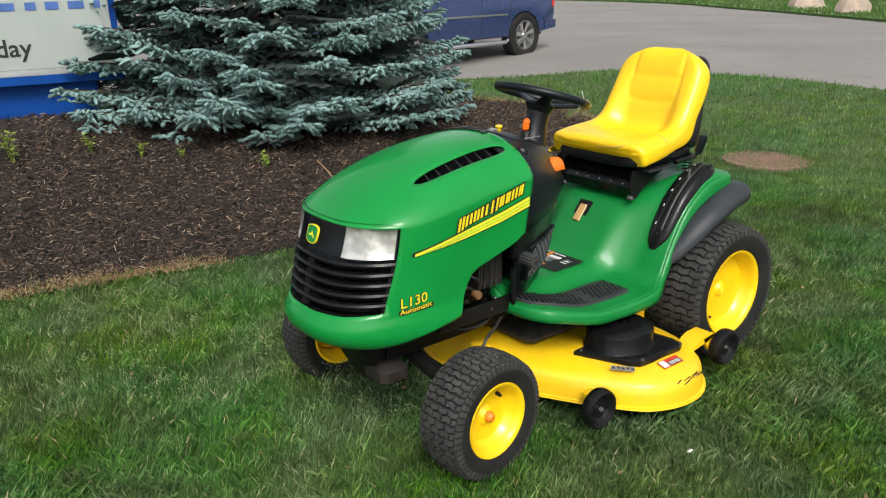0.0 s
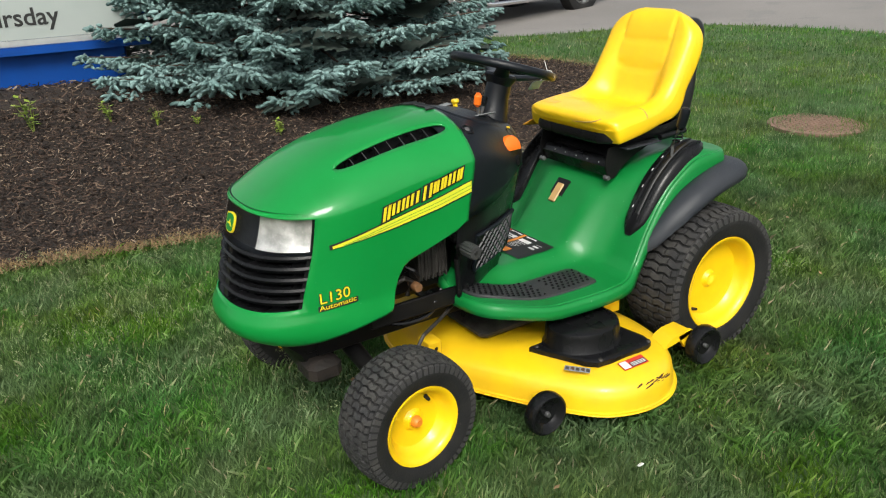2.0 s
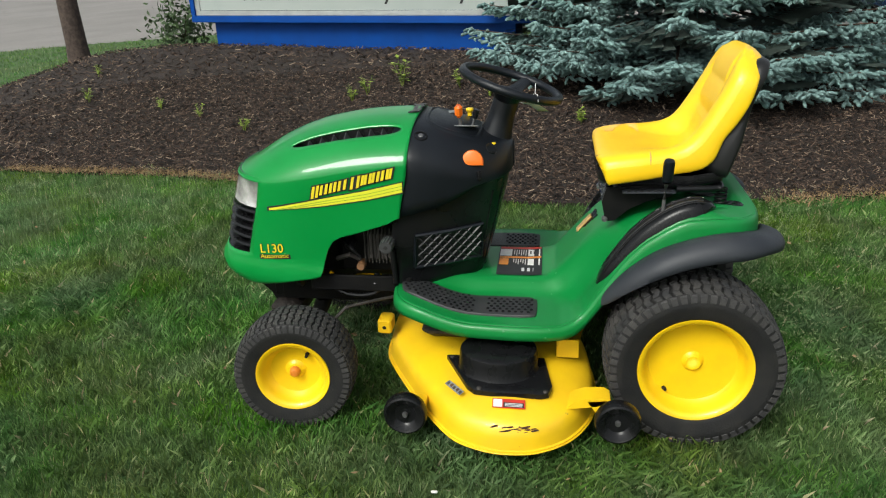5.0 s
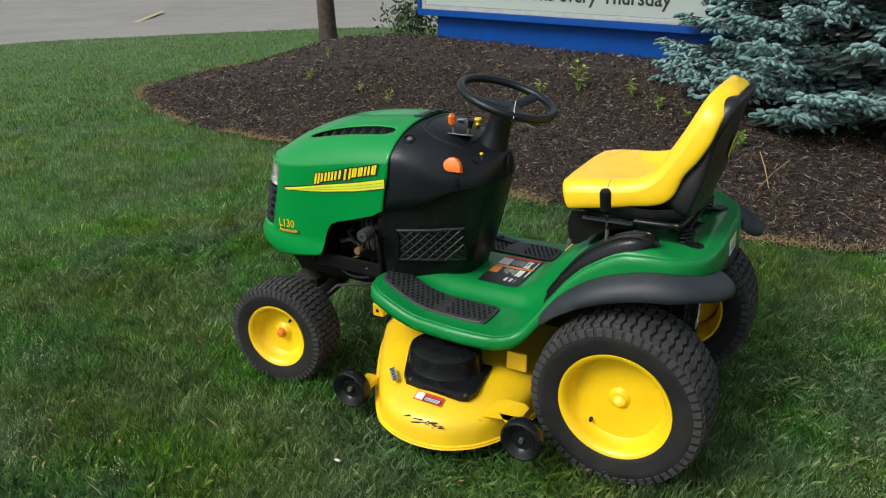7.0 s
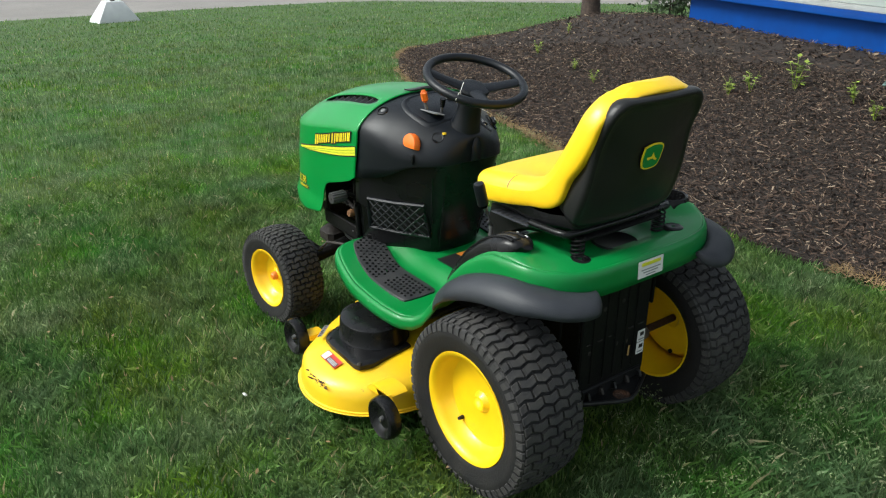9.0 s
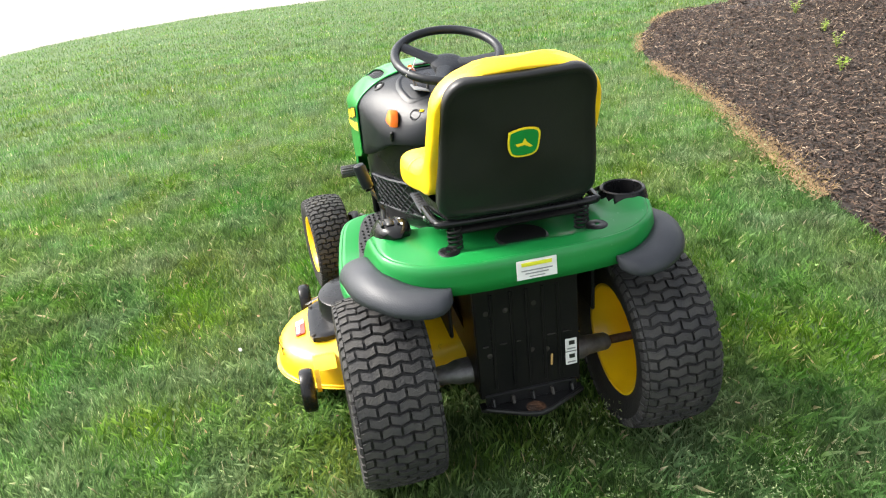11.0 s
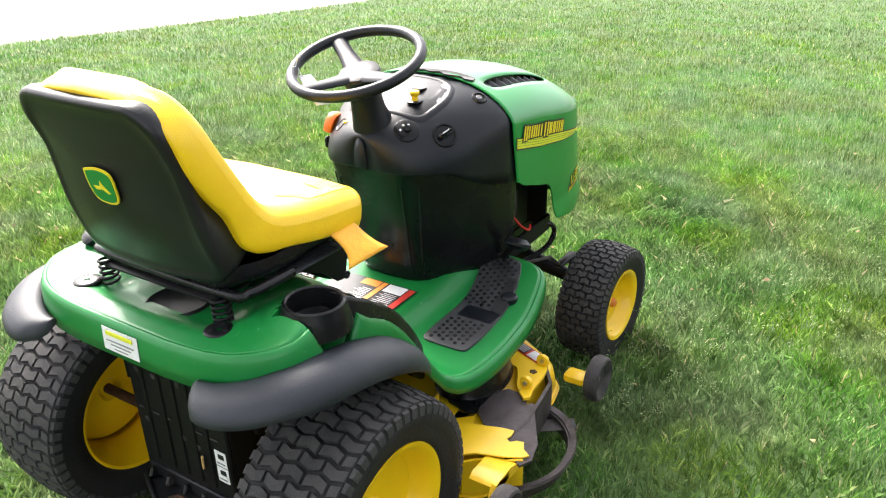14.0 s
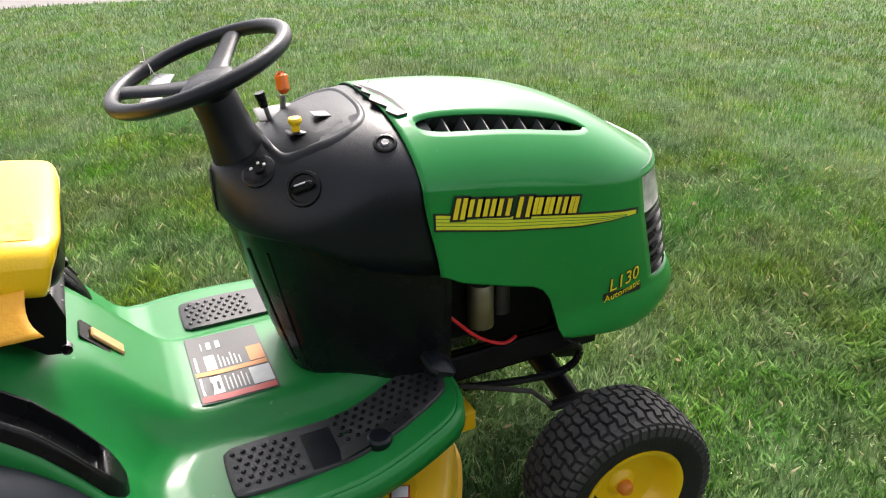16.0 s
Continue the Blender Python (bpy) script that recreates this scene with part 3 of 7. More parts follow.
# ---- bark mulch ----
def chips(rng, n, box, size):
    x, y = rng.uniform(box[0], box[1], n), rng.uniform(box[2], box[3], n)
    k = inside(x, y, BED_EDGE)
    x, y = x[k], y[k]
    n = len(x)
    z = bed_z(x, y) + rng.uniform(-0.006, 0.026, n)
    L, W, T = size * rng.uniform(0.35, 1.4, n), size * rng.uniform(0.10, 0.32, n), size * rng.uniform(0.06, 0.16, n)
    a, p, r = rng.uniform(0, 2 * np.pi, n), rng.normal(0, 0.40, n), rng.normal(0, 0.5, n)
    d = np.stack([np.cos(a) * np.cos(p), np.sin(a) * np.cos(p), np.sin(p)], 1)
    s = np.stack([-np.sin(a) * np.cos(r), np.cos(a) * np.cos(r), np.sin(r)], 1)
    u = np.cross(d, s)
    c = np.stack([x, y, z], 1)
    taper = rng.uniform(0.3, 1.0, n)[:, None]
    v = [c + d * L[:, None] / 2 * i + s * W[:, None] / 2 * j * (taper if i > 0 else 1) + u * T[:, None] * k2 for i, j, k2 in ((-1, -1, 0), (1, -1, 0), (1, 0, 1), (-1, 0, 1), (1, 1, 0), (-1, 1, 0))]
    v = np.stack(v, 1).reshape(-1, 3)
    q = np.array([[0, 1, 2, 3, 3, 2, 4, 5]])
    return v, (np.arange(n)[:, None] * 6 + q).ravel()


for n, box, size in ((120000, (-3.6, 4.6, -4.6, -1.7), 0.034), (30000, (-3.6, 8.1, -8.7, -4.6), 0.05), (18000, (4.6, 8.1, -4.6, -2.4), 0.045)):
    v, f = chips(rng, n, box, size)
    tagged(new("bark_mulch", raw_mesh("bark_mulch", v, f, 4, CHIP)), "dark brown shredded bark mulch chips", "mulch", kind="stuff")


# ---- the lawn tractor ----
tractor = thing("lawn_tractor", "green and yellow riding lawn tractor with yellow vinyl seat", "lawn tractor")
SIDES = (1, -1)


def hood_w(z):
    return curve(z, (0.38, 0.262), (0.395, 0.276), (0.42, 0.286), (0.45, 0.288), (0.475, 0.283), (0.50, 0.279), (0.60, 0.283), (0.90, 0.283))


def hood_l(z):
    return curve(z, (0.385, 0.35), (0.40, 0.380), (0.42, 0.402), (0.45, 0.410), (0.472, 0.404), (0.49, 0.390), (0.507, 0.384), (0.668, 0.342), (0.79, 0.305))


def nose(th, z, inset=0.0, t=1.0):
    return (1.25 + (hood_l(z) - inset) * t * max(math.sin(th), 0) ** 0.8, (hood_w(z) - inset) * t * max(math.cos(th), 0) ** 0.8, z)


def hood_y(x, z):
    w = hood_w(z)
    if x <= 1.25:
        return w
    return w * max(1 - ((x - 1.25) / hood_l(z)) ** 2.5, 0) ** 0.4


HOOD_TOP = ((0.90, 0.964), (1.03, 0.960), (1.14, 0.948), (1.25, 0.926), (1.34, 0.896), (1.42, 0.858), (1.48, 0.820), (1.525, 0.793), (1.557, 0.780))


def glide(x, knots):
    """A smooth line through knots (x, value), with no corner at any of them."""
    x = min(max(x, knots[0][0]), knots[-1][0])
    i = max(k for k in range(len(knots) - 1) if knots[k][0] <= x)

    def slope(k):
        a, b = knots[max(k - 1, 0)], knots[min(k + 1, len(knots) - 1)]
        return (b[1] - a[1]) / (b[0] - a[0])

    (x0, y0), (x1, y1) = knots[i], knots[i + 1]
    h = x1 - x0
    t = (x - x0) / h
    return (2 * t ** 3 - 3 * t ** 2 + 1) * y0 + (t ** 3 - 2 * t ** 2 + t) * h * slope(i) + (3 * t ** 2 - 2 * t ** 3) * y1 + (t ** 3 - t ** 2) * h * slope(i + 1)


def hood_z(x):
    return glide(x, HOOD_TOP)


def shoulder(x):
    return glide(x, ((0.9, 0.846), (1.1, 0.818), (1.25, 0.791), (1.42, 0.770), (1.6, 0.778)))


def hood_top(x, t):
    """Height of the hood at t of its half width, 1 at the shoulder line."""
    return shoulder(x) + (hood_z(x) - shoulder(x)) * dome_f(t)


def hood_bottom(x):
    return curve(x, (0.90, 0.668), (1.10, 0.604), (1.15, 0.590), (1.175, 0.575), (1.195, 0.545), (1.21, 0.50), (1.218, 0.465), (1.227, 0.446), (1.25, 0.438),
                 (1.45, 0.402), (1.6, 0.386))


LEVELS = [0.385, 0.392, 0.405, 0.425, 0.45, 0.465, 0.478, 0.49, 0.507, 0.55, 0.60, 0.64, 0.668, 0.70, 0.74, 0.765, 0.785]
DOME = [0.997, 0.985, 0.96, 0.92, 0.87, 0.81, 0.76, 0.715, 0.69, 0.65, 0.61, 0.575, 0.55, 0.48, 0.4, 0.3, 0.2, 0.1, 0.0]
COLS = [("x", x) for x in (0.913, 0.925, 0.94, 0.95, 0.952, 0.956, 0.962, 0.97, 0.985, 1.01, 1.04, 1.07, 1.10, 1.13, 1.15, 1.165, 1.175, 1.185, 1.195, 1.203, 1.21, 1.214, 1.218, 1.222,
                                1.227, 1.235, 1.25)]
COLS += [("a", a) for a in (1.5, 3, 5, 7.5, 10, 12, 13.5, 14.8, 15.6, 16.2, 19, 22, 25.5, 29, 33, 38, 43, 48, 54, 60, 66, 72, 78, 84, 90)]


def vent_edges(x):
    """Lower and upper edge of the vent opening across the dome, tapering to the front with rounded ends."""
    k = min(max((x - 0.95) / 0.365, 0.0), 1.0)
    g = 0.1 + 0.9 * max(1 - abs(2 * k - 1) ** 5, 0) ** 0.5
    half = (0.088 - 0.028 * k) * g
    mid = 0.625 + 0.020 * k
    return mid - half, mid + half


def dome_t(t, x):
    lo, hi = vent_edges(x)
    return float(np.interp(t, (0, 0.55, 0.715, 1), (0, lo, hi, 1)))


def dome_f(t):
    return max(1 - t ** 2.4, 0) ** 0.68


def squeeze(z):
    """How far the opening in the nose has drawn in towards the middle at a height."""
    return 0.075 * (1 - smooth(0.50, 0.72, z)) * smooth(0.40, 0.48, z)


def hood_column(kind, c):
    pts = []
    if kind == "x":
        zb, zs = hood_bottom(c), shoulder(c)
        for v in LEVELS:
            z = zb + (zs - zb) * (v - 0.385) / 0.4
            pts.append((c + 0.032 * (1 - smooth(0.64, 0.86, z)) * (1 - smooth(0.913, 1.0, c)), hood_w(z), z))
        pts += [(c - 0.012 * (1 - smooth(0.913, 1.0, c)) * (1 - t), hood_w(0.7) * t, hood_top(c, t)) for t in (dome_t(q, c) for q in DOME)]
    else:
        zb, zs = hood_bottom(nose(radians(c), 0.45)[0]), shoulder(nose(radians(c), 0.785)[0])
        for v in LEVELS:
            z = zb + (zs - zb) * (v - 0.385) / 0.4
            pull = squeeze(z) * (c / 29 if c < 29 else (90 - c) / 61) * 61
            pts.append(nose(radians(c + pull), z))
        for t in (dome_t(q, nose(radians(c), zs, 0, 0.64)[0]) for q in DOME):
            x, y, z = nose(radians(c), zs, 0, t)
            wide = hood_y(x, zs)
            pts.append((x, y, hood_top(x, min(y / wide, 1.0)) if wide > 1e-4 else shoulder(x)))
    return pts


def hood_shape():
    left = [hood_column(*c) for c in COLS]
    cols = left + [[(x, -y, z) for x, y, z in c] for c in reversed(left[:-1])]
    n = len(left)
    corner = [c for c in range(n) if COLS[c] == ("a", 29)][0]
    skip = set()
    for j in range(n - 1):
        m = 2 * (n - 1) - 1 - j
        for i in range(len(LEVELS) - 1):
            if j >= corner and LEVELS[i] >= 0.507:
                skip |= {(j, i), (m, i)}
        first, last = COLS.index(("x", 0.95)), COLS.index(("a", 16.2))
        for i, t in enumerate(DOME[:-1]):
            if first <= j < last and 0.55 < t <= 0.715:
                k = len(LEVELS) + i
                skip |= {(j, k), (m, k)}
    return Shape().grid(cols, skip=skip)


hood = part("hood", hood_shape().mesh("hood", True, 62, True), GREEN, tractor, "glossy green moulded hood with sky reflections", angle=62, solid=0.004)

# lamps, badge and grille in the nose
span = [radians(29 + i * 2) for i in range(62)]


def front(angle, z, inset):
    a = min(angle, math.pi - angle)
    a = math.pi / 2 - (math.pi / 2 - a) * (1 - squeeze(z))
    x, y, z = nose(a, z, inset)
    return (x, y if angle <= math.pi / 2 else -y, z)


panel = part("headlight_panel", Shape().grid([[front(a, z, i) for a in span] for z, i in ((0.668, 0.004), (0.672, 0.03), (0.73, 0.034), (0.78, 0.03), (0.786, 0.004))]),
             DASH, tractor, "smoked headlight panel across the nose")
for s in SIDES:
    lo = [radians(a) for a in np.linspace(31, 68, 18)]
    lo = lo if s > 0 else [math.pi - a for a in lo]
    r = Shape().grid([[front(a, z, i + 0.016 * max(0, (min(a, math.pi - a) - 0.95))) for a in lo]
                      for z, i in ((0.676, 0.010), (0.690, 0.014), (0.735, 0.016), (0.768, 0.012), (0.779, 0.008))])
    part("headlight", r, LENS, panel, "pale frosted headlight reflector")
lens = part("lens", Shape().grid([[front(a, z, 0.001) for a in span] for z in (0.669, 0.70, 0.74, 0.784)]), CLEAR, panel, "clear plastic lens")
lens.visible_shadow = False


def badge(parent, centre, right, up, size, thick=0.003):
    """A plain green shield with a yellow rim and a plain yellow bar across it."""
    c, r, u = Vector(centre), Vector(right).normalized(), Vector(up).normalized()
    n = r.cross(u)
    shield = [(-0.5, 0.42), (0, 0.52), (0.5, 0.42), (0.54, 0), (0.42, -0.42), (0, -0.52), (-0.42, -0.42), (-0.54, 0)]

    def at(k, lift):
        return lambda a, b, h: c + r * (a * size * k) + u * (b * size * k) + n * (h + lift)

    b = part("badge", Shape().plate([p[:2] for p in eased([*shield, shield[0]], 3)[:-1]], 0, thick, at(1, 0)), DECALYEL, parent, "yellow rimmed green badge")
    part("badge_field", Shape().plate([p[:2] for p in eased([*shield, shield[0]], 3)[:-1]], thick, 0.001, at(0.88, 0)), GREEN, b)
    bar = [(-0.30, -0.02), (-0.05, 0.0), (0.02, 0.16), (0.10, 0.02), (0.30, -0.16), (0.20, -0.18), (0.02, -0.08), (-0.22, -0.12)]
    part("emblem", Shape().plate(bar, thick + 0.001, 0.001, at(1, 0)), DECALYEL, b, "plain yellow emblem")


badge(panel, (1.578, 0.0, 0.727), (0, 1, 0), (-0.3, 0, 1), 0.058, 0.006)

grille = part("grille", Shape().grid([[front(a, z, i) for a in span] for z, i in ((0.500, 0.006), (0.500, 0.05), (0.58, 0.05), (0.668, 0.05))]), BLACK, tractor, "black moulded front grille")
for k in range(5):
    z = 0.528 + k * 0.0315
    prof = ((0.001, 0.013), (-0.002, 0.006), (0.008, -0.006), (0.03, -0.010), (0.045, 0.0), (0.045, 0.013))
    part("slat", Shape().grid([[front(a, z + dz, i) for a in span] for i, dz in (*prof, prof[0])]), BLACK, grille)
for a in (29.5, 90, 150.5):
    r = radians(a)
    part("grille_bar", Shape().loft([[front(r - 0.03, z, 0.004), front(r + 0.03, z, 0.004), front(r + 0.03, z, 0.05), front(r - 0.03, z, 0.05)]
                                     for z in (0.508, 0.55, 0.6, 0.667)]), BLACK, grille)

# side vents
for s in SIDES:
    def vent_at(x, t, dz):
        return Vector((x, s * hood_y(x, 0.79) * t, hood_top(x, t) + dz))

    vent = part("hood_vent", Shape().grid([[vent_at(x, 0.78, -0.012), vent_at(x, 0.74, -0.05), vent_at(x, 0.50, -0.06), vent_at(x, 0.48, -0.012)]
                                           for x in np.linspace(0.94, 1.32, 12)]), BLACK, tractor, "black slotted hood vent")
    for k in range(8):
        x = 0.968 + k * 0.042
        a, b = vent_at(x, vent_edges(x)[1] + 0.012, -0.007), vent_at(x, vent_edges(x)[0] - 0.012, -0.007)
        off = Vector((-0.022, 0, -0.034))
        part("vent_fin", Shape().loft([[a, a + Vector((0.003, 0, 0)), a + off + Vector((0.003, 0, 0)), a + off],
                                       [b, b + Vector((0.003, 0, 0)), b + off + Vector((0.003, 0, 0)), b + off]]), FIN, vent)


# decals on the hood sides
def on_hood(s, lift=0.0012):
    return lambda x, z, h=0.0: (x, s * (hood_y(x, z) + 0.0024 + lift + h), z)


def strip(lower, upper, s, lift, n=26):
    at = on_hood(s, lift)
    x0, x1 = lower[0][0], lower[-1][0]
    rows = [[], [], [], []]
    for x in np.linspace(x0, x1, n):
        a, b = curve(-x, *[(-p, q) for p, q in lower]), curve(-x, *[(-p, q) for p, q in upper])
        rows[0].append(at(x, a, -0.001))
        rows[1].append(at(x, a))
        rows[2].append(at(x, b))
        rows[3].append(at(x, b, -0.001))
    return Shape().grid(rows)


STRIPE_LOW = {1: ((1.390, 0.680), (1.20, 0.702), (1.05, 0.726), (0.930, 0.754)), -1: ((1.408, 0.696), (1.25, 0.708), (1.08, 0.736), (0.935, 0.768))}
STRIPE_TOP = {1: ((1.390, 0.687), (1.20, 0.727), (1.05, 0.757), (0.930, 0.787)), -1: ((1.408, 0.704), (1.25, 0.733), (1.08, 0.765), (0.935, 0.797))}
for s in SIDES:
    low, top = STRIPE_LOW[s], STRIPE_TOP[s]
    grown = [(low[0][0] + 0.008, low[0][1] - 0.003), *[(x, z - 0.004) for x, z in low[1:-1]], (low[-1][0] - 0.004, low[-1][1] - 0.004)]
    decal = part("stripe_outline", strip(grown, [(g[0], z + 0.004) for g, (x, z) in zip(grown, top)], s, 0.0008), INK, tractor, "black outline of the side stripe")
    part("stripe", strip(low, top, s, 0.0018), LIME, decal, "lime yellow swoosh stripe")
    for q in (0.25, 0.5, 0.75) if s < 0 else (0.3, 0.62):
        line = [(x - (0.03 if k == 0 else 0), z + (u - z) * q) for k, ((x, z), (_, u)) in enumerate(zip(low, top))]
        part("pinstripe", strip(line, [(x, z + 0.0011) for x, z in line], s, 0.0024), GREEN, decal)
    # plain leaning bars in place of the maker's name, two for each letter
    start, slope0 = (1.238, 0.731) if s > 0 else (0.968, 0.787)
    run = 0.0

    def baseline(a):
        return slope0 + 0.258 * a if s > 0 else slope0 - 0.172 * a

    for w, tall in ((0.030, 1.22), (0.032, 1), (0.030, 1), (0.034, 1), (0.008, 0), (0.036, 1.22), (0.026, 1), (0.026, 1), (0.031, 1), (0.026, 1)):
        if tall:
            h, d = 0.034 * tall, 0 if tall == 1 else -0.005

            def leaning(a0, a1, grow, lift, name, mat):
                rows = [[], [], [], []]
                for a in np.linspace(a0 - grow, a1 + grow, 4):
                    b = baseline(a) + d
                    for row, z, out in zip(rows, (b - grow, b - grow, b + h + grow, b + h + grow), (-0.001, 0, 0, -0.001)):
                        x = a + (z - b) * 0.22
                        row.append(on_hood(s, lift)(start - x if s > 0 else start + x, z, out))
                part(name, Shape().grid(rows), mat, decal)

            leaning(run, run + w - 0.004, 0.0045, 0.0026, "name_bar_outline", INK)
            leaning(run + 0.0005, run + 0.0100, 0, 0.0036, "name_bar", DECALYEL)
            leaning(run + w - 0.0150, run + w - 0.0055, 0, 0.0036, "name_bar", DECALYEL)
        run += w

    def hood_text(text, size, x0, z0, w, mat, lift):
        ob = letters(text, size, Matrix(), "model_lettering", mat, tractor, width=w, depth=0.0004, label="yellow model lettering")
        at = on_hood(s, lift)
        for v in ob.data.vertices:
            x = x0 - v.co.x if s > 0 else x0 + v.co.x
            v.co = at(x, z0 + v.co.y + (0.11 * v.co.x), v.co.z)

    x0 = 1.443 if s > 0 else 1.345
    for dx, dz in ((0.0022, 0), (-0.0022, 0), (0, 0.0022), (0, -0.0022)):
        hood_text("L130", 0.046, x0 + dx, 0.520 + dz + (0.0 if s > 0 else 0.003), 0.086, INK, 0.0010)
    hood_text("L130", 0.046, x0, 0.520 + (0.0 if s > 0 else 0.003), 0.086, DECALYEL, 0.0020)
    part("lettering_plate", strip([(1.447, 0.496), (1.330, 0.506)], [(1.447, 0.513), (1.330, 0.523)], s, 0.0006, 8), INK, tractor, "black backing of the lettering")
    hood_text("Automatic", 0.022, 1.444 if s > 0 else 1.334, 0.4995, 0.108, DECALYEL, 0.0016)

# ---- dash cowl and tower ----
COWL = [(0.975, 0.277, 0.660, 0.846, 0.952), (0.90, 0.274, 0.674, 0.850, 0.957), (0.87, 0.268, 0.682, 0.844, 0.955), (0.835, 0.259, 0.690, 0.834, 0.950), (0.80, 0.248, 0.702, 0.821, 0.942),
        (0.77, 0.238, 0.715, 0.80, 0.938), (0.74, 0.226, 0.732, 0.792, 0.927), (0.71, 0.21, 0.748, 0.783, 0.914), (0.68, 0.190, 0.757, 0.776, 0.900), (0.65, 0.165, 0.760, 0.775, 0.888),
        (0.625, 0.138, 0.762, 0.777, 0.879), (0.605, 0.105, 0.765, 0.782, 0.870), (0.592, 0.065, 0.768, 0.79, 0.862), (0.586, 0.02, 0.772, 0.80, 0.855)]
ts = [1, 0.97, 0.93, 0.87, 0.8, 0.72, 0.64, 0.55, 0.45, 0.33, 0.2, 0.1, 0]
rows = []
for x, w, zl, zs, zt in COWL:
    half = [(x, w, zl + (zs - zl) * k / 4) for k in range(4)] + [(x, w * t, zs + (zt - zs) * dome_f(t)) for t in ts]
    rows.append(half + [(a, -b, c) for a, b, c in reversed(half[:-1])])
cowl = part("dash_cowl", Shape().grid(rows).add([(p[0] - 0.002, p[1], p[2]) for p in rows[-1]], [tuple(range(len(rows[-1])))]), DASH, tractor,
            "black textured dash cowl, dusty on top", solid=0.003)


def cowl_z(x, y):
    w, zs, zt = (curve(-x, *[(-r[0], r[k]) for r in COWL]) for k in (1, 3, 4))
    return zs + (zt - zs) * dome_f(min(abs(y) / w, 1))


TOP = [(0.975, 0.270), (0.87, 0.262), (0.80, 0.242), (0.74, 0.219), (0.68, 0.184), (0.64, 0.148), (0.61, 0.108), (0.598, 0.06), (0.595, 0.0)]
LOW = [(0.975, 0.250), (0.885, 0.215), (0.83, 0.180), (0.78, 0.150), (0.735, 0.125), (0.712, 0.105), (0.697, 0.080), (0.690, 0.045), (0.688, 0.0)]


def tower_ring(z):
    f = (z - 0.40) / 0.37
    f = min(max(f, 0), 1) ** 0.85
    half = [(a + (c - a) * f, b + (d - b) * f, z) for (a, b), (c, d) in zip(LOW, TOP)]
    half = eased(half, 3)
    return half + [(x, -y, q) for x, y, q in reversed(half[:-1])]


tower = part("dash_tower", Shape().grid([tower_ring(z) for z in (0.395, 0.42, 0.46, 0.52, 0.58, 0.64, 0.70, 0.74, 0.765, 0.775)]), BLACK, tractor,
             "glossy black plastic lower dash tower", solid=0.003)
for s in SIDES:
    part("tower_rib", Shape().tube([(*p[:2], z) for z in (0.43, 0.55, 0.72) for p in [(tower_ring(z)[18][0] - 0.001, s * tower_ring(z)[18][1], 0)]], 0.004), BLACK, tower)
    part("tower_rib", Shape().tube([(*p[:2], z) for z in (0.43, 0.55, 0.72) for p in [(tower_ring(z)[15][0] - 0.001, s * tower_ring(z)[15][1], 0)]], 0.004), BLACK, tower)


def tower_y(x, z):
    ring = tower_ring(z)
    return curve(-x, *[(-p[0], p[1]) for p in ring[:25]])


for s in SIDES[:1]:
    def on_tower(a, b, lift=0.012):
        x = 0.905 - 0.215 * a - 0.008 * b
        z = 0.475 + (0.118 + 0.012 * a) * b
        return Vector((x, s * (tower_y(x, z) + lift), z))

    lat = part("side_screen", Shape().tube([on_tower(*p) for p in ((0, 0), (0.5, 0), (1, 0), (1, 0.5), (1, 1), (0.5, 1), (0, 1), (0, 0.5), (0, 0))], 0.007, 6), DASH, tower,
               "black diamond lattice side screen")
    # black sheet; its colour stands in for the shaded void behind the lattice
    part("screen_backing", Shape().grid([[on_tower(a, b, 0.004) for a in np.linspace(0, 1, 9)] for b in np.linspace(0, 1, 5)]), INK, lat)
    for k in range(-5, 9):
        for d in (1, -1):
            c = k * 0.145
            seg = []
            for t in np.linspace(0, 1, 9):
                a = c + 0.55 * t if d > 0 else c + 0.55 * (1 - t)
                if 0 <= a <= 1:
                    seg.append(on_tower(a, t, 0.013))
            if len(seg) > 2:
                part("lattice_bar", Shape().tube(seg, 0.0036, 4), SCREEN, lat)

# dash fittings
tear = [(0.940, 0.06), (0.905, 0.055), (0.898, 0.03), (0.905, 0.0), (0.896, -0.02), (0.906, -0.05), (0.893, -0.075), (0.905, -0.10), (0.915, -0.115), (0.906, -0.13), (0.922, -0.15), (0.945, -0.145), (0.950, -0.11),
        (0.938, -0.09), (0.942, -0.06), (0.928, -0.04), (0.933, 0.0), (0.926, 0.03)]
part("torn_seal", Shape().plate(tear, 0, 0.004, lambda a, b, h: (a, b, hood_top(a, abs(b) / 0.283) + 0.0035 + h)), INK, cowl, "ragged black foam seal at the hood edge")
ring = [p[:2] for p in eased([(0.874, 0.0), (0.870, -0.080), (0.850, -0.120), (0.80, -0.136), (0.735, -0.126), (0.70, -0.10), (0.69, 0.0), (0.70, 0.10), (0.735, 0.126), (0.80, 0.136), (0.850, 0.120), (0.870, 0.080), (0.874, 0.0)], 4)][:-1]
part("dash_panel", Shape().grid([[(0.79 + (x - 0.79) * k, y * k, cowl_z(0.79 + (x - 0.79) * k, y * k) + h) for x, y in ring]
                                 for k, h in ((1.12, -0.001), (1.06, 0.004), (1.01, 0.0055), (0.97, 0.0045), (0.94, 0.0015), (0.7, 0.0015), (0.4, 0.0015), (0.02, 0.0015))], close_u=True), DASH, cowl, "raised rim round the control panel")


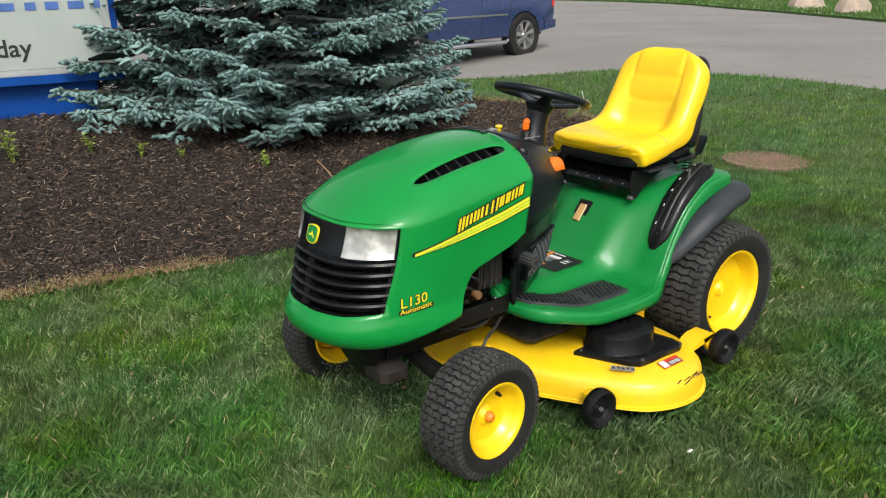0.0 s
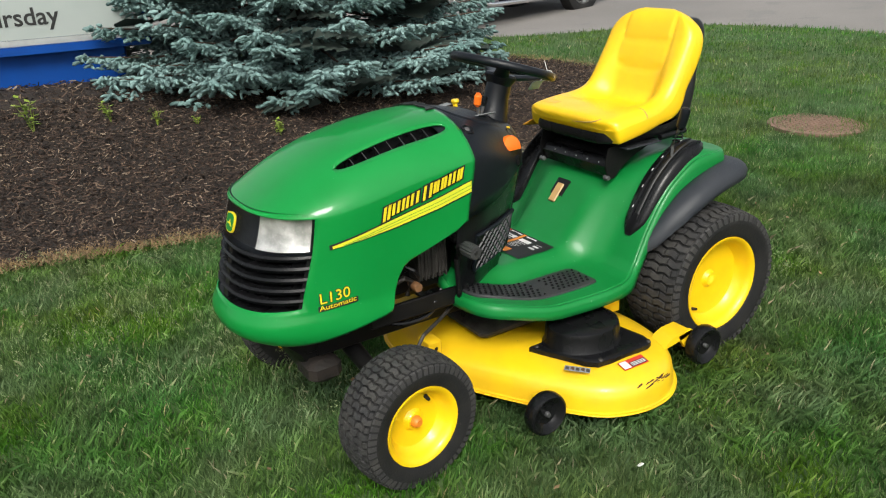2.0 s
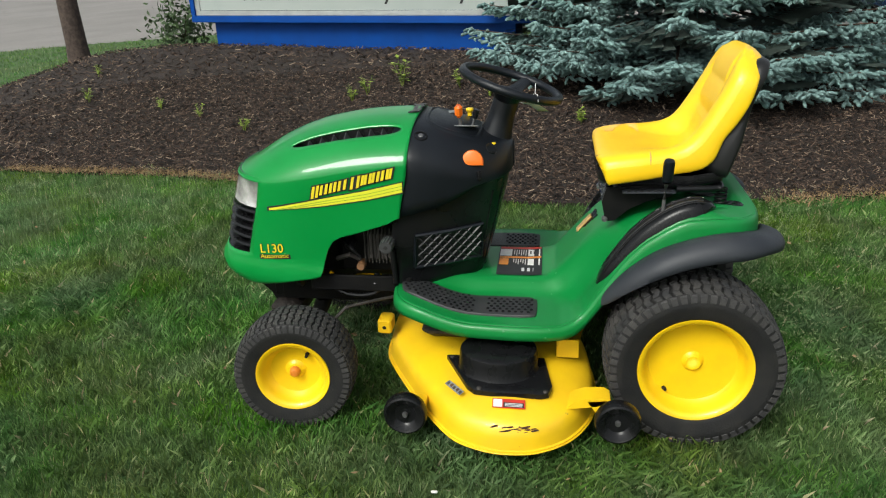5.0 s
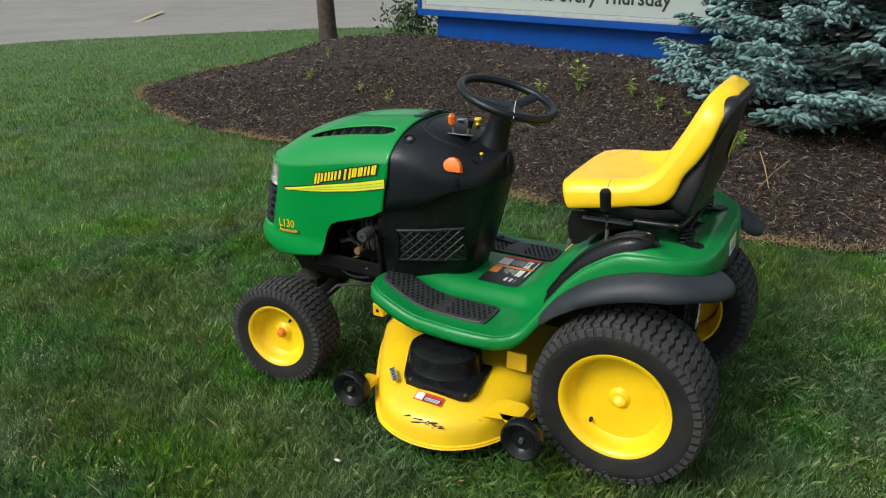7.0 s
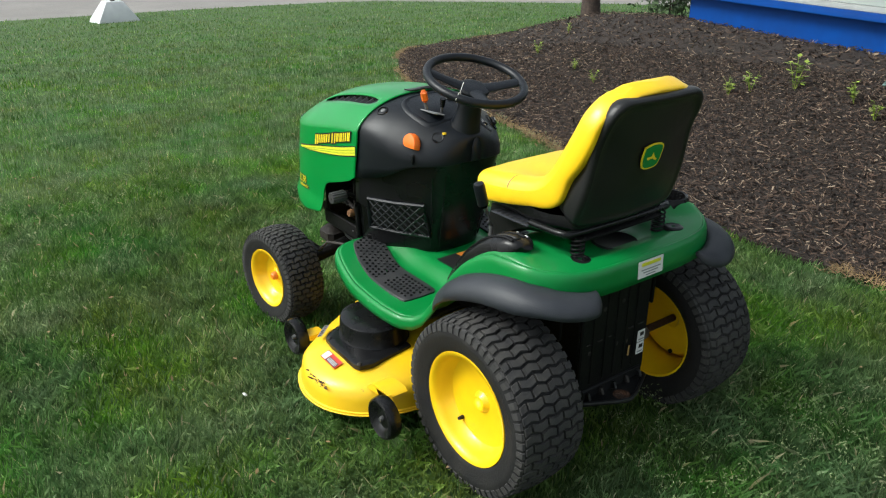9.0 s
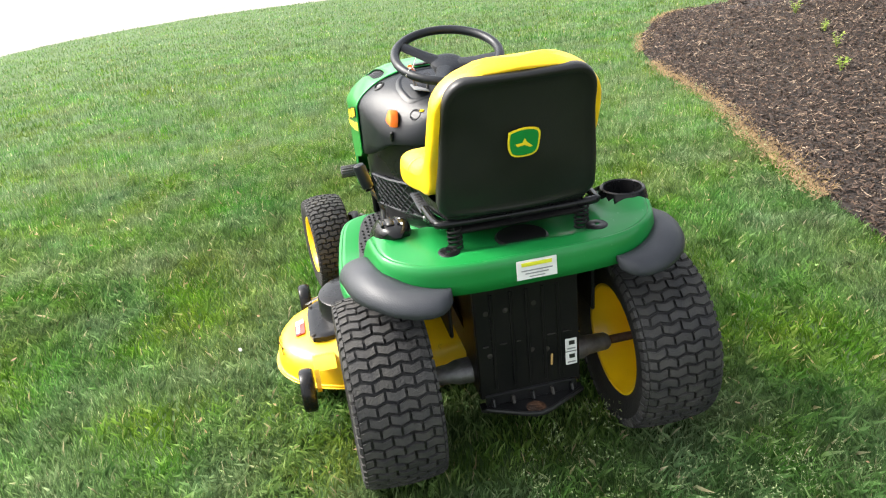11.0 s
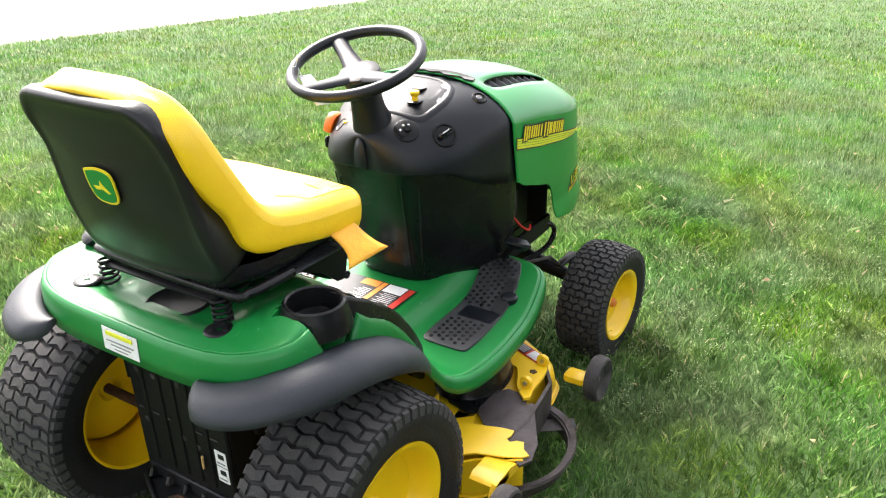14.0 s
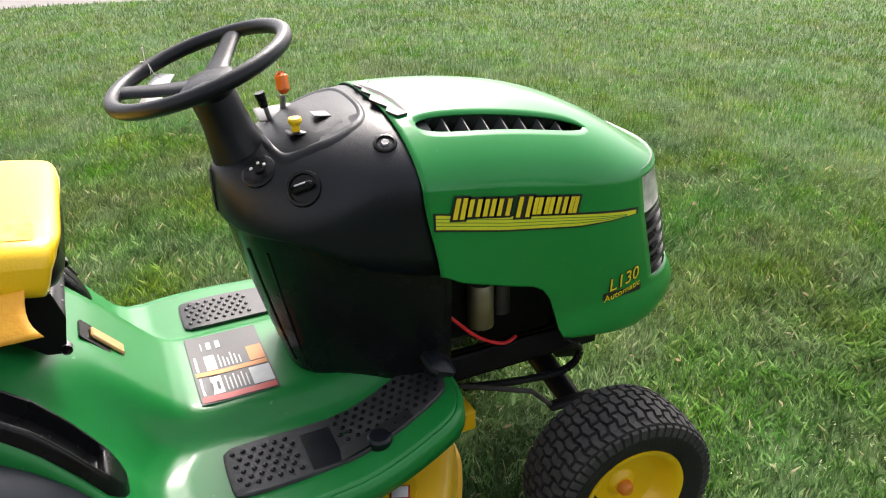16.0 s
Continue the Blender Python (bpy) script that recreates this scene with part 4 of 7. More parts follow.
def seated(x, y, lift=0.0):
    """A frame of reference on the cowl's surface, z along its normal."""
    e = 0.012
    n = Vector((cowl_z(x - e, y) - cowl_z(x + e, y), cowl_z(x, y - e) - cowl_z(x, y + e), 2 * e)).normalized()
    t = Vector((1, 0, 0))
    t = (t - n * t.dot(n)).normalized()
    b = n.cross(t)
    m = Matrix(((t.x, b.x, n.x, x), (t.y, b.y, n.y, y), (t.z, b.z, n.z, cowl_z(x, y)), (0, 0, 0, 1)))
    return m @ Matrix.Translation((0, 0, lift))


def moved(shape, m):
    shape.v = [tuple(m @ Vector(p)) for p in shape.v]
    return shape


for s in SIDES:
    at = seated(0.878, s * 0.196)
    b = part("cowl_screw_cup", moved(Shape().lathe([(0.0, 0.001), (0.015, 0.001), (0.017, 0.005), (0.021, 0.004), (0.024, -0.003)], axis="z", n=24), at), BLACK, cowl)
    part("screw", moved(Shape().lathe([(0.0, 0.004), (0.007, 0.004), (0.009, 0.002), (0.009, 0.0)], (0.0, s * -0.002, 0), "z", 14), at), ALLOY, b)
knob_m = Matrix.Translation((0.712, 0.180, 0.814)) @ Matrix.Rotation(radians(4), 4, "Z") @ Matrix.Rotation(radians(14), 4, "X")
half_round = [(-0.034, 0.0), (0.034, 0.0), (0.033, 0.018), (0.026, 0.033), (0.014, 0.043), (0.0, 0.046), (-0.014, 0.043), (-0.026, 0.033), (-0.033, 0.018)]
part("throttle_knob", Shape().loft([[knob_m @ Vector((a * f * 1.22, h, 0.024 + (b * 1.25 - 0.024) * f)) for a, b in half_round] for f, h in ((0.84, 0.0), (0.9, 0.006), (0.9, 0.018), (0.82, 0.026), (0.55, 0.029))]), ORANGE, cowl,
     "orange half round throttle knob on the dash side")
part("knob_slot", Shape().box((0.700, 0.190, 0.785), (0.046, 0.012, 0.034), 0.010, Matrix.Rotation(radians(-33), 3, "Z")), BLACK, cowl)
kz = cowl_z(0.744, -0.073)
k = part("choke_knob", Shape().lathe([(0.0, 0.032), (0.012, 0.031), (0.014, 0.026), (0.012, 0.020), (0.008, 0.016), (0.008, 0.0)], (0.744, -0.073, kz), "z", 18), KNOB, cowl, "small yellow pull knob")
part("knob_plate", Shape().box((0.744, -0.073, kz + 0.003), (0.036, 0.036, 0.004), 0.002), BLACK, k)
part("dash_label", Shape().box((0.80, -0.05, cowl_z(0.80, -0.05) + 0.006), (0.034, 0.032, 0.003), 0.001, Matrix.Rotation(0.12, 3, "Y")), GREYINK, cowl)
lz = cowl_z(0.763, 0.10)
lev = part("throttle_lever", Shape().tube([(0.758, 0.085, lz - 0.01), (0.762, 0.09, lz + 0.03)], 0.006), ALLOY, cowl)
part("lever_knob", Shape().box((0.765, 0.093, lz + 0.055), (0.026, 0.024, 0.046), 0.009, Matrix.Rotation(radians(-14), 3, "X")), ORANGE, lev, "orange lever knob")
lev = part("choke_lever", Shape().tube([(0.725, 0.05, cowl_z(0.725, 0.05) - 0.01), (0.715, 0.052, 0.95)], 0.005), ALLOY, cowl)
part("lever_knob", Shape().tube([(0.715, 0.052, 0.945), (0.708, 0.053, 0.975)], [0.008, 0.011]), BLACK, lev)
part("lever_slot", Shape().box((0.74, 0.075, cowl_z(0.74, 0.075) + 0.003), (0.08, 0.055, 0.005), 0.004, Matrix.Rotation(0.25, 3, "X")), GREYINK, cowl)
at = seated(0.660, -0.100)
ky = part("ignition_switch", moved(Shape().lathe([(0.0, 0.004), (0.030, 0.004), (0.034, 0.002), (0.036, -0.006)], axis="z", n=28), at), BLACK, cowl, "black ignition switch plate")
part("lock_barrel", moved(Shape().lathe([(0.0, 0.010), (0.009, 0.010), (0.011, 0.007), (0.011, 0.003)], (0.004, 0, 0), "z", 18), at), BLACK, ky)
for a in (0.4, 1.3, 2.4):
    part("key_mark", moved(Shape().box((0.016 * math.cos(a), 0.016 * math.sin(a), 0.0048), (0.006, 0.006, 0.0012), 0.0004), at), WHITEINK, ky)
at = seated(0.722, -0.180)
pl = part("headlight_switch", moved(Shape().lathe([(0.0, 0.003), (0.026, 0.002), (0.028, 0.006), (0.033, 0.005), (0.036, -0.004)], axis="z", n=28), at), BLACK, cowl, "round black switch recess")
part("switch_knob", moved(Shape().box((0.0, 0.0, 0.010), (0.046, 0.014, 0.018), 0.005), at), BLACK, pl)
part("switch_mark", moved(Shape().box((0.0, 0.004, 0.0195), (0.022, 0.003, 0.001), 0.0003), at), WHITEINK, pl)
part("blank_recess", moved(Shape().lathe([(0.0, 0.001), (0.017, 0.001), (0.020, 0.003), (0.023, -0.003)], axis="z", n=20), seated(0.655, 0.115)), BLACK, cowl)
part("dipstick_dot", Shape().lathe([(0, 0.006), (0.007, 0.005), (0.008, 0)], (0.648, 0.092, cowl_z(0.648, 0.092)), "z", 12), KNOB, cowl)

# steering wheel and column
TILT_W = radians(17.6)
E1, E2, EN = Vector((math.cos(TILT_W), 0, math.sin(TILT_W))), Vector((0, 1, 0)), Vector((-math.sin(TILT_W), 0, math.cos(TILT_W)))
WC = Vector((0.595, 0, 1.053))
part("steering_column", Shape().loft([[Vector((cx, 0, cz)) + Vector((rx * math.cos(a), ry * math.sin(a), 0.3 * rx * math.cos(a))) for a in np.linspace(0, 2 * math.pi, 25)[:-1]]
                                      for cx, cz, rx, ry in ((0.675, 0.80, 0.075, 0.075), (0.652, 0.87, 0.058, 0.056), (0.634, 0.92, 0.046, 0.044), (0.625, 0.955, 0.042, 0.040), (0.611, 0.998, 0.042, 0.040))]),
     DASH, tractor, "black plastic steering column")
wheel_s = part("steering_wheel", Shape().grid([[WC + (E1 * math.cos(a) + E2 * math.sin(a)) * (0.168 + 0.0145 * math.cos(b)) + EN * 0.0145 * math.sin(b) for b in np.linspace(0, 2 * math.pi, 13)[:-1]]
                                               for a in np.linspace(0, 2 * math.pi, 61)[:-1]], close_u=True, close_v=True), DASH, tractor, "black plastic three spoke steering wheel")
hubc = WC - EN * 0.040
part("wheel_hub", Shape().loft([[hubc + (E1 * math.cos(a) + E2 * math.sin(a)) * r + EN * h for a in np.linspace(0, 2 * math.pi, 25)[:-1]]
                                for r, h in ((0.030, -0.035), (0.042, -0.02), (0.056, 0.006), (0.053, 0.014), (0.040, 0.019), (0.015, 0.021))]), DASH, wheel_s)
for ang in SPOKES:
    a = radians(ang)
    d = E1 * math.cos(a) + E2 * math.sin(a)
    c = EN.cross(d)
    rings = []
    for r, h, wd, th in ((0.02, -0.034, 0.034, 0.012), (0.055, -0.028, 0.027, 0.011), (0.09, -0.020, 0.023, 0.010), (0.13, -0.010, 0.022, 0.010), (0.166, -0.001, 0.022, 0.010)):
        m = WC + d * r + EN * h
        rings.append([m + c * wd * math.cos(t) + EN * th * math.sin(t) for t in np.linspace(0, 2 * math.pi, 13)[:-1]])
    part("spoke", Shape().loft(rings), DASH, wheel_s)
tie = WC + (E1 * math.cos(radians(122)) + E2 * math.sin(radians(122))) * 0.168
tag_a, tag_b, tag_c = Vector((0.527, 0.142, 1.016)), Vector((0.563, 0.127, 1.014)), Vector((-0.058, -0.108, -0.050))
tg = part("hang_tag", Shape().grid([[tag_a.lerp(tag_b, u) + tag_c * v + Vector((0, 0, 0.006)) * math.sin(math.pi * v) for u in np.linspace(0, 1, 4)] for v in np.linspace(0, 1, 7)]), PAPER, wheel_s,
          "white paper tag tied to the rim", solid=0.0008)
inward = (WC - tie).normalized()
part("tag_string", Shape().tube([tie + inward * 0.030 + EN * 0.045, tie + inward * 0.014 + EN * 0.016, tie + EN * 0.017, tie - inward * 0.017, tie - EN * 0.017, tie + inward * 0.017 - EN * 0.004, tie + inward * 0.020 + EN * 0.012,
                                 tie + inward * 0.022 - EN * 0.010, tag_a.lerp(tag_b, 0.5) + tag_c * 0.1], 0.0011, 5), PAPER, tg)

# ---- foot pan and fenders ----
EDGE = [(-0.189, 0.12), (-0.186, 0.18), (-0.178, 0.24), (-0.161, 0.290), (-0.130, 0.332), (-0.09, 0.360), (-0.02, 0.372), (0.10, 0.374), (0.20, 0.376), (0.27, 0.380), (0.315, 0.388),
        (0.35, 0.398), (0.385, 0.416), (0.42, 0.429), (0.46, 0.438), (0.55, 0.443), (0.68, 0.434), (0.80, 0.417), (0.88, 0.398), (0.92, 0.377), (0.943, 0.346), (0.956, 0.308), (0.962, 0.26), (0.965, 0.20)]


def pan_z(x, y):
    a = abs(y)
    floor = 0.362 + 0.040 * (1 - smooth(0.135, 0.215, a)) + 0.048 * smooth(0.70, 0.96, x)
    back = x + 0.085 * smooth(0.10, 0.30, a)
    top = curve(-x, (-0.13, 0.690), (-0.05, 0.706), (0.03, 0.712), (0.10, 0.710), (0.15, 0.704), (0.185, 0.697), (0.206, 0.690))
    top -= 0.030 * (1 - smooth(0.13, 0.24, a)) * smooth(-0.16, -0.08, x)
    top += 0.018 * smooth(0.24, 0.31, a) * (1 - smooth(0.345, 0.375, a)) * smooth(-0.12, 0.02, x)
    k = curve(-back, (-0.50, 0.0), (-0.46, 0.03), (-0.43, 0.10), (-0.395, 0.25), (-0.345, 0.48), (-0.30, 0.67), (-0.25, 0.83), (-0.20, 0.93), (-0.15, 0.985), (-0.12, 1.0))
    sunk = 0.100 * (1 - smooth(0.056, 0.066, math.hypot(x - 0.005, y + 0.33)))
    sunk = max(sunk, 0.050 * (1 - smooth(0.036, 0.046, abs(y + 0.33))) * smooth(0.05, 0.07, x) * (1 - smooth(0.29, 0.312, x)))
    boss = 0.017 * (1 - smooth(0.060, 0.105, math.hypot(x - 0.005, y + 0.33)))      # swelling round the cup holder
    return floor + (top - floor) * k - sunk + boss


stations = eased(EDGE, 4)
cols = [math.copysign(abs(t) ** 0.9, t) for t in np.linspace(-1, 1, 61)]
rows, lip = [], []
for x, w in stations:
    rows.append([(x, t * w, pan_z(x, t * w)) for t in cols])
pan = Shape().grid(rows)
loop = [r[-1] for r in rows] + [p for p in reversed(rows[-1][1:-1])] + [r[0] for r in reversed(rows)] + [p for p in rows[0][1:-1]]
ring = [Vector(p) for p in loop]
skirts = [ring]
cnt = len(ring)
outs = []
for i, p in enumerate(ring):
    d = ring[(i + 2) % cnt] - ring[i - 2]
    o = Vector((d.y, -d.x, 0)).normalized()
    outs.append(o if (p + o * 0.02 - Vector((0.35, 0, p.z))).length > (p - Vector((0.35, 0, p.z))).length else -o)
for out, down in ((0.004, 0.0008), (0.008, 0.003), (0.0115, 0.0075), (0.0135, 0.014), (0.0145, 0.024), (0.0155, 0.040)):
    skirts.append([p + o * out - Vector((0, 0, down * (1.0 + 0.9 * smooth(0.4, 0.1, p.x)))) for p, o in zip(ring, outs)])
pan.grid(skirts, close_u=True)
body = part("fender_pan", pan, GREEN_PAN, tractor, "green moulded fender and foot pan", angle=50, solid=0.004)


def pad_points(s):
    return [(0.490, s * 0.262), (0.505, s * 0.238), (0.60, s * 0.236), (0.70, s * 0.235), (0.80, s * 0.222), (0.90, s * 0.198), (0.942, s * 0.200), (0.952, s * 0.225), (0.945, s * 0.285), (0.918, s * 0.318),
            (0.83, s * 0.350), (0.72, s * 0.368), (0.60, s * 0.378), (0.51, s * 0.376), (0.490, s * 0.355)]


for s in SIDES:
    ol = [p[:2] for p in eased([*pad_points(s), pad_points(s)[0]], 2)][:-1]
    mid = (0.72, s * 0.295)
    rws = [[(mid[0] + (x - mid[0]) * f, mid[1] + (y - mid[1]) * f, pan_z(mid[0] + (x - mid[0]) * f, mid[1] + (y - mid[1]) * f) + h) for x, y in ol]
           for f, h in ((1.0, -0.002), (1.0, 0.007), (0.975, 0.010), (0.7, 0.010), (0.4, 0.010), (0.05, 0.010))]
    pad = part("foot_pad", Shape().grid(rws, close_u=True), PAD, tractor, "black studded rubber foot pad")
    studs = Shape()
    poly = np.array(ol)
    for i in range(30):
        for j in range(11):
            x, y = 0.497 + i * 0.0205 + (j % 2) * 0.01025, s * (0.205 + j * 0.0185)
            q = np.array([x]), np.array([y])
            if inside(*q, poly)[0] and edge_distance(*q, poly)[0] > 0.009 and not (s < 0 and 0.63 < x < 0.705) and not (s > 0 and 0.66 < x < 0.70):
                z = pan_z(x, y) + 0.010
                studs.loft([[(x + r * math.cos(a), y + r * math.sin(a), z + h) for a in np.linspace(0, 2 * math.pi, 7)[:-1]] for r, h in ((0.0056, -0.001), (0.0046, 0.0030), (0.002, 0.0042))])
    if s < 0:
        part("plain_square", Shape().grid([[(x, y, pan_z(x, y) + 0.0112) for y in np.linspace(-0.368, -0.262, 6)] for x in np.linspace(0.638, 0.698, 5)]), DASH, pad)
    tagged(part("studs", studs, BLACK, pad), kind="stuff")

# warning label, reflector and right pedal notch
lb = part("warning_label", Shape().grid([[(x, y, pan_z(x, y) + 0.005) for y in np.linspace(-0.132, 0.132, 17)] for x in np.linspace(0.478, 0.638, 5)]), INK, tractor, "black warning label with red, orange and white panels")


def label_patch(x0, x1, y0, y1, lift, mat):
    part("label_field", Shape().grid([[(x, y, pan_z(x, y) + lift + 0.0035) for y in np.linspace(y0, y1, 4)] for x in np.linspace(x0, x1, 4)]), mat, lb)


label_patch(0.482, 0.634, -0.128, -0.108, 0.0026, REDINK)
label_patch(0.482, 0.634, -0.034, -0.018, 0.0026, ORANGEINK)
label_patch(0.486, 0.53, -0.104, -0.040, 0.0026, PAPER)
label_patch(0.59, 0.634, -0.104, -0.040, 0.0026, PAPER)
label_patch(0.486, 0.53, -0.014, 0.045, 0.0026, PAPER)
label_patch(0.60, 0.634, -0.014, 0.045, 0.0026, ORANGEINK)
for k in range(6):
    label_patch(0.537 + k * 0.0085, 0.540 + k * 0.0085, -0.100, -0.045 - 0.01 * (k % 2), 0.0026, WHITEINK)
    label_patch(0.537 + k * 0.0085, 0.540 + k * 0.0085, -0.010, 0.040 - 0.01 * (k % 3), 0.0026, WHITEINK)
for k in range(3):
    label_patch(0.49 + k * 0.014, 0.496 + k * 0.014, -0.09, -0.06, 0.0032, INK)
    label_patch(0.50 + k * 0.02, 0.51 + k * 0.02, 0.07, 0.10, 0.0026, WHITEINK)
rf = part("reflector_bezel", Shape().plate([(-0.034, -0.060), (0.030, -0.060), (0.034, -0.056), (0.034, 0.056), (0.030, 0.060), (-0.030, 0.060), (-0.034, 0.056)], 0, 0.006,
          lambda a, b, h: Vector((0.328, -0.03, 0.545)) + Vector((0, -1, 0)) * a + Vector((-0.64, 0, 0.77)) * b + Vector((0.77, 0, 0.64)) * (h - 0.004)), BLACK, tractor, "black bezel with a tan latch")
part("latch", Shape().box((0.3325, -0.03, 0.5485), (0.008, 0.036, 0.078), 0.003, Matrix.Rotation(radians(-40), 3, "Y")), TAG, rf, "tan plastic latch")

# ---- fender flares ----
FLAREPATH = [(0.292, 0.392, 0.462, 0.10), (0.262, 0.388, 0.512, 0.55), (0.21, 0.386, 0.574, 0.85), (0.13, 0.384, 0.636, 1.0), (0.03, 0.382, 0.676, 1.0), (-0.06, 0.374, 0.694, 1.0), (-0.12, 0.354, 0.690, 1.0),
             (-0.165, 0.316, 0.678, 1.0), (-0.192, 0.268, 0.668, 0.90), (-0.200, 0.236, 0.661, 0.65), (-0.202, 0.218, 0.656, 0.28)]
for s in SIDES:
    pts = eased(FLAREPATH, 5)
    rings = []
    for i, (x, y, z, k) in enumerate(pts):
        a, b = pts[max(i - 1, 0)], pts[min(i + 1, len(pts) - 1)]
        n = Vector((-(b[1] - a[1]), b[0] - a[0], 0)).normalized()
        n = n if n.dot(Vector((x - 0.0, y - 0.15, 0))) > 0 else -n
        slim = 1 - 0.25 * smooth(0.1, 0.3, x)
        prof = ((-0.004, -0.036), (0.004, -0.020), (0.022, -0.017), (0.046, -0.021), (0.066, -0.030), (0.080, -0.045), (0.088, -0.062), (0.088, -0.080), (0.080, -0.086), (0.062, -0.076), (0.034, -0.060), (0.002, -0.052))
        rings.append([(x + n.x * o * k * slim, s * (y + n.y * o * k * slim), z + h * (0.35 + 0.65 * k) * (1 - 0.2 * smooth(0.08, 0.16, -x))) for o, h in prof])
    part("fender_flare", Shape().loft(rings), FLARE, tractor, "weathered dark grey plastic fender flare", angle=60)

# ---- deck height console on the left fender ----
CONSOLE = [(x, y, pan_z(x, 0.315) + up, k) for x, y, up, k in ((0.300, 0.316, 0.006, 0.35), (0.288, 0.317, 0.022, 0.85), (0.26, 0.317, 0.028, 1.05), (0.20, 0.316, 0.030, 1.12), (0.14, 0.315, 0.030, 1.12), (0.08, 0.315, 0.028, 1.08),
                                                         (0.02, 0.315, 0.026, 1.0), (-0.025, 0.314, 0.020, 0.75), (-0.042, 0.313, 0.010, 0.25))]
pts = eased(CONSOLE, 4)
rings = []
for i, (x, y, z, k) in enumerate(pts):
    a, b = Vector(pts[max(i - 1, 0)][:3]), Vector(pts[min(i + 1, len(pts) - 1)][:3])
    d = (b - a).normalized()
    u = Vector((-d.z, 0, d.x)).normalized()
    u = u if u.z > 0 else -u
    rings.append([Vector((x, y, z)) + Vector((0, 1, 0)) * o * k + u * h for o, h in ((-0.048, -0.05), (-0.046, -0.012), (-0.034, 0.002), (-0.016, 0.004), (0.016, 0.004), (0.034, 0.001), (0.046, -0.014), (0.048, -0.05))])
console = part("height_console", Shape().loft(rings), BLACK, tractor, "black curved deck height console", angle=50)
slot = Shape()
srows = []
for x, y, z, k in pts[5:-6]:
    srows.append([(x, y + 0.008 + o, z + 0.0058) for o in (-0.010, 0.010)])
slot.grid(srows)
part("lever_slot", slot, INK, console, solid=0.002)
for o in (-0.014, 0.030):
    part("slot_rim", Shape().tube([(x, y + o, z + 0.005) for x, y, z, k in pts[5:-6]], 0.0042, 8), BLACK, console)
for q in range(7):
    x, y, z, k = pts[8 + q * 3]
    part("height_mark", Shape().box((x, y - 0.021, z + 0.006), (0.011, 0.006, 0.0015), 0.0004, Matrix.Rotation(math.atan2(pts[7 + q * 3][2] - pts[9 + q * 3][2], -(pts[7 + q * 3][0] - pts[9 + q * 3][0])), 3, "Y")), WHITEINK, console)
part("height_mark", Shape().box((0.276, 0.318, pan_z(0.276, 0.315) + 0.031), (0.014, 0.022, 0.002), 0.0005, Matrix.Rotation(radians(52), 3, "Y")), WHITEINK, console)
lever = part("height_lever", Shape().tube([(0.112, 0.323, 0.70), (0.112, 0.325, 0.76), (0.112, 0.345, 0.81), (0.112, 0.354, 0.832)], 0.006), ALLOY, console, "deck height lever")
part("lever_grip", Shape().tube([(0.112, 0.353, 0.822), (0.112, 0.356, 0.83), (0.112, 0.371, 0.885), (0.112, 0.3735, 0.894), (0.112, 0.374, 0.897)], [0.012, 0.016, 0.017, 0.014, 0.005], 16), DASH, lever, "black grip")

# ---- cup holder and tray on the right fender ----
cz = 0.742
cup = part("cup_holder", Shape().lathe([(0.074, -0.052), (0.071, -0.036), (0.067, -0.016), (0.0635, -0.006), (0.0615, 0.002), (0.057, 0.005), (0.053, 0.002), (0.050, -0.04), (0.040, -0.044), (0.0, -0.045)], (0.005, -0.330, cz), "z", 36), BLACK, tractor,
           "black moulded cup holder and tray")
TRAY = [(0.052, 0.036), (0.075, 0.042), (0.13, 0.043), (0.18, 0.043), (0.225, 0.043), (0.265, 0.043), (0.290, 0.041), (0.308, 0.036), (0.320, 0.026), (0.326, 0.012)]
rings = []
for x, w in eased(TRAY, 5):
    z = pan_z(x, 0.33) + 0.016 + 0.016 * smooth(0.14, 0.27, x) - 0.010 * smooth(0.305, 0.326, x)
    deep = 0.042 * smooth(0.074, 0.090, x) * (1 - smooth(0.280, 0.304, x))
    k, lid = w / 0.042, 0.004 - deep
    rings.append([(x, -0.33 + o * k, z + h) for o, h in ((-0.05, -0.074), (-0.048, -0.006), (-0.045, 0.001), (-0.041, 0.004), (-0.037, 0.002 if deep > 0.004 else lid), (-0.033, lid), (0.033, lid), (0.037, 0.002 if deep > 0.004 else lid),
                                                         (0.041, 0.004), (0.045, 0.001), (0.048, -0.006), (0.05, -0.074))])
part("tray", Shape().loft(rings), BLACK, cup, angle=50)

# washers and rear decal on the fender deck
for s in SIDES:
    w = part("spring_washer", Shape().lathe([(0.006, 0.003), (0.012, 0.004), (0.026, 0.004), (0.030, 0.001), (0.030, -0.006)], (-0.123, s * 0.2, pan_z(-0.123, 0.2) + 0.002), "z", 26), BLACK, tractor, "black slotted spring seat")
    for a in (0.5, 2.6, 4.7):
        part("slot_hole", Shape().lathe([(0.0, 0.0046), (0.005, 0.0046)], (-0.123 + 0.017 * math.cos(a), s * 0.2 + 0.017 * math.sin(a), pan_z(-0.123, 0.2) + 0.002), "z", 10), INK, w)
st = part("dealer_sticker", Shape().box((-0.2065, -0.004, 0.658), (0.002, 0.106, 0.052), 0.0008, Matrix.Rotation(radians(3), 3, "Y")), PAPER, tractor, "white dealer sticker with a thin faded yellow band")
part("sticker_band", Shape().box((-0.2080, -0.004, 0.673), (0.0018, 0.080, 0.010), 0.0006, Matrix.Rotation(radians(3), 3, "Y")), LIME, st)
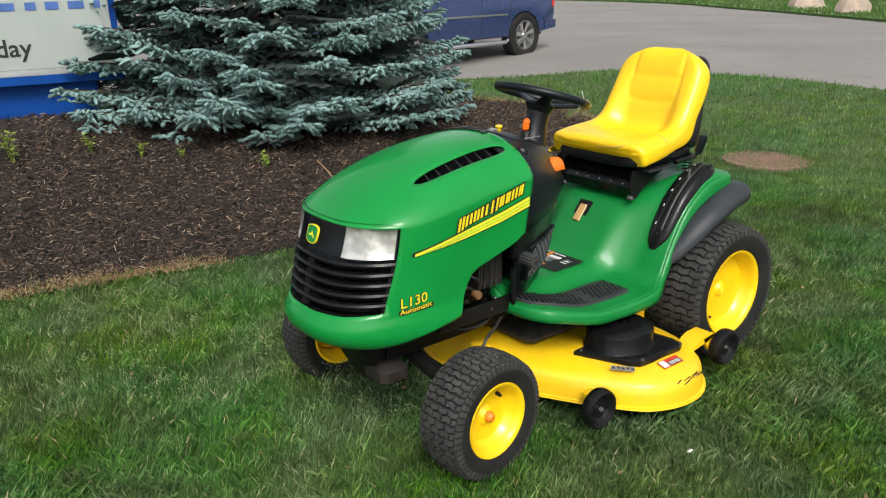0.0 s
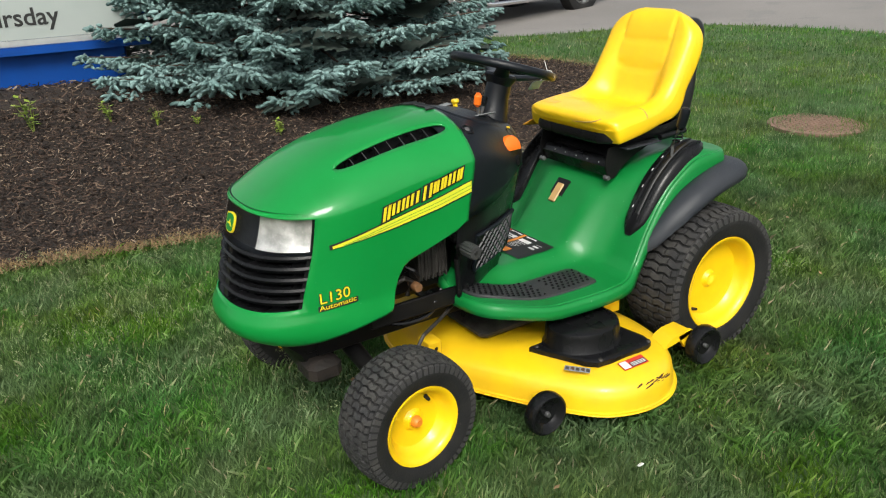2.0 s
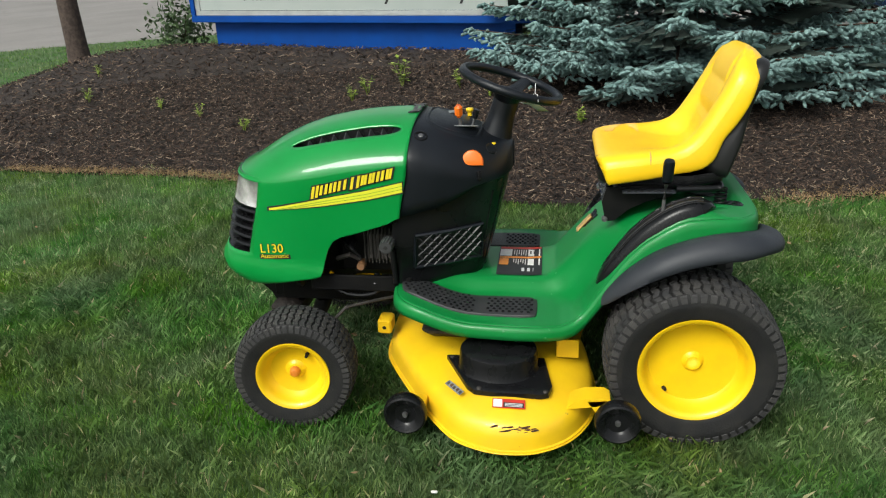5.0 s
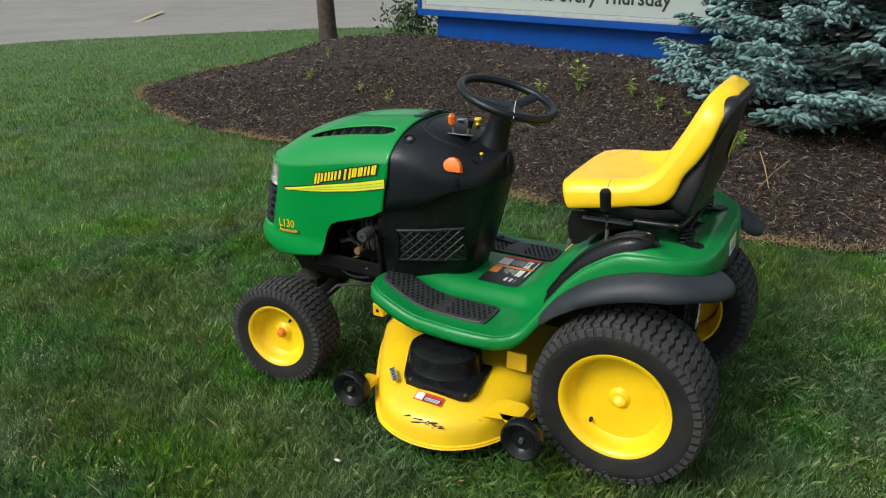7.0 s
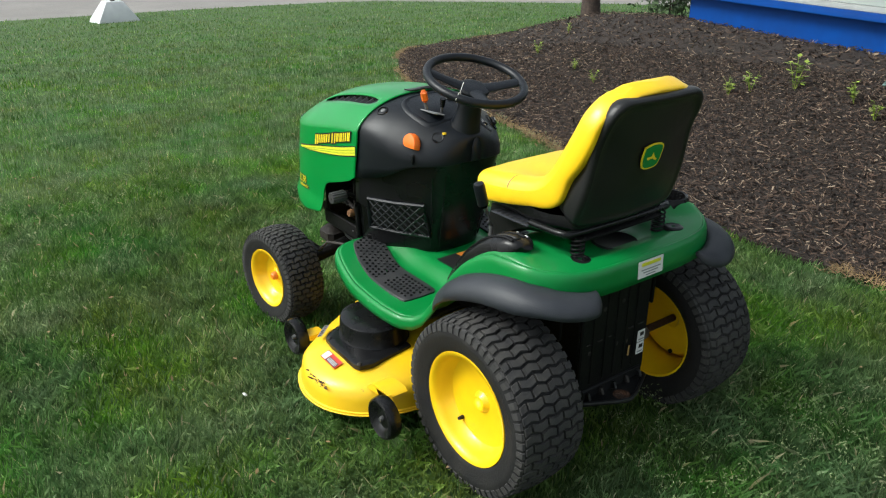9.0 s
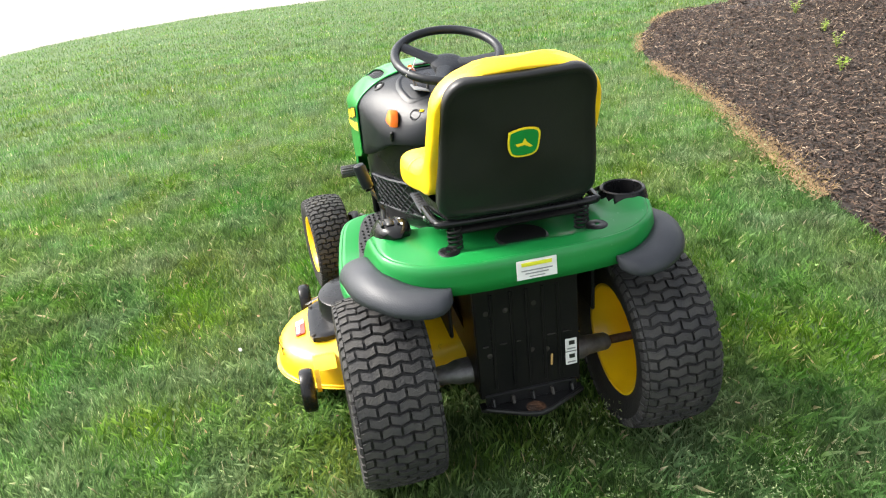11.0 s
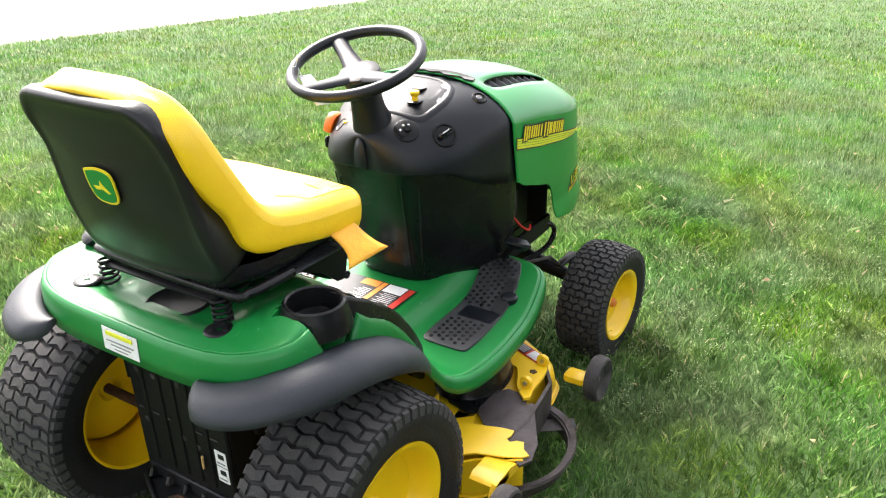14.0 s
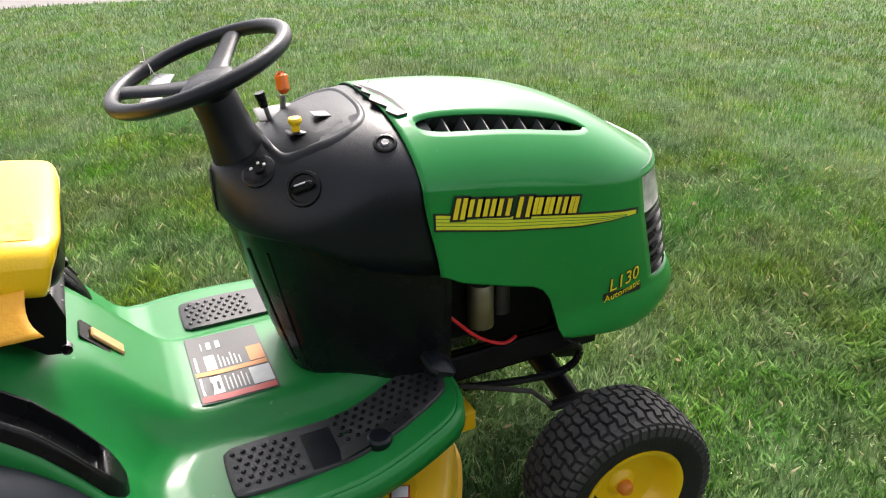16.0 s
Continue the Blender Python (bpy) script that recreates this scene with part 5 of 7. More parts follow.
for k in range(3):
    part("text_bar", Shape().box((-0.2081, -0.004, 0.656 - k * 0.0085), (0.0016, 0.082 - 0.02 * k, 0.0032), 0.0004, Matrix.Rotation(radians(3), 3, "Y")), GREYINK, st)

# ---- seat ----
CUSHION_Z = ((-0.10, 0.884), (-0.05, 0.870), (-0.01, 0.858), (0.03, 0.852), (0.08, 0.855), (0.13, 0.862), (0.20, 0.868), (0.27, 0.865), (0.33, 0.856))
CUSHION_MID = 0.13


def cushion_outline(grow=0.0):
    knots = [(0.322, 0.0), (0.321, 0.12), (0.314, 0.185), (0.292, 0.222), (0.255, 0.236), (0.18, 0.2375), (0.08, 0.232), (0.0, 0.224), (-0.05, 0.214), (-0.075, 0.19), (-0.08, 0.12), (-0.08, 0.0)]
    half = [(x + (grow if x > 0.1 else -grow), y + grow * min(y / 0.15, 1)) for x, y in eased(knots, 4)]
    return half + [(x, -y) for x, y in reversed(half[1:-1])]


# the cushion and backrest are one padded shell, swept along a line that turns up at the back
SPINE = ((0.322, 0.846), (0.30, 0.858), (0.25, 0.865), (0.18, 0.866), (0.11, 0.859), (0.05, 0.853), (0.012, 0.860), (-0.012, 0.884), (-0.025, 0.92), (-0.041, 0.97), (-0.061, 1.03), (-0.080, 1.09), (-0.103, 1.15), (-0.126, 1.193))
BOLSTER = ((0.322, 0.842), (0.30, 0.854), (0.25, 0.864), (0.18, 0.872), (0.12, 0.878), (0.075, 0.887), (0.042, 0.902), (0.018, 0.926), (-0.003, 0.958), (-0.027, 1.00), (-0.054, 1.05), (-0.078, 1.10), (-0.102, 1.15), (-0.126, 1.191))
MIDLINE, SIDELINE = eased(SPINE, 6), eased(BOLSTER, 6)
HALF = ((0, 0.216), (0.08, 0.236), (0.2, 0.241), (0.3, 0.234), (0.40, 0.225), (0.52, 0.219), (0.66, 0.216), (0.80, 0.211), (0.92, 0.200), (1.0, 0.186))
TURN_UP = 0.50


def on_seat(u, v, deep):
    """A point of the padding: u from the front lip (0) to the top of the back (1), v across, deep below the surface."""
    f = min(max(u, 0.0), 1.0) * (len(MIDLINE) - 1)
    i = min(int(f), len(MIDLINE) - 2)
    g = smooth(0.40, 0.80, abs(v) / glide(min(max(u, 0), 1), HALF))
    m, e = Vector(MIDLINE[i]).lerp(Vector(MIDLINE[i + 1]), f - i), Vector(SIDELINE[i]).lerp(Vector(SIDELINE[i + 1]), f - i)
    a, b = Vector(MIDLINE[max(i - 3, 0)]).lerp(Vector(SIDELINE[max(i - 3, 0)]), 0.5), Vector(MIDLINE[min(i + 4, len(MIDLINE) - 1)]).lerp(Vector(SIDELINE[min(i + 4, len(MIDLINE) - 1)]), 0.5)
    d = (b - a).normalized()
    p = m.lerp(e, g) + Vector((-d[1], d[0])) * deep
    if u > TURN_UP:
        p += Vector((-d[1], d[0])) * quilting(v, p[1])
    return Vector((p[0], v, p[1]))


def quilting(y, z):
    """Seams of the stitched panel on the backrest."""
    side = math.exp(-((abs(y) - 0.118) / 0.006) ** 2) * smooth(0.955, 0.985, z)
    foot = math.exp(-((z - 0.968 - 0.012 * (abs(y) / 0.118) ** 4) / 0.006) ** 2) + math.exp(-((z - 1.072) / 0.0055) ** 2)
    inner = 1 - smooth(0.112, 0.122, abs(y))
    puff = inner * smooth(0.975, 1.01, z) * (1 - smooth(1.14, 1.18, z))
    return 0.008 * max(side, foot * inner) - 0.004 * puff * abs(math.sin((z - 0.968) / 0.104 * math.pi)) ** 0.5


def seat_outline():
    """The padding's outline in (u, v), with rounded corners at both ends."""
    half = []
    for k in range(61):
        u = k / 60
        d0, d1 = min(u / 0.11, 1), min((1 - u) / 0.17, 1)
        r = (1 - (1 - d0) ** 2.6) ** (1 / 2.6) * (1 - (1 - d1) ** 2.1) ** (1 / 2.1)
        half.append((u, glide(u, HALF) * r))
    return half + [(u, -v) for u, v in reversed(half[1:-1])]


SEAT_EDGE = seat_outline()


def skin(u, k, lift=0.0):
    """A point on the padding's surface, k of the half width from the middle, rounded over towards the edges."""
    half = curve(u, *SEAT_EDGE[:61])
    ends = max(0.0, 1 - min(u / 0.10, (1 - u) / 0.10))
    sides = max(0.0, (abs(k) - 0.80) / 0.20)
    q = min(1.0, math.hypot(ends, sides))
    return on_seat(u, half * k, 0.034 * (1 - math.sqrt(max(1 - q * q, 0))) - lift)


pad_rows = [[skin(u, math.copysign(1 - (1 - abs(t)) ** 1.25, t)) for t in np.linspace(-1, 1, 45)] for u, v in SEAT_EDGE[:61]]
pad = Shape().grid(pad_rows)
edge = [r[-1] for r in pad_rows] + [r[0] for r in reversed(pad_rows[1:-1])]


def thick(u):
    return 0.088 - 0.010 * smooth(0.1, 0.45, u) + 0.008 * smooth(0.58, 0.72, u) - 0.015 * smooth(0.76, 0.95, u) + 0.020 * math.exp(-((u - 0.49) / 0.07) ** 2)


walls = [edge]
for f, k in ((0.30, 1.008), (0.60, 1.010), (0.85, 1.000), (0.96, 0.985), (1.0, 0.965), (1.0, 0.86)):
    walls.append([on_seat(0.5 + (u - 0.5) * (1 + (k - 1) * 0.5), v * k, 0.034 + (thick(u) - 0.034) * f) for u, v in SEAT_EDGE])
pad.grid(walls, close_u=True)
seat = part("seat", pad, VINYL, tractor, "bright yellow vinyl seat with seams and small tears", angle=70)
plan = cushion_outline()
BACK_Z = ((0.74, -0.004), (0.89, -0.024), (0.95, -0.036), (1.01, -0.048), (1.07, -0.061), (1.12, -0.074), (1.16, -0.088), (1.195, -0.104))
BACK_MID = 0.965


def back_outline(hw, top, low, r_top, r_low, n=9):
    pts = []
    for cy, cz, r, a0 in ((hw - r_top, top - r_top, r_top, 0), (-hw + r_top, top - r_top, r_top, 90), (-hw + r_low, low + r_low, r_low, 180), (hw - r_low, low + r_low, r_low, 270)):
        pts += [(cy + r * math.cos(radians(a0 + 90 * k / (n - 1))), cz + r * math.sin(radians(a0 + 90 * k / (n - 1)))) for k in range(n)]
    out = []
    for (y0, z0), (y1, z1) in zip(pts, pts[1:] + pts[:1]):
        m = max(1, round(math.hypot(y1 - y0, z1 - z0) / 0.03))
        out += [(y0 + (y1 - y0) * k / m, z0 + (z1 - z0) * k / m) for k in range(m)]
    return out


def back_point(y, z, deep):
    """A point of the hard shell, deep behind the face of the backrest, thinner and narrower towards the top."""
    deep = deep * (1 - 0.10 * smooth(0.85, 1.17, z))
    deep -= max(deep - 0.06, 0) * (0.42 * min(abs(y) / 0.21, 1) ** 2 * (1 - 0.75 * smooth(1.02, 1.13, z)) + 0.30 * (1 - smooth(0.78, 0.93, z)))
    return Vector((curve(z, *BACK_Z) - 0.985 * deep, y * (1 - 0.10 * smooth(0.80, 1.17, z)), z - 0.17 * deep))


hull = back_outline(0.211, 1.167, 0.798, 0.066, 0.034)
rings = []
for k, e in ((0.93, -0.02), (0.955, 0.0), (0.985, 0.02), (0.992, 0.100), (0.988, 0.113), (0.976, 0.121), (0.958, 0.1245), (0.925, 0.125), (0.905, 0.1235), (0.885, 0.1205), (0.80, 0.120), (0.55, 0.1225), (0.3, 0.124), (0.0005, 0.1245)):
    rings.append([back_point(y * k, BACK_MID + (z - BACK_MID) * k, e if e > 0.09 else 0.028 + e + 0.052 * smooth(0.84, 1.00, z) - 0.012 * smooth(1.06, 1.15, z)) for y, z in hull])
shell = part("seat_shell", Shape().grid(rings, close_u=True), SHELL, seat, "black moulded plastic seat back", angle=40)
rings = []
for k, e in ((0.90, 0.055), (0.915, 0.076), (0.912, 0.086), (0.89, 0.094), (0.80, 0.098), (0.6, 0.110), (0.5, 0.114), (0.0005, 0.114)):
    rings.append([Vector((CUSHION_MID + (x - CUSHION_MID) * k - 0.03 * smooth(0.1, -0.05, x), y * k, min(curve(x, *CUSHION_Z), 0.862) - e)) for x, y in plan])
part("seat_base", Shape().grid(rings, close_u=True), BLACK, seat, "black plastic cushion base", angle=60)
badge(shell, (-0.1665, 0.0, 0.976), (0, -1, 0), (-0.20, 0, 0.98), 0.074, 0.003)
flap = Shape().grid([[Vector((0.170 + 0.080 * u, -0.228, 0.802)) * (1 - v) + Vector((0.150 + 0.115 * u, -0.300 - 0.018 * u, 0.738 + 0.010 * u)) * v + Vector((0, -0.012, -0.004)) * math.sin(math.pi * v)
                      + Vector((0.012 * (1 - 2 * u), 0, 0)) * math.sin(math.pi * v) for u in np.linspace(0, 1, 7)] for v in np.linspace(0, 1, 8)])
part("torn_flap", flap, FLAP, seat, "torn orange yellow vinyl flap hanging from the cushion", solid=0.004)
part("seat_patch", Shape().grid([[skin(u, k, 0.0012) for k in np.linspace(-0.84, -0.62 + 0.20 * math.sin(55 * u - 6.6) + 0.05 * math.sin(200 * u), 9)] for u in np.linspace(0.12, 0.26, 15)]), FOAM, seat, "pale orange foam showing through worn vinyl")
part("seat_tear", Shape().tube([skin(u, 0.72, 0.0004) for u in (0.004, 0.015, 0.03, 0.05, 0.075)], [0.0008, 0.002, 0.0024, 0.002, 0.0008], 6), TAG, seat)
part("seat_tear", Shape().tube([skin(0.27, k, 0.0004) for k in (1.0, 0.985, 0.95, 0.90, 0.83)], [0.0008, 0.002, 0.0022, 0.0018, 0.0008], 6), TAG, seat)

# seat bracket, pivot and springs
br = part("seat_bracket", Shape().box((0.07, 0, 0.748), (0.34, 0.34, 0.012), 0.004, Matrix.Rotation(radians(-2), 3, "Y")), STEEL, tractor, "black steel seat bracket on springs")
part("rear_rail", Shape().tube(eased([(0.06, 0.218, 0.758), (-0.02, 0.216, 0.760), (-0.060, 0.210, 0.761), (-0.079, 0.190, 0.762), (-0.083, 0, 0.760), (-0.079, -0.200, 0.758), (-0.060, -0.220, 0.758), (-0.02, -0.226, 0.757), (0.06, -0.226, 0.755)], 4), 0.011, 12), BLACK, br)
part("bracket_front", Shape().box((0.252, 0, 0.672), (0.05, 0.36, 0.07), 0.012, Matrix.Rotation(radians(25), 3, "Y")), BLACK, br)
part("bracket_rib", Shape().box((0.15, 0, 0.715), (0.18, 0.33, 0.045), 0.01, Matrix.Rotation(radians(12), 3, "Y")), STEEL, br)
for k in range(5):
    part("bracket_slot", Shape().box((0.272, -0.10 + 0.06 * k, 0.682), (0.012, 0.005, 0.03), 0.001, Matrix.Rotation(radians(25), 3, "Y")), GREYINK, br)
for s in SIDES:
    side = [(0.055, 0.765), (0.17, 0.757), (0.275, 0.748), (0.288, 0.70), (0.274, 0.632), (0.245, 0.636), (0.20, 0.676), (0.14, 0.706), (0.075, 0.730)]
    cheek = part("bracket_side", Shape().loft([[(x, s * y, z) for x, z in side] for y in (0.178, 0.183)]), STEEL, br)
    part("bracket_flange", Shape().box((0.145, s * 0.206, 0.746), (0.165, 0.046, 0.004), 0.001, Matrix.Rotation(radians(1), 3, "Y")), FLARE, cheek)
    for k in range(7):
        part("flange_slot", Shape().box((0.082 + 0.021 * k, s * 0.212, 0.7490 - 0.0004 * k), (0.011, 0.020, 0.002), 0.0005), INK, cheek)
    part("pivot_bolt", Shape().lathe([(0.0, 0.012), (0.007, 0.012), (0.010, 0.006), (0.010, -0.01)], (0.276, s * 0.178, 0.640), "y", 12), ALLOY, br)
    coil = [(-0.086 + 0.018 * math.cos(a), s * 0.172 + 0.018 * math.sin(a), 0.690 + 0.064 * a / (10 * math.pi)) for a in np.linspace(0, 10 * math.pi, 70)]
    part("spring", Shape().tube(coil, 0.0032, 6), STEEL, br, "black coil spring")
# the pan stays closed; a black disc paints the shade of the well
part("access_hole", Shape().lathe([(0.0, 0.0), (0.058, 0.0), (0.066, 0.005), (0.072, 0.0)], (-0.062, -0.012, pan_z(-0.062, 0) + 0.003), "z", 28), INK, br)

# ---- chassis, engine and front axle ----
frame_ob = part("chassis", Shape().box((0.12, 0, 0.40), (0.36, 0.24, 0.20), 0.02), STEEL, tractor, "black steel chassis under the seat")
for s in SIDES:
    part("frame_rail", Shape().box((0.70, s * 0.14, 0.335), (1.44, 0.012, 0.085), 0.003), STEEL, frame_ob)
part("frame_crossmember", Shape().box((1.38, 0, 0.335), (0.16, 0.27, 0.07), 0.01), STEEL, frame_ob)
part("frame_crossmember", Shape().box((0.60, 0, 0.33), (0.30, 0.27, 0.05), 0.01), STEEL, frame_ob)
part("front_skid", Shape().loft([[(1.34, y, 0.37), (1.49, y, 0.38), (1.52, y, 0.36), (1.47, y, 0.26 + d), (1.43, y, 0.185 + d), (1.37, y, 0.20 + d)] for y, d in ((-0.065, 0.03), (-0.05, 0.0), (0.02, 0.0), (0.10, 0.02), (0.13, 0.05))]), STEEL, frame_ob, "black front bracket under the nose")
part("muffler", Shape().box((1.41, 0.12, 0.25), (0.11, 0.13, 0.075), 0.02), MUFFLER, frame_ob, "dull brown muffler shield")
for s in SIDES:
    part("side_rail", Shape().box((1.10, s * 0.235, 0.405), (0.36, 0.014, 0.06), 0.005), STEEL, frame_ob)
engine = part("engine", Shape().box((1.06, 0.0, 0.50), (0.30, 0.30, 0.22), 0.03).lathe([(0, 0.62), (0.10, 0.62), (0.13, 0.60), (0.14, 0.5)], (1.06, 0, 0), "z", 28), STEEL, tractor, "small petrol engine under the hood")
for k in range(9):
    part("cooling_fin", Shape().box((0.985 + k * 0.0125, 0.165 if k % 2 else 0.17, 0.535), (0.005, 0.085, 0.13), 0.0015), GREASY, engine)
part("cylinder_head", Shape().box((1.03, 0.175, 0.53), (0.11, 0.06, 0.11), 0.01), GREASY, engine, "finned grey aluminium cylinder head")
# plain black box added to close and darken the open engine bay
part("blower_housing", Shape().box((1.19, -0.03, 0.50), (0.22, 0.26, 0.27), 0.03), STEEL, engine, "black box added to darken the engine bay")
part("spark_lead", Shape().tube([(1.10, 0.23, 0.50), (1.12, 0.24, 0.53), (1.15, 0.22, 0.55), (1.18, 0.17, 0.56)], 0.006, 8), BLACK, engine)
oil = part("oil_cap", Shape().lathe([(0, 0.022), (0.013, 0.022), (0.015, 0.018), (0.015, 0.0), (0.011, -0.03)], (1.10, 0.208, 0.462), "y", 18), OILPLUG, engine, "brown oil plug")
part("drain_pipe", Shape().tube([(1.05, 0.20, 0.42), (1.05, 0.225, 0.415), (1.05, 0.235, 0.40)], 0.012, 10), BLACK, engine)
part("intake", Shape().box((1.14, 0.19, 0.535), (0.03, 0.07, 0.035), 0.01, Matrix.Rotation(0.5, 3, "Y")), STEEL, engine)
part("heat_shield", Shape().tube([(1.19, 0.20, 0.48), (1.14, 0.21, 0.50), (1.11, 0.20, 0.48), (1.12, 0.19, 0.43)], 0.009, 8), GREASY, engine)
starter = part("starter_motor", Shape().lathe([(0, 0.56), (0.026, 0.56), (0.030, 0.55), (0.030, 0.455), (0.022, 0.45), (0, 0.45)], (1.085, -0.172, 0), "z", 20), BRASS, engine, "yellow zinc starter motor")
part("solenoid", Shape().lathe([(0, 0.555), (0.018, 0.555), (0.020, 0.548), (0.020, 0.47), (0, 0.465)], (1.14, -0.165, 0), "z", 18), GREASY, engine)
part("engine_baffle", Shape().box((1.335, 0.0, 0.485), (0.030, 0.40, 0.25), 0.010), STEEL, engine, "black baffle between engine and lamps")
part("red_cable", Shape().tube(eased([(0.96, -0.245, 0.565), (0.99, -0.25, 0.53), (1.04, -0.255, 0.48), (1.10, -0.25, 0.445), (1.14, -0.235, 0.443)], 5), 0.004, 8), WIRE, engine, "red battery cable")
part("black_hose", Shape().tube(eased([(1.22, -0.20, 0.40), (1.27, -0.24, 0.40), (1.30, -0.25, 0.36), (1.26, -0.24, 0.315), (1.14, -0.22, 0.31), (1.02, -0.22, 0.335)], 5), 0.009, 8), BLACK, engine)
part("black_hose", Shape().tube(eased([(1.00, 0.20, 0.42), (1.06, 0.22, 0.36), (1.16, 0.21, 0.35), (1.24, 0.18, 0.38)], 5), 0.008, 8), BLACK, engine)
axle = part("front_axle", Shape().tube([(1.285, 0.37, 0.20), (1.285, 0.28, 0.225), (1.285, 0.0, 0.28), (1.285, -0.28, 0.225), (1.285, -0.37, 0.20)], [0.02, 0.026, 0.032, 0.026, 0.02], 10), STEEL, tractor, "black front axle beam")
for s in SIDES:
    part("spindle", Shape().tube([(1.285, s * 0.335, 0.30), (1.285, s * 0.335, 0.18)], 0.019, 12), STEEL, axle)
    part("steering_arm", Shape().box((1.235, s * 0.325, 0.30), (0.12, 0.03, 0.012), 0.004), STEEL, axle)
    part("steering_link", Shape().tube([(1.18, s * 0.325, 0.305), (1.14, s * 0.31, 0.345), (1.05, s * 0.26, 0.350), (0.92, s * 0.16, 0.34)], 0.006, 8), GREASY, axle, "dull steel steering link")

# pedals
def ribbed(t):
    return 0.0215 + 0.0014 * math.cos(14 * t)


ped = part("brake_pedal", Shape().loft([[(0.978 + ribbed(t) * k * math.cos(t), y, 0.592 + ribbed(t) * k * math.sin(t)) for t in np.linspace(0, 2 * math.pi, 57)[:-1]]
                                        for y, k in ((0.310, 0.9), (0.314, 1), (0.366, 1), (0.370, 0.9))]), PAD, tractor, "ribbed black rubber brake pedal on a steel rod")
part("pedal_end", Shape().lathe([(0, 0.372), (0.006, 0.372), (0.008, 0.369)], (0.978, 0, 0.592), "y", 12), INK, ped)
part("pedal_rod", Shape().tube([(0.978, 0.36, 0.592), (0.978, 0.29, 0.592), (0.978, 0.272, 0.580), (0.978, 0.262, 0.54), (0.972, 0.26, 0.42), (0.955, 0.25, 0.335), (0.90, 0.16, 0.325)], 0.009, 8), STEEL, ped)
ped = part("drive_pedal", Shape().box((0.925, -0.300, 0.478), (0.060, 0.075, 0.034), 0.013, Matrix.Rotation(radians(25), 3, "Y")), DASH, tractor, "black rubber drive pedal")
part("pedal_rod", Shape().tube([(0.925, -0.285, 0.468), (0.935, -0.25, 0.42), (0.94, -0.22, 0.35)], 0.010, 8), STEEL, ped)
part("pedal_recess", Shape().plate([(0.69, -0.372), (0.70, -0.335), (0.80, -0.318), (0.845, -0.315), (0.85, -0.338), (0.80, -0.352)], 0, 0.003, lambda a, b, h: (a, b, pan_z(a, b) + 0.0105 + h)), INK, tractor, "dark slot in the foot pad")
ped = part("reverse_pedal", Shape().lathe([(0, 0.007), (0.020, 0.006), (0.025, 0.001), (0.024, -0.016)], (0.775, -0.352, 0.386), "z", 18), DASH, tractor, "round black reverse pedal")

# ---- mower deck ----
LEFT = [(1.045, 0.0), (1.04, 0.12), (1.015, 0.21), (0.925, 0.38), (0.835, 0.53), (0.745, 0.650), (0.665, 0.700), (0.575, 0.720), (0.475, 0.705), (0.385, 0.645), (0.325, 0.555), (0.295, 0.46), (0.285, 0.34), (0.30, 0.18), (0.33, 0.0)]
RIGHT = [(0.30, -0.18), (0.285, -0.34), (0.295, -0.45), (0.33, -0.52), (0.42, -0.545), (0.55, -0.53), (0.68, -0.515), (0.80, -0.50), (0.862, -0.475), (0.925, -0.38), (1.015, -0.21), (1.04, -0.12)]
deck_line = [Vector((x, y, 0)) for x, y in [p[:2] for p in eased([*LEFT, *RIGHT, LEFT[0]], 5)][:-1]]
n = len(deck_line)
norms = []
for i, p in enumerate(deck_line):
    d = deck_line[(i + 1) % n] - deck_line[i - 1]
    o = Vector((d.y, -d.x, 0)).normalized()
    norms.append(-o if o.dot(p - Vector((0.62, 0, 0))) > 0 else o)
rings = [[p - o * out * -1 + Vector((0, 0, z)) for p, o in zip(deck_line, norms)] for out, z in
         ((-0.002, 0.080), (0.004, 0.080), (0.004, 0.086), (0.010, 0.088), (0.014, 0.12), (0.020, 0.150), (0.034, 0.166), (0.058, 0.177), (0.092, 0.188), (0.13, 0.197), (0.17, 0.202))]
dk = Shape().grid(rings, close_u=True)
dk.f.append(tuple(range(len(dk.v) - n, len(dk.v))))
deck = part("mower_deck", dk, YELLOW_DECK, tractor, "yellow stamped steel mower deck with scuffed paint", angle=50, solid=0.003)
for s in SIDES:
    base = [(0.785, 0.375), (0.70, 0.555), (0.675, 0.582), (0.62, 0.590), (0.47, 0.592), (0.445, 0.582), (0.435, 0.54), (0.46, 0.37)]
    cov = part("belt_cover", Shape().loft([[(0.60 + (x - 0.60) * f, s * (0.45 + (y - 0.45) * f), z) for x, y in (base if s > 0 else [(0.58 + (p - 0.60) * 0.75, 0.33 + (q - 0.37) * 0.40) for p, q in base])] for f, z in ((1, 0.196), (1, 0.212), (0.96, 0.216), (0.84, 0.217))]), BLACK, deck, "black plastic belt cover")
    low = 0.0 if s > 0 else 0.012
    dome = [(0.60 + 0.125 * math.cos(a) * (1.1 if math.cos(a) > 0 else 0.95), s * (0.43 + 0.115 * math.sin(a)) if s > 0 else -0.335 + 0.095 * math.sin(a)) for a in np.linspace(0, 2 * math.pi, 33)[:-1]]
    part("cover_dome", Shape().loft([[(0.60 + (x - 0.60) * f, (s * 0.43 if s > 0 else -0.335) + (y - (s * 0.43 if s > 0 else -0.335)) * f, z) for x, y in dome] for f, z in ((1.06, 0.212), (1.0, 0.222), (0.985, 0.268 - low), (0.955, 0.280 - low), (0.90, 0.284 - low), (0.5, 0.286 - low))]), BLACK, cov)
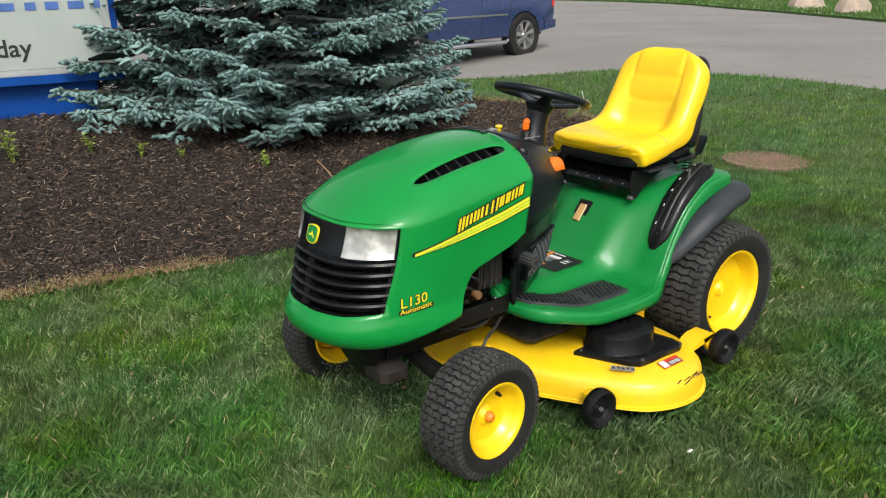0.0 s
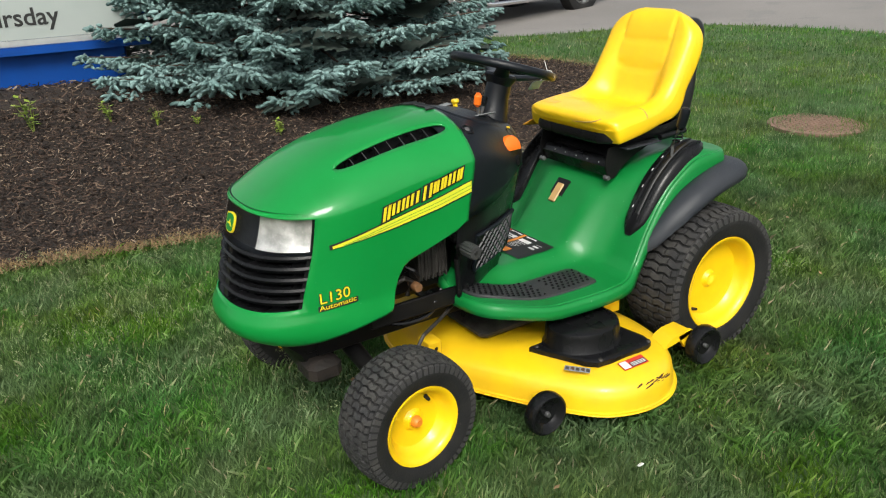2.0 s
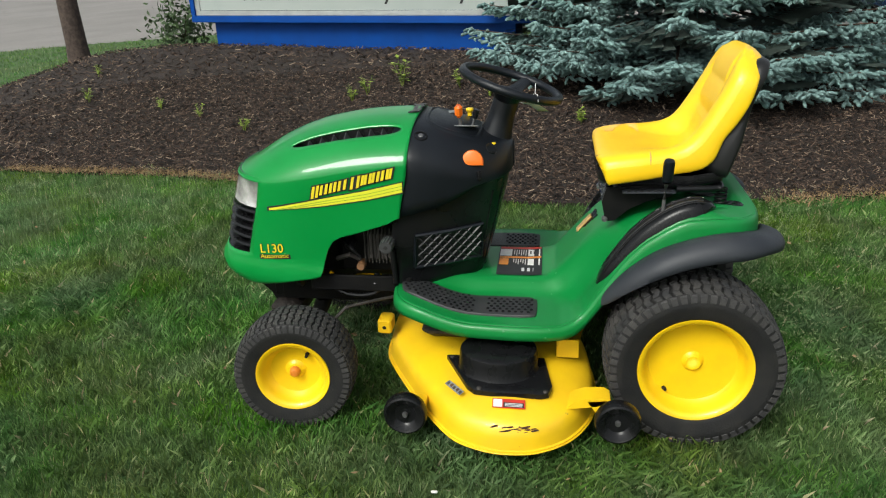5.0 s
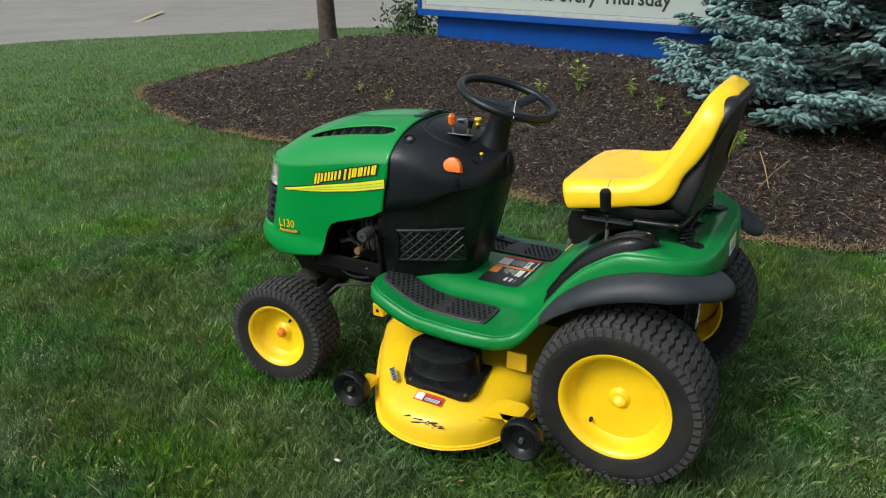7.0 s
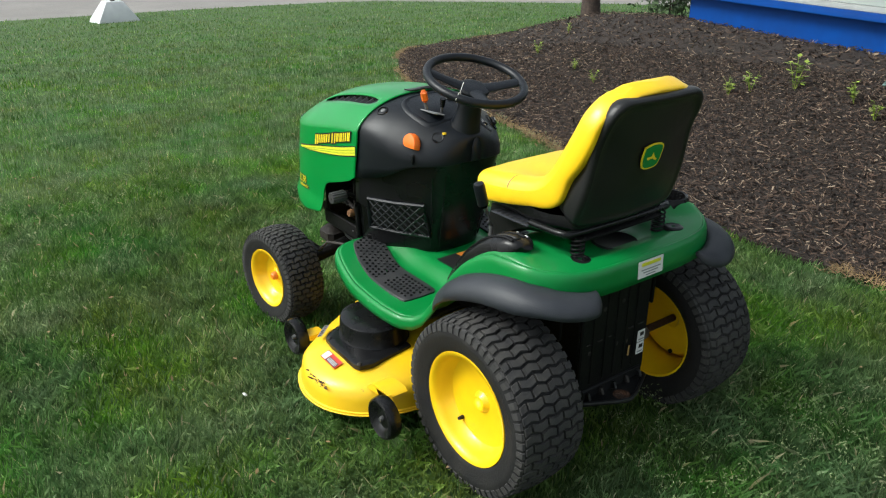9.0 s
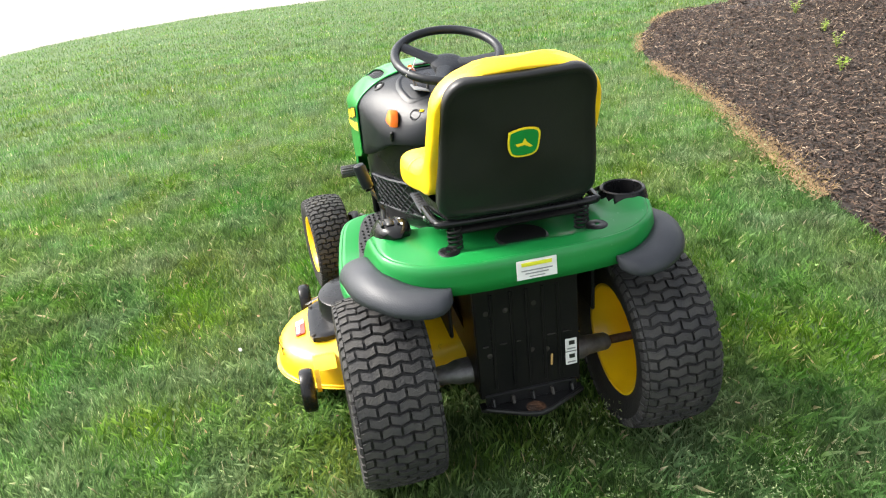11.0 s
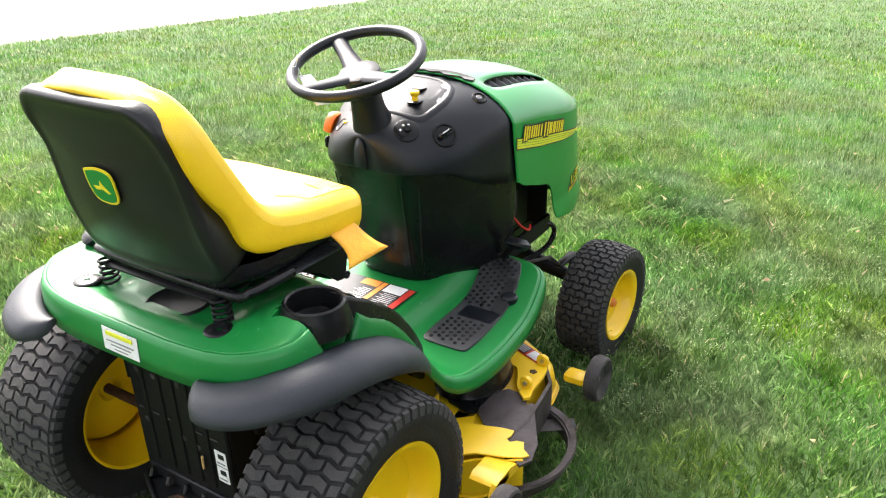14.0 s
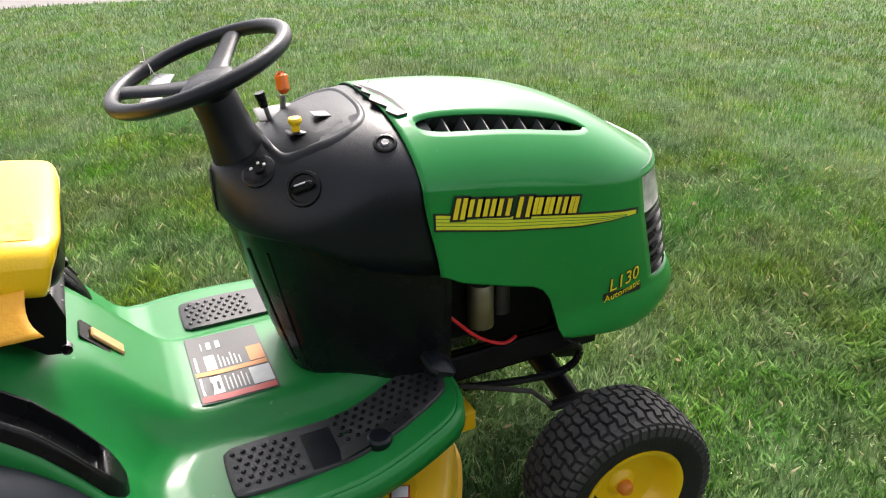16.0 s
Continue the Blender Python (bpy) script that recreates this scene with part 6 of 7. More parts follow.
    for q in ((0.765, 0.39), (0.66, 0.575), (0.455, 0.578)) if s > 0 else ():
        part("cover_screw", Shape().lathe([(0, 0.007), (0.006, 0.006), (0.009, 0.0)], (q[0], s * q[1], 0.214), "z", 10), GREASY, cov)
part("mule_plate", Shape().box((0.72, 0.0, 0.235), (0.34, 0.52, 0.05), 0.02), GREASY, deck, "brown dusty deck top under the chassis")
for s in SIDES:
    bk = part("deck_bracket", Shape().box((1.035, s * 0.165, 0.215), (0.05, 0.075, 0.055), 0.006), YELLOW_DECK, deck)
    part("bracket_hole", Shape().lathe([(0, 0.002), (0.007, 0.002)], (1.035, s * 0.203, 0.215), "y", 12), INK, bk)
    part("hanger", Shape().box((0.385, s * 0.335, 0.235), (0.075, 0.008, 0.07), 0.003), YELLOW_DECK, deck, "yellow deck hanger bracket")


def gauge_wheel(x, y, z, s, arm):
    prof = [(0.012, 0.004), (0.034, 0.006), (0.042, 0.014), (0.054, 0.018), (0.060, 0.022), (0.066, 0.019), (0.0695, 0.010), (0.070, 0.0), (0.0695, -0.010), (0.066, -0.019), (0.060, -0.022), (0.030, -0.018), (0.0, -0.018)]
    w = part("gauge_wheel", Shape().lathe([(0.0, 0.004), *prof], (x, y, z), "y", 36), BLACK if s > 0 else SCRAPED, deck, "small black plastic deck gauge wheel" if s > 0 else "small scraped grey deck gauge wheel")
    if s < 0:
        w.matrix_basis = Matrix.Translation((0, 2 * y, 0)) @ Matrix.Diagonal((1, -1, 1, 1))
    part("axle_bolt", Shape().lathe([(0, 0.012), (0.007, 0.012), (0.009, 0.004), (0.009, 0.0)], (x, y + s * 0.006, z), "y", 10), ALLOY, w)
    part("gauge_arm", arm, YELLOW_DECK, deck, "yellow gauge wheel bracket")


for s in SIDES:
    gauge_wheel(0.893, s * 0.590, 0.120, s, Shape().box((0.858, s * 0.540, 0.128), (0.050, 0.070, 0.030), 0.006))
    gauge_wheel(0.237, s * 0.622, 0.150, s, Shape().loft([[(x, s * y, z) for x, z in ((0.392, 0.166), (0.365, 0.192), (0.335, 0.204), (0.275, 0.207), (0.258, 0.196), (0.300, 0.180))] for y in (0.522, 0.526, 0.590, 0.594)])
                .loft([[(x, s * y, z) for x, z in ((0.328, 0.196), (0.262, 0.203), (0.246, 0.178), (0.232, 0.150), (0.236, 0.136), (0.290, 0.142))] for y in (0.580, 0.594)]))
# labels and scuffs on the deck
at_deck = lambda a, b, h: Vector((0.565, 0.622, 0.1925)) + Vector((-1, 0.03, 0)) * a + Vector((0.03, -0.95, 0.27)).normalized() * b + Vector((0, 0.27, 0.95)).normalized() * h
lab = part("deck_label", Shape().plate([(-0.05, -0.018), (0.05, -0.018), (0.05, 0.018), (-0.05, 0.018)], 0.002, 0.001, at_deck), REDINK, deck, "red and white blade warning label")
part("label_picture", Shape().plate([(-0.047, -0.015), (-0.02, -0.015), (-0.02, 0.015), (-0.047, 0.015)], 0.003, 0.0006, at_deck), PAPER, lab)
part("label_text", Shape().plate([(-0.016, -0.015), (0.046, -0.015), (0.046, 0.004), (-0.016, 0.004)], 0.003, 0.0006, at_deck), INK, lab)
for k in range(3):
    part("text_bar", Shape().plate([(-0.012, -0.012 + k * 0.0052), (0.042, -0.012 + k * 0.0052), (0.042, -0.0095 + k * 0.0052), (-0.012, -0.0095 + k * 0.0052)], 0.0036, 0.0005, at_deck), WHITEINK, lab)
at_edge = lambda a, b, h: Vector((0.735, 0.560, 0.1975)) + Vector((-0.66, 0.75, -0.03)).normalized() * a + Vector((-0.68, -0.60, 0.30)).normalized() * b + Vector((0.25, 0.28, 0.92)).normalized() * h
lab = part("size_label", Shape().plate([(-0.045, -0.010), (0.035, -0.010), (0.035, 0.010), (-0.045, 0.010)], 0.004, 0.0008, at_edge), GREYINK, deck, "worn grey deck lettering")
for k in range(5):
    part("text_bar", Shape().plate([(-0.042 + k * 0.016, -0.006 + 0.003 * (k % 2)), (-0.030 + k * 0.016, -0.007), (-0.031 + k * 0.016, 0.004 + 0.003 * (k % 2)), (-0.041 + k * 0.016, 0.006)], 0.005, 0.0006, at_edge), RUST if k % 2 else SCRAPED, lab)
scuff_rng = random.Random(4)
for k in range(26):
    a = scuff_rng.gauss(0, 0.030)
    zc = 0.150 + scuff_rng.gauss(0, 0.007) + 0.18 * (a if a > 0 else 0)
    w, h = scuff_rng.uniform(0.008, 0.036), scuff_rng.uniform(0.002, 0.008)
    out = curve(zc, (0.10, 0.012), (0.12, 0.014), (0.15, 0.020), (0.172, 0.034))
    x = 0.545 - a
    y = 0.7185 - out + 0.0040 - abs(x - 0.575) * 0.12
    part("paint_scuff", Shape().plate([(-w / 2, -h / 2 * 0.3), (-w / 5, -h / 2), (w / 2, -h / 3), (w / 2 * 0.8, h / 3), (0, h / 2)], 0, 0.0012,
         lambda p, q, r: (x - p, y + r - abs(p) * 0.03, zc + q + p * 0.25)), RUST, deck)

# discharge side of the deck
ch = part("discharge_plate", Shape().loft([[(x, y, z) for x, y in ((0.70, -0.30), (0.86, -0.30), (0.850, -0.345), (0.765, -0.470), (0.738, -0.497), (0.70, -0.505), (0.625, -0.508), (0.590, -0.516), (0.578, -0.502), (0.600, -0.478), (0.625, -0.458), (0.668, -0.440), (0.698, -0.421), (0.710, -0.39), (0.704, -0.36))] for z in (0.207, 0.2155)]), YELLOW_DECK, deck, "yellow chute plate with exposed bolts")
turn = Matrix.Rotation(radians(22), 3, "Z")
part("warning_label", Shape().box((0.791, -0.395, 0.2165), (0.042, 0.158, 0.002), 0.0006, turn.inverted()), REDINK, ch, "red bordered warning label")
for q, ln, mt in ((0.060, 0.030, PAPER), (0.010, 0.062, INK), (-0.050, 0.040, PAPER)):
    part("label_field", Shape().box(Vector((0.791, -0.395, 0.2178)) + turn.inverted() @ Vector((0, q, 0)), (0.034, ln, 0.002), 0.0004, turn.inverted()), mt, ch)
for k in range(4):
    part("text_bar", Shape().box(Vector((0.791, -0.395, 0.2188)) + turn.inverted() @ Vector((-0.012 + 0.008 * k, 0.010, 0)), (0.003, 0.054, 0.0012), 0.0003, turn.inverted()), WHITEINK, ch)
for x, y in ((0.746, -0.478), (0.628, -0.485)):
    lug = part("hinge_lug", Shape().lathe([(0.007, 0.006), (0.017, 0.006), (0.019, 0.0), (0.017, -0.006), (0.007, -0.006)], (x, y, 0.230), "x", 20, closed=True).box((x, y, 0.218), (0.010, 0.026, 0.012), 0.002), YELLOW_DECK, ch)
    part("hinge_bolt", Shape().tube([(x - 0.011, y, 0.230), (x + 0.011, y, 0.230)], 0.0068, 8), ZINC, lug)
part("rust_spot", Shape().plate([(-0.010, -0.008), (0.004, -0.012), (0.011, 0.0), (0.003, 0.011), (-0.008, 0.006)], 0, 0.0012, lambda a, b, h: (0.700 + a, -0.470 + b, 0.2158 + h)), RUST, ch)
arc = [(0.515 + 0.178 * math.cos(a), -0.495 + 0.155 * math.sin(a)) for a in np.linspace(radians(-150), radians(-4), 26)]
part("chute_ring", Shape().grid([[(x + (x - 0.515) * k, y + (y + 0.495) * k, z) for x, y in arc] for k, z in ((0, 0.070), (0.0, 0.116), (0.10, 0.119), (0.12, 0.113), (0.09, 0.112), (-0.03, 0.110), (-0.03, 0.070))], close_v=True), WORN, deck,
     "bare scraped steel rim of the discharge opening")
part("baffle", Shape().loft([[(0.80, -0.46, z), (0.70, -0.53, z), (0.52, -0.55, z), (0.42, -0.54, z), (0.42, -0.53, z), (0.52, -0.54, z), (0.70, -0.52, z), (0.795, -0.455, z)] for z in (0.10, 0.20)]), WORN, deck, "scraped grey steel baffle")
def sloped(x, y):
    return 0.213 - 0.12 * max(-y - 0.42, 0)


stained = [(0.600, -0.445), (0.607, -0.490), (0.575, -0.515), (0.590, -0.528), (0.540, -0.556), (0.455, -0.605), (0.395, -0.618), (0.362, -0.602), (0.385, -0.545), (0.420, -0.480), (0.470, -0.425), (0.540, -0.405)]
part("stained_plate", Shape().loft([[(x, y, sloped(x, y) + h) for x, y in stained] for h in (-0.006, 0.001)]), WORN, deck, "bare grass stained steel plate beside the chute")
ragged = [(0.300, -0.405), (0.388, -0.405), (0.410, -0.432), (0.428, -0.470), (0.446, -0.505), (0.457, -0.538), (0.437, -0.541), (0.420, -0.536), (0.414, -0.549), (0.428, -0.560), (0.434, -0.577), (0.412, -0.588), (0.400, -0.609),
          (0.384, -0.597), (0.360, -0.560), (0.330, -0.500), (0.300, -0.470)]
guard = part("torn_guard", Shape().loft([[(x, y, sloped(x, y) + h) for x, y in ragged] for h in (0.003, 0.007)]), YELLOW_DECK, deck, "torn yellow steel guard with a ragged edge")
part("guard_skirt", Shape().loft([[(x, y, z) for x, y in ((0.300, -0.472), (0.330, -0.502), (0.360, -0.562), (0.384, -0.599), (0.380, -0.603), (0.355, -0.566), (0.325, -0.506), (0.298, -0.478))] for z in (0.095, 0.195)]), YELLOW_DECK, guard)
part("blade", Shape().box((0.56, -0.42, 0.095), (0.05, 0.46, 0.006), 0.002, Matrix.Rotation(radians(35), 3, "Z")), GREASY, deck)


# ---- wheels ----
def tread(R, hw, width, block, count, depth, crown):
    """Rows of blocks round the tyre: zigzag grooves between the rows, each row set half a block aside from the next."""
    s = Shape()
    pitch = 2 * math.pi / count
    for i in range(count):
        cuts = [-width / 2]
        y = (-math.ceil(width / block) + 0.5 * (i % 2)) * block
        while y < width / 2:
            if y > -width / 2 + 0.004 and y < width / 2 - 0.004:
                cuts.append(y)
            y += block
        cuts.append(width / 2)
        for y0, y1 in zip(cuts, cuts[1:]):
            ys = [y0 + 0.0038]
            k = math.ceil(2 * y0 / block + 1e-6) * block / 2
            while k < y1 - 0.004:
                if k > y0 + 0.004:
                    ys.append(k)
                k += block / 2
            ys.append(y1 - 0.0038)
            top, low = [], []
            for e in (-1, 1):
                for y in ys:
                    zig = abs((y / block) % 1 - 0.5) * 4 - 1
                    r = R - crown * (y / hw) ** 2
                    a = (i + 0.5) * pitch + e * pitch * 0.335 + zig * pitch * 0.14
                    top.append((r * math.cos(a), y, r * math.sin(a)))
                    a += e * pitch * 0.04
                    low.append(((r - depth) * math.cos(a), y, (r - depth) * math.sin(a)))
            n = len(ys)
            f = [(j, j + 1, n + j + 1, n + j) for j in range(n - 1)]
            m = 2 * n
            f += [(j, m + j, m + j + 1, j + 1) for j in range(n - 1)] + [(n + j, n + j + 1, m + n + j + 1, m + n + j) for j in range(n - 1)]
            f += [(0, n, m + n, m), (n - 1, m + n - 1, m + 2 * n - 1, 2 * n - 1)]
            s.add(top + low, f)
    return s


def wheel(name, R, hw, rim, rows_n, count, lug_w, disc, boss, cap, label, size):
    """A wheel about the y axis, outer face towards +y: tyre, tread lugs, dished steel rim, cap and valve."""
    e = new(name)
    tagged(e, label)
    prof = [(rim - 0.004, -hw * 0.80), (rim + 0.008, -hw * 0.90), (rim + (R - rim) * 0.45, -hw), (R - 0.022, -hw * 0.965), (R - 0.012, -hw * 0.88), (R - 0.010, -hw * 0.5), (R - 0.0095, 0), (R - 0.010, hw * 0.5), (R - 0.012, hw * 0.88),
            (R - 0.022, hw * 0.965), (rim + (R - rim) * 0.62, hw * 1.0), (rim + (R - rim) * 0.55, hw * 1.012), (rim + (R - rim) * 0.45, hw), (rim + 0.020, hw * 0.93), (rim + 0.012, hw * 0.92), (rim + 0.004, hw * 0.86), (rim - 0.004, hw * 0.80)]
    part("tyre", Shape().lathe(prof, n=72), RUBBER, e, "black rubber turf tyre")
    lugs = tread(R, hw, rows_n, lug_w, count, 0.012, 0.012)
    for i in range(count):
        for q in (-1, 1):
            a0, a1 = (i + 0.5 * (q > 0) + 0.14) * 2 * math.pi / count, (i + 0.5 * (q > 0) + 0.80) * 2 * math.pi / count
            ring = [[(r * math.cos(a), q * y, r * math.sin(a)) for r, y in ((R - 0.013, hw * 0.92), (R - 0.016, hw * 0.985), (R - 0.036, hw * 1.012), (R - 0.040, hw * 0.985), (R - 0.02, hw * 0.90))] for a in (a0, a1)]
            lugs.loft(ring)
    part("tread", lugs, TREAD, e, "worn grey chevron tread blocks", smooth=False)
    out = hw * 0.86
    body_p = [(rim + 0.006, out - 0.004), (rim + 0.004, out + 0.004), (rim - 0.004, out + 0.002), (rim - 0.012, out - 0.008), (rim - 0.016, out - 0.02), (rim - 0.022, disc + 0.020), (rim - 0.034, disc + 0.006), (rim * 0.45, disc),
              (0.034, disc), (0.030, disc + 0.004), (0.026, boss - 0.006), (0.022, boss), (0.0, boss)]
    rimob = part("rim", Shape().lathe(body_p, n=72), YELLOW, e, "yellow dished steel rim", solid=0.003)
    part("barrel", Shape().lathe([(rim - 0.022, disc + 0.018), (rim - 0.026, disc - 0.02), (rim - 0.024, -hw * 0.4), (rim - 0.012, -hw * 0.66), (rim - 0.006, -hw * 0.80), (rim + 0.005, -hw * 0.84)], n=72), YELLOW, e, solid=0.003)
    if cap:
        part("hub_cap", Shape().lathe([(0.0, boss + 0.022), (0.010, boss + 0.021), (0.016, boss + 0.015), (0.018, boss + 0.004), (0.018, boss - 0.01)], n=20), AMBER, e, "orange brown plastic hub cap")
    va = radians(size)
    vr = rim - 0.040
    part("valve", Shape().tube([(vr * math.cos(va), disc - 0.004, vr * math.sin(va)), (vr * math.cos(va) * 0.94, disc + 0.026, vr * math.sin(va) * 0.94)], [0.008, 0.005], 8), RUBBER, e)
    return e


rear = wheel("rear_wheel", 0.276, 0.116, 0.170, 0.216, 56, 0.054, 0.038, 0.052, False, "rear wheel with chevron turf tyre and yellow rim", -50)
rear.parent = tractor
rear.matrix_basis = Matrix.Translation((0, 0.393, 0.262))
r2 = copy_thing(rear, Matrix.Translation((0, -0.393, 0.262)) @ Matrix.Rotation(math.pi, 4, "Z") @ Matrix.Rotation(0.6, 4, "Y"))
fr = wheel("front_wheel", 0.203, 0.080, 0.117, 0.148, 56, 0.036, 0.018, 0.030, True, "front wheel with turf tyre and yellow rim", 52)
fr.parent = tractor
fr.matrix_basis = Matrix.Translation((1.285, 0.452, 0.190)) @ Matrix.Rotation(radians(STEER), 4, "Z") @ Matrix.Rotation(radians(-75), 4, "Y")
copy_thing(fr, Matrix.Translation((1.280, -0.445, 0.158)) @ Matrix.Rotation(math.pi - radians(3), 4, "Z") @ Matrix.Rotation(1.0, 4, "Y"))

# ---- rear plate, drawbar and axle ----
plate = part("rear_plate", Shape().box((-0.104, 0, 0.425), (0.014, 0.296, 0.40), 0.004), STEEL, tractor, "black ribbed steel rear plate")
for s in SIDES:
    part("plate_cheek", Shape().box((-0.030, s * 0.143, 0.425), (0.136, 0.010, 0.39), 0.003), STEEL, plate)
for y in (-0.088, -0.045, 0.0, 0.045, 0.100):
    part("plate_rib", Shape().box((-0.1125, y, 0.405), (0.005, 0.010, 0.30), 0.002), STEEL, plate)
for y, w in ((-0.112, 0.026), (-0.066, 0.024), (0.028, 0.012), (0.072, 0.022), (0.122, 0.016)):
    part("plate_slot", Shape().box((-0.1135, y, 0.398), (0.004, w, 0.0035), 0.001), GREASY, plate)
for y, z in ((0.112, 0.366), (-0.008, 0.360), (-0.052, 0.352), (0.06, 0.50), (-0.02, 0.505), (0.115, 0.50)):
    part("plate_hole", Shape().lathe([(0, -0.1125), (0.006, -0.1125), (0.008, -0.112)], (0, y, z), "x", 12), GREASY, plate)
part("wood_sliver", Shape().box((-0.116, -0.063, 0.318), (0.004, 0.006, 0.036), 0.001, Matrix.Rotation(0.06, 3, "X")), TAG, plate)
for z in (0.350, 0.306):
    lb2 = part("hitch_label", Shape().box((-0.1125, -0.122, z), (0.002, 0.034, 0.041), 0.0006), PAPER, plate, "small white hitch label")
    part("label_picture", Shape().box((-0.1138, -0.124, z + 0.007), (0.0016, 0.017, 0.013), 0.0004), INK, lb2)
    part("text_bar", Shape().box((-0.1138, -0.122, z - 0.012), (0.0016, 0.024, 0.004), 0.0004), GREYINK, lb2)
bar = part("drawbar", Shape().loft([[(x, y, z) for x, y in ((-0.095, 0.150), (-0.125, 0.152), (-0.140, 0.120), (-0.185, 0.035), (-0.194, 0.015), (-0.194, -0.015), (-0.185, -0.035), (-0.140, -0.120), (-0.125, -0.152), (-0.095, -0.150))]
                                    for z in (0.196, 0.205)]), SHELL, tractor, "black pointed drawbar plate with a rusty hole")
part("drawbar_lip", Shape().tube([(-0.130, 0.138, 0.207), (-0.142, 0.118, 0.207), (-0.186, 0.034, 0.207), (-0.195, 0.0, 0.207), (-0.186, -0.034, 0.207), (-0.142, -0.118, 0.207), (-0.130, -0.138, 0.207)], 0.006, 8), SHELL, bar)
for k in range(5):
    part("drawbar_tooth", Shape().box((-0.120, -0.116 + 0.058 * k, 0.217), (0.030, 0.010, 0.026), 0.003, Matrix.Rotation(radians(25), 3, "Y")), GREASY if k % 2 else SHELL, bar)
part("drawbar_root", Shape().box((-0.112, 0, 0.222), (0.012, 0.27, 0.036), 0.003), SHELL, bar)
part("hitch_hole", Shape().lathe([(0.0, 0.2062), (0.009, 0.2062), (0.011, 0.2075), (0.022, 0.2072), (0.028, 0.2054)], (-0.163, 0.004, 0), "z", 20), RUST, bar, "rusty hitch hole")
ax = part("transaxle", Shape().box((0.02, 0.0, 0.27), (0.20, 0.27, 0.12), 0.03), STEEL, tractor, "black transaxle under the fenders")
for s in SIDES:
    part("axle_housing", Shape().loft([[(-0.005 + r * math.cos(a), s * y, 0.265 + r * 0.8 * math.sin(a)) for a in np.linspace(0, 2 * math.pi, 17)[:-1]] for y, r in ((0.14, 0.045), (0.19, 0.042), (0.21, 0.034), (0.27, 0.030), (0.28, 0.022))]), ALLOY, ax,
         "grey cast aluminium axle housing")
    part("axle_shaft", Shape().tube([(0, s * 0.27, 0.262), (0, s * 0.44, 0.262)], 0.013, 12), RUST, ax)
    part("frame_side", Shape().box((0.0, s * 0.205, 0.50), (0.16, 0.01, 0.15), 0.004), STEEL, ax)

# ---- sign on the bed ----
SIGN_A, SIGN_B = Vector((4.28, -5.85, 0.685)), Vector((0.718, -5.022, 0.722))
sd = (SIGN_B - SIGN_A).normalized()
su = Vector((0.03, 0, 1.0))
su = (su - sd * su.dot(sd)).normalized()
sn = sd.cross(su)
SL = (SIGN_B - SIGN_A).length
sign = thing("monument_sign", "white sign panel in a blue frame on a blue plinth", "sign", (2.5, -5.5, 0.4))


def on_sign(a, b, h):
    return SIGN_A + sd * a + su * b + sn * h - Vector((2.5, -5.5, 0.4))


def slab(a0, a1, b0, b1, h0, h1, bev=0.012):
    s = Shape()
    o = [(a0 + bev, b0), (a1 - bev, b0), (a1, b0 + bev), (a1, b1 - bev), (a1 - bev, b1), (a0 + bev, b1), (a0, b1 - bev), (a0, b0 + bev)]
    return s.loft([[on_sign(a, b, h0) for a, b in o], [on_sign(a, b, h1 - bev * 0.5) for a, b in o], [on_sign(a0 + (a - a0) * 0.998, b, h1) for a, b in o]])


part("frame", slab(-0.11, SL + 0.11, 0, 1.62, -0.40, -0.03), BLUE, sign, "bright blue sign frame")
part("bottom_rail", slab(-0.11, SL + 0.11, -0.005, 0.062, -0.38, 0.020), BLUE, sign)
part("side_rail", slab(-0.11, -0.062, 0.064, 1.62, -0.2, 0.018), BLUE, sign)
part("side_rail", slab(SL + 0.062, SL + 0.11, 0.064, 1.62, -0.2, 0.018), BLUE, sign)
part("inner_trim", slab(-0.06, SL + 0.06, 0.064, 0.112, -0.1, -0.002, 0.006), SIGNGREY, sign)
part("inner_trim", slab(-0.06, -0.002, 0.114, 1.6, -0.1, -0.002, 0.006), SIGNGREY, sign)
part("inner_trim", slab(SL + 0.002, SL + 0.06, 0.114, 1.6, -0.1, -0.002, 0.006), SIGNGREY, sign)
part("sign_face", slab(0.0, SL, 0.115, 1.6, -0.1, -0.012, 0.003), SIGNWHITE, sign, "pale grey white sign face")
part("plinth", slab(0.10, SL - 0.12, -0.75, -0.006, -0.36, -0.10), BLUE, sign, "blue painted plinth")
m = Matrix((( sd.x, su.x, sn.x, 0), (sd.y, su.y, sn.y, 0), (sd.z, su.z, sn.z, 0), (0, 0, 0, 1)))
at = 0.50
for word, wide in (("Online", 0.530), ("auctions", 0.700), ("every", 0.442), ("Thursday", 0.732)):
    letters(word, 0.195, Matrix.Translation(on_sign(at, 0.222, -0.010)) @ m, "lettering", INK, sign, width=wide, depth=0.002, bold=0.003, label="black sans serif lettering")
    at += wide + 0.064
run = 0.55
for k in range(19):
    w = 0.10 + 0.05 * ((k * 7) % 3) / 2
    part("name_bar", slab(run, run + w * 0.8, 0.575, 0.635, -0.012, -0.006, 0.003), SIGNBLUE, sign, "plain blue bar of the name")
    run += w + 0.045

# ---- blue spruce ----
SPRUCE = Vector((-0.70, -4.95, 0))
base_z = float(bed_z(np.array([SPRUCE.x]), np.array([SPRUCE.y]))[0])
spruce = thing("blue_spruce", "blue spruce with silvery blue boughs sweeping down to the mulch", "tree", (SPRUCE.x, SPRUCE.y, base_z))
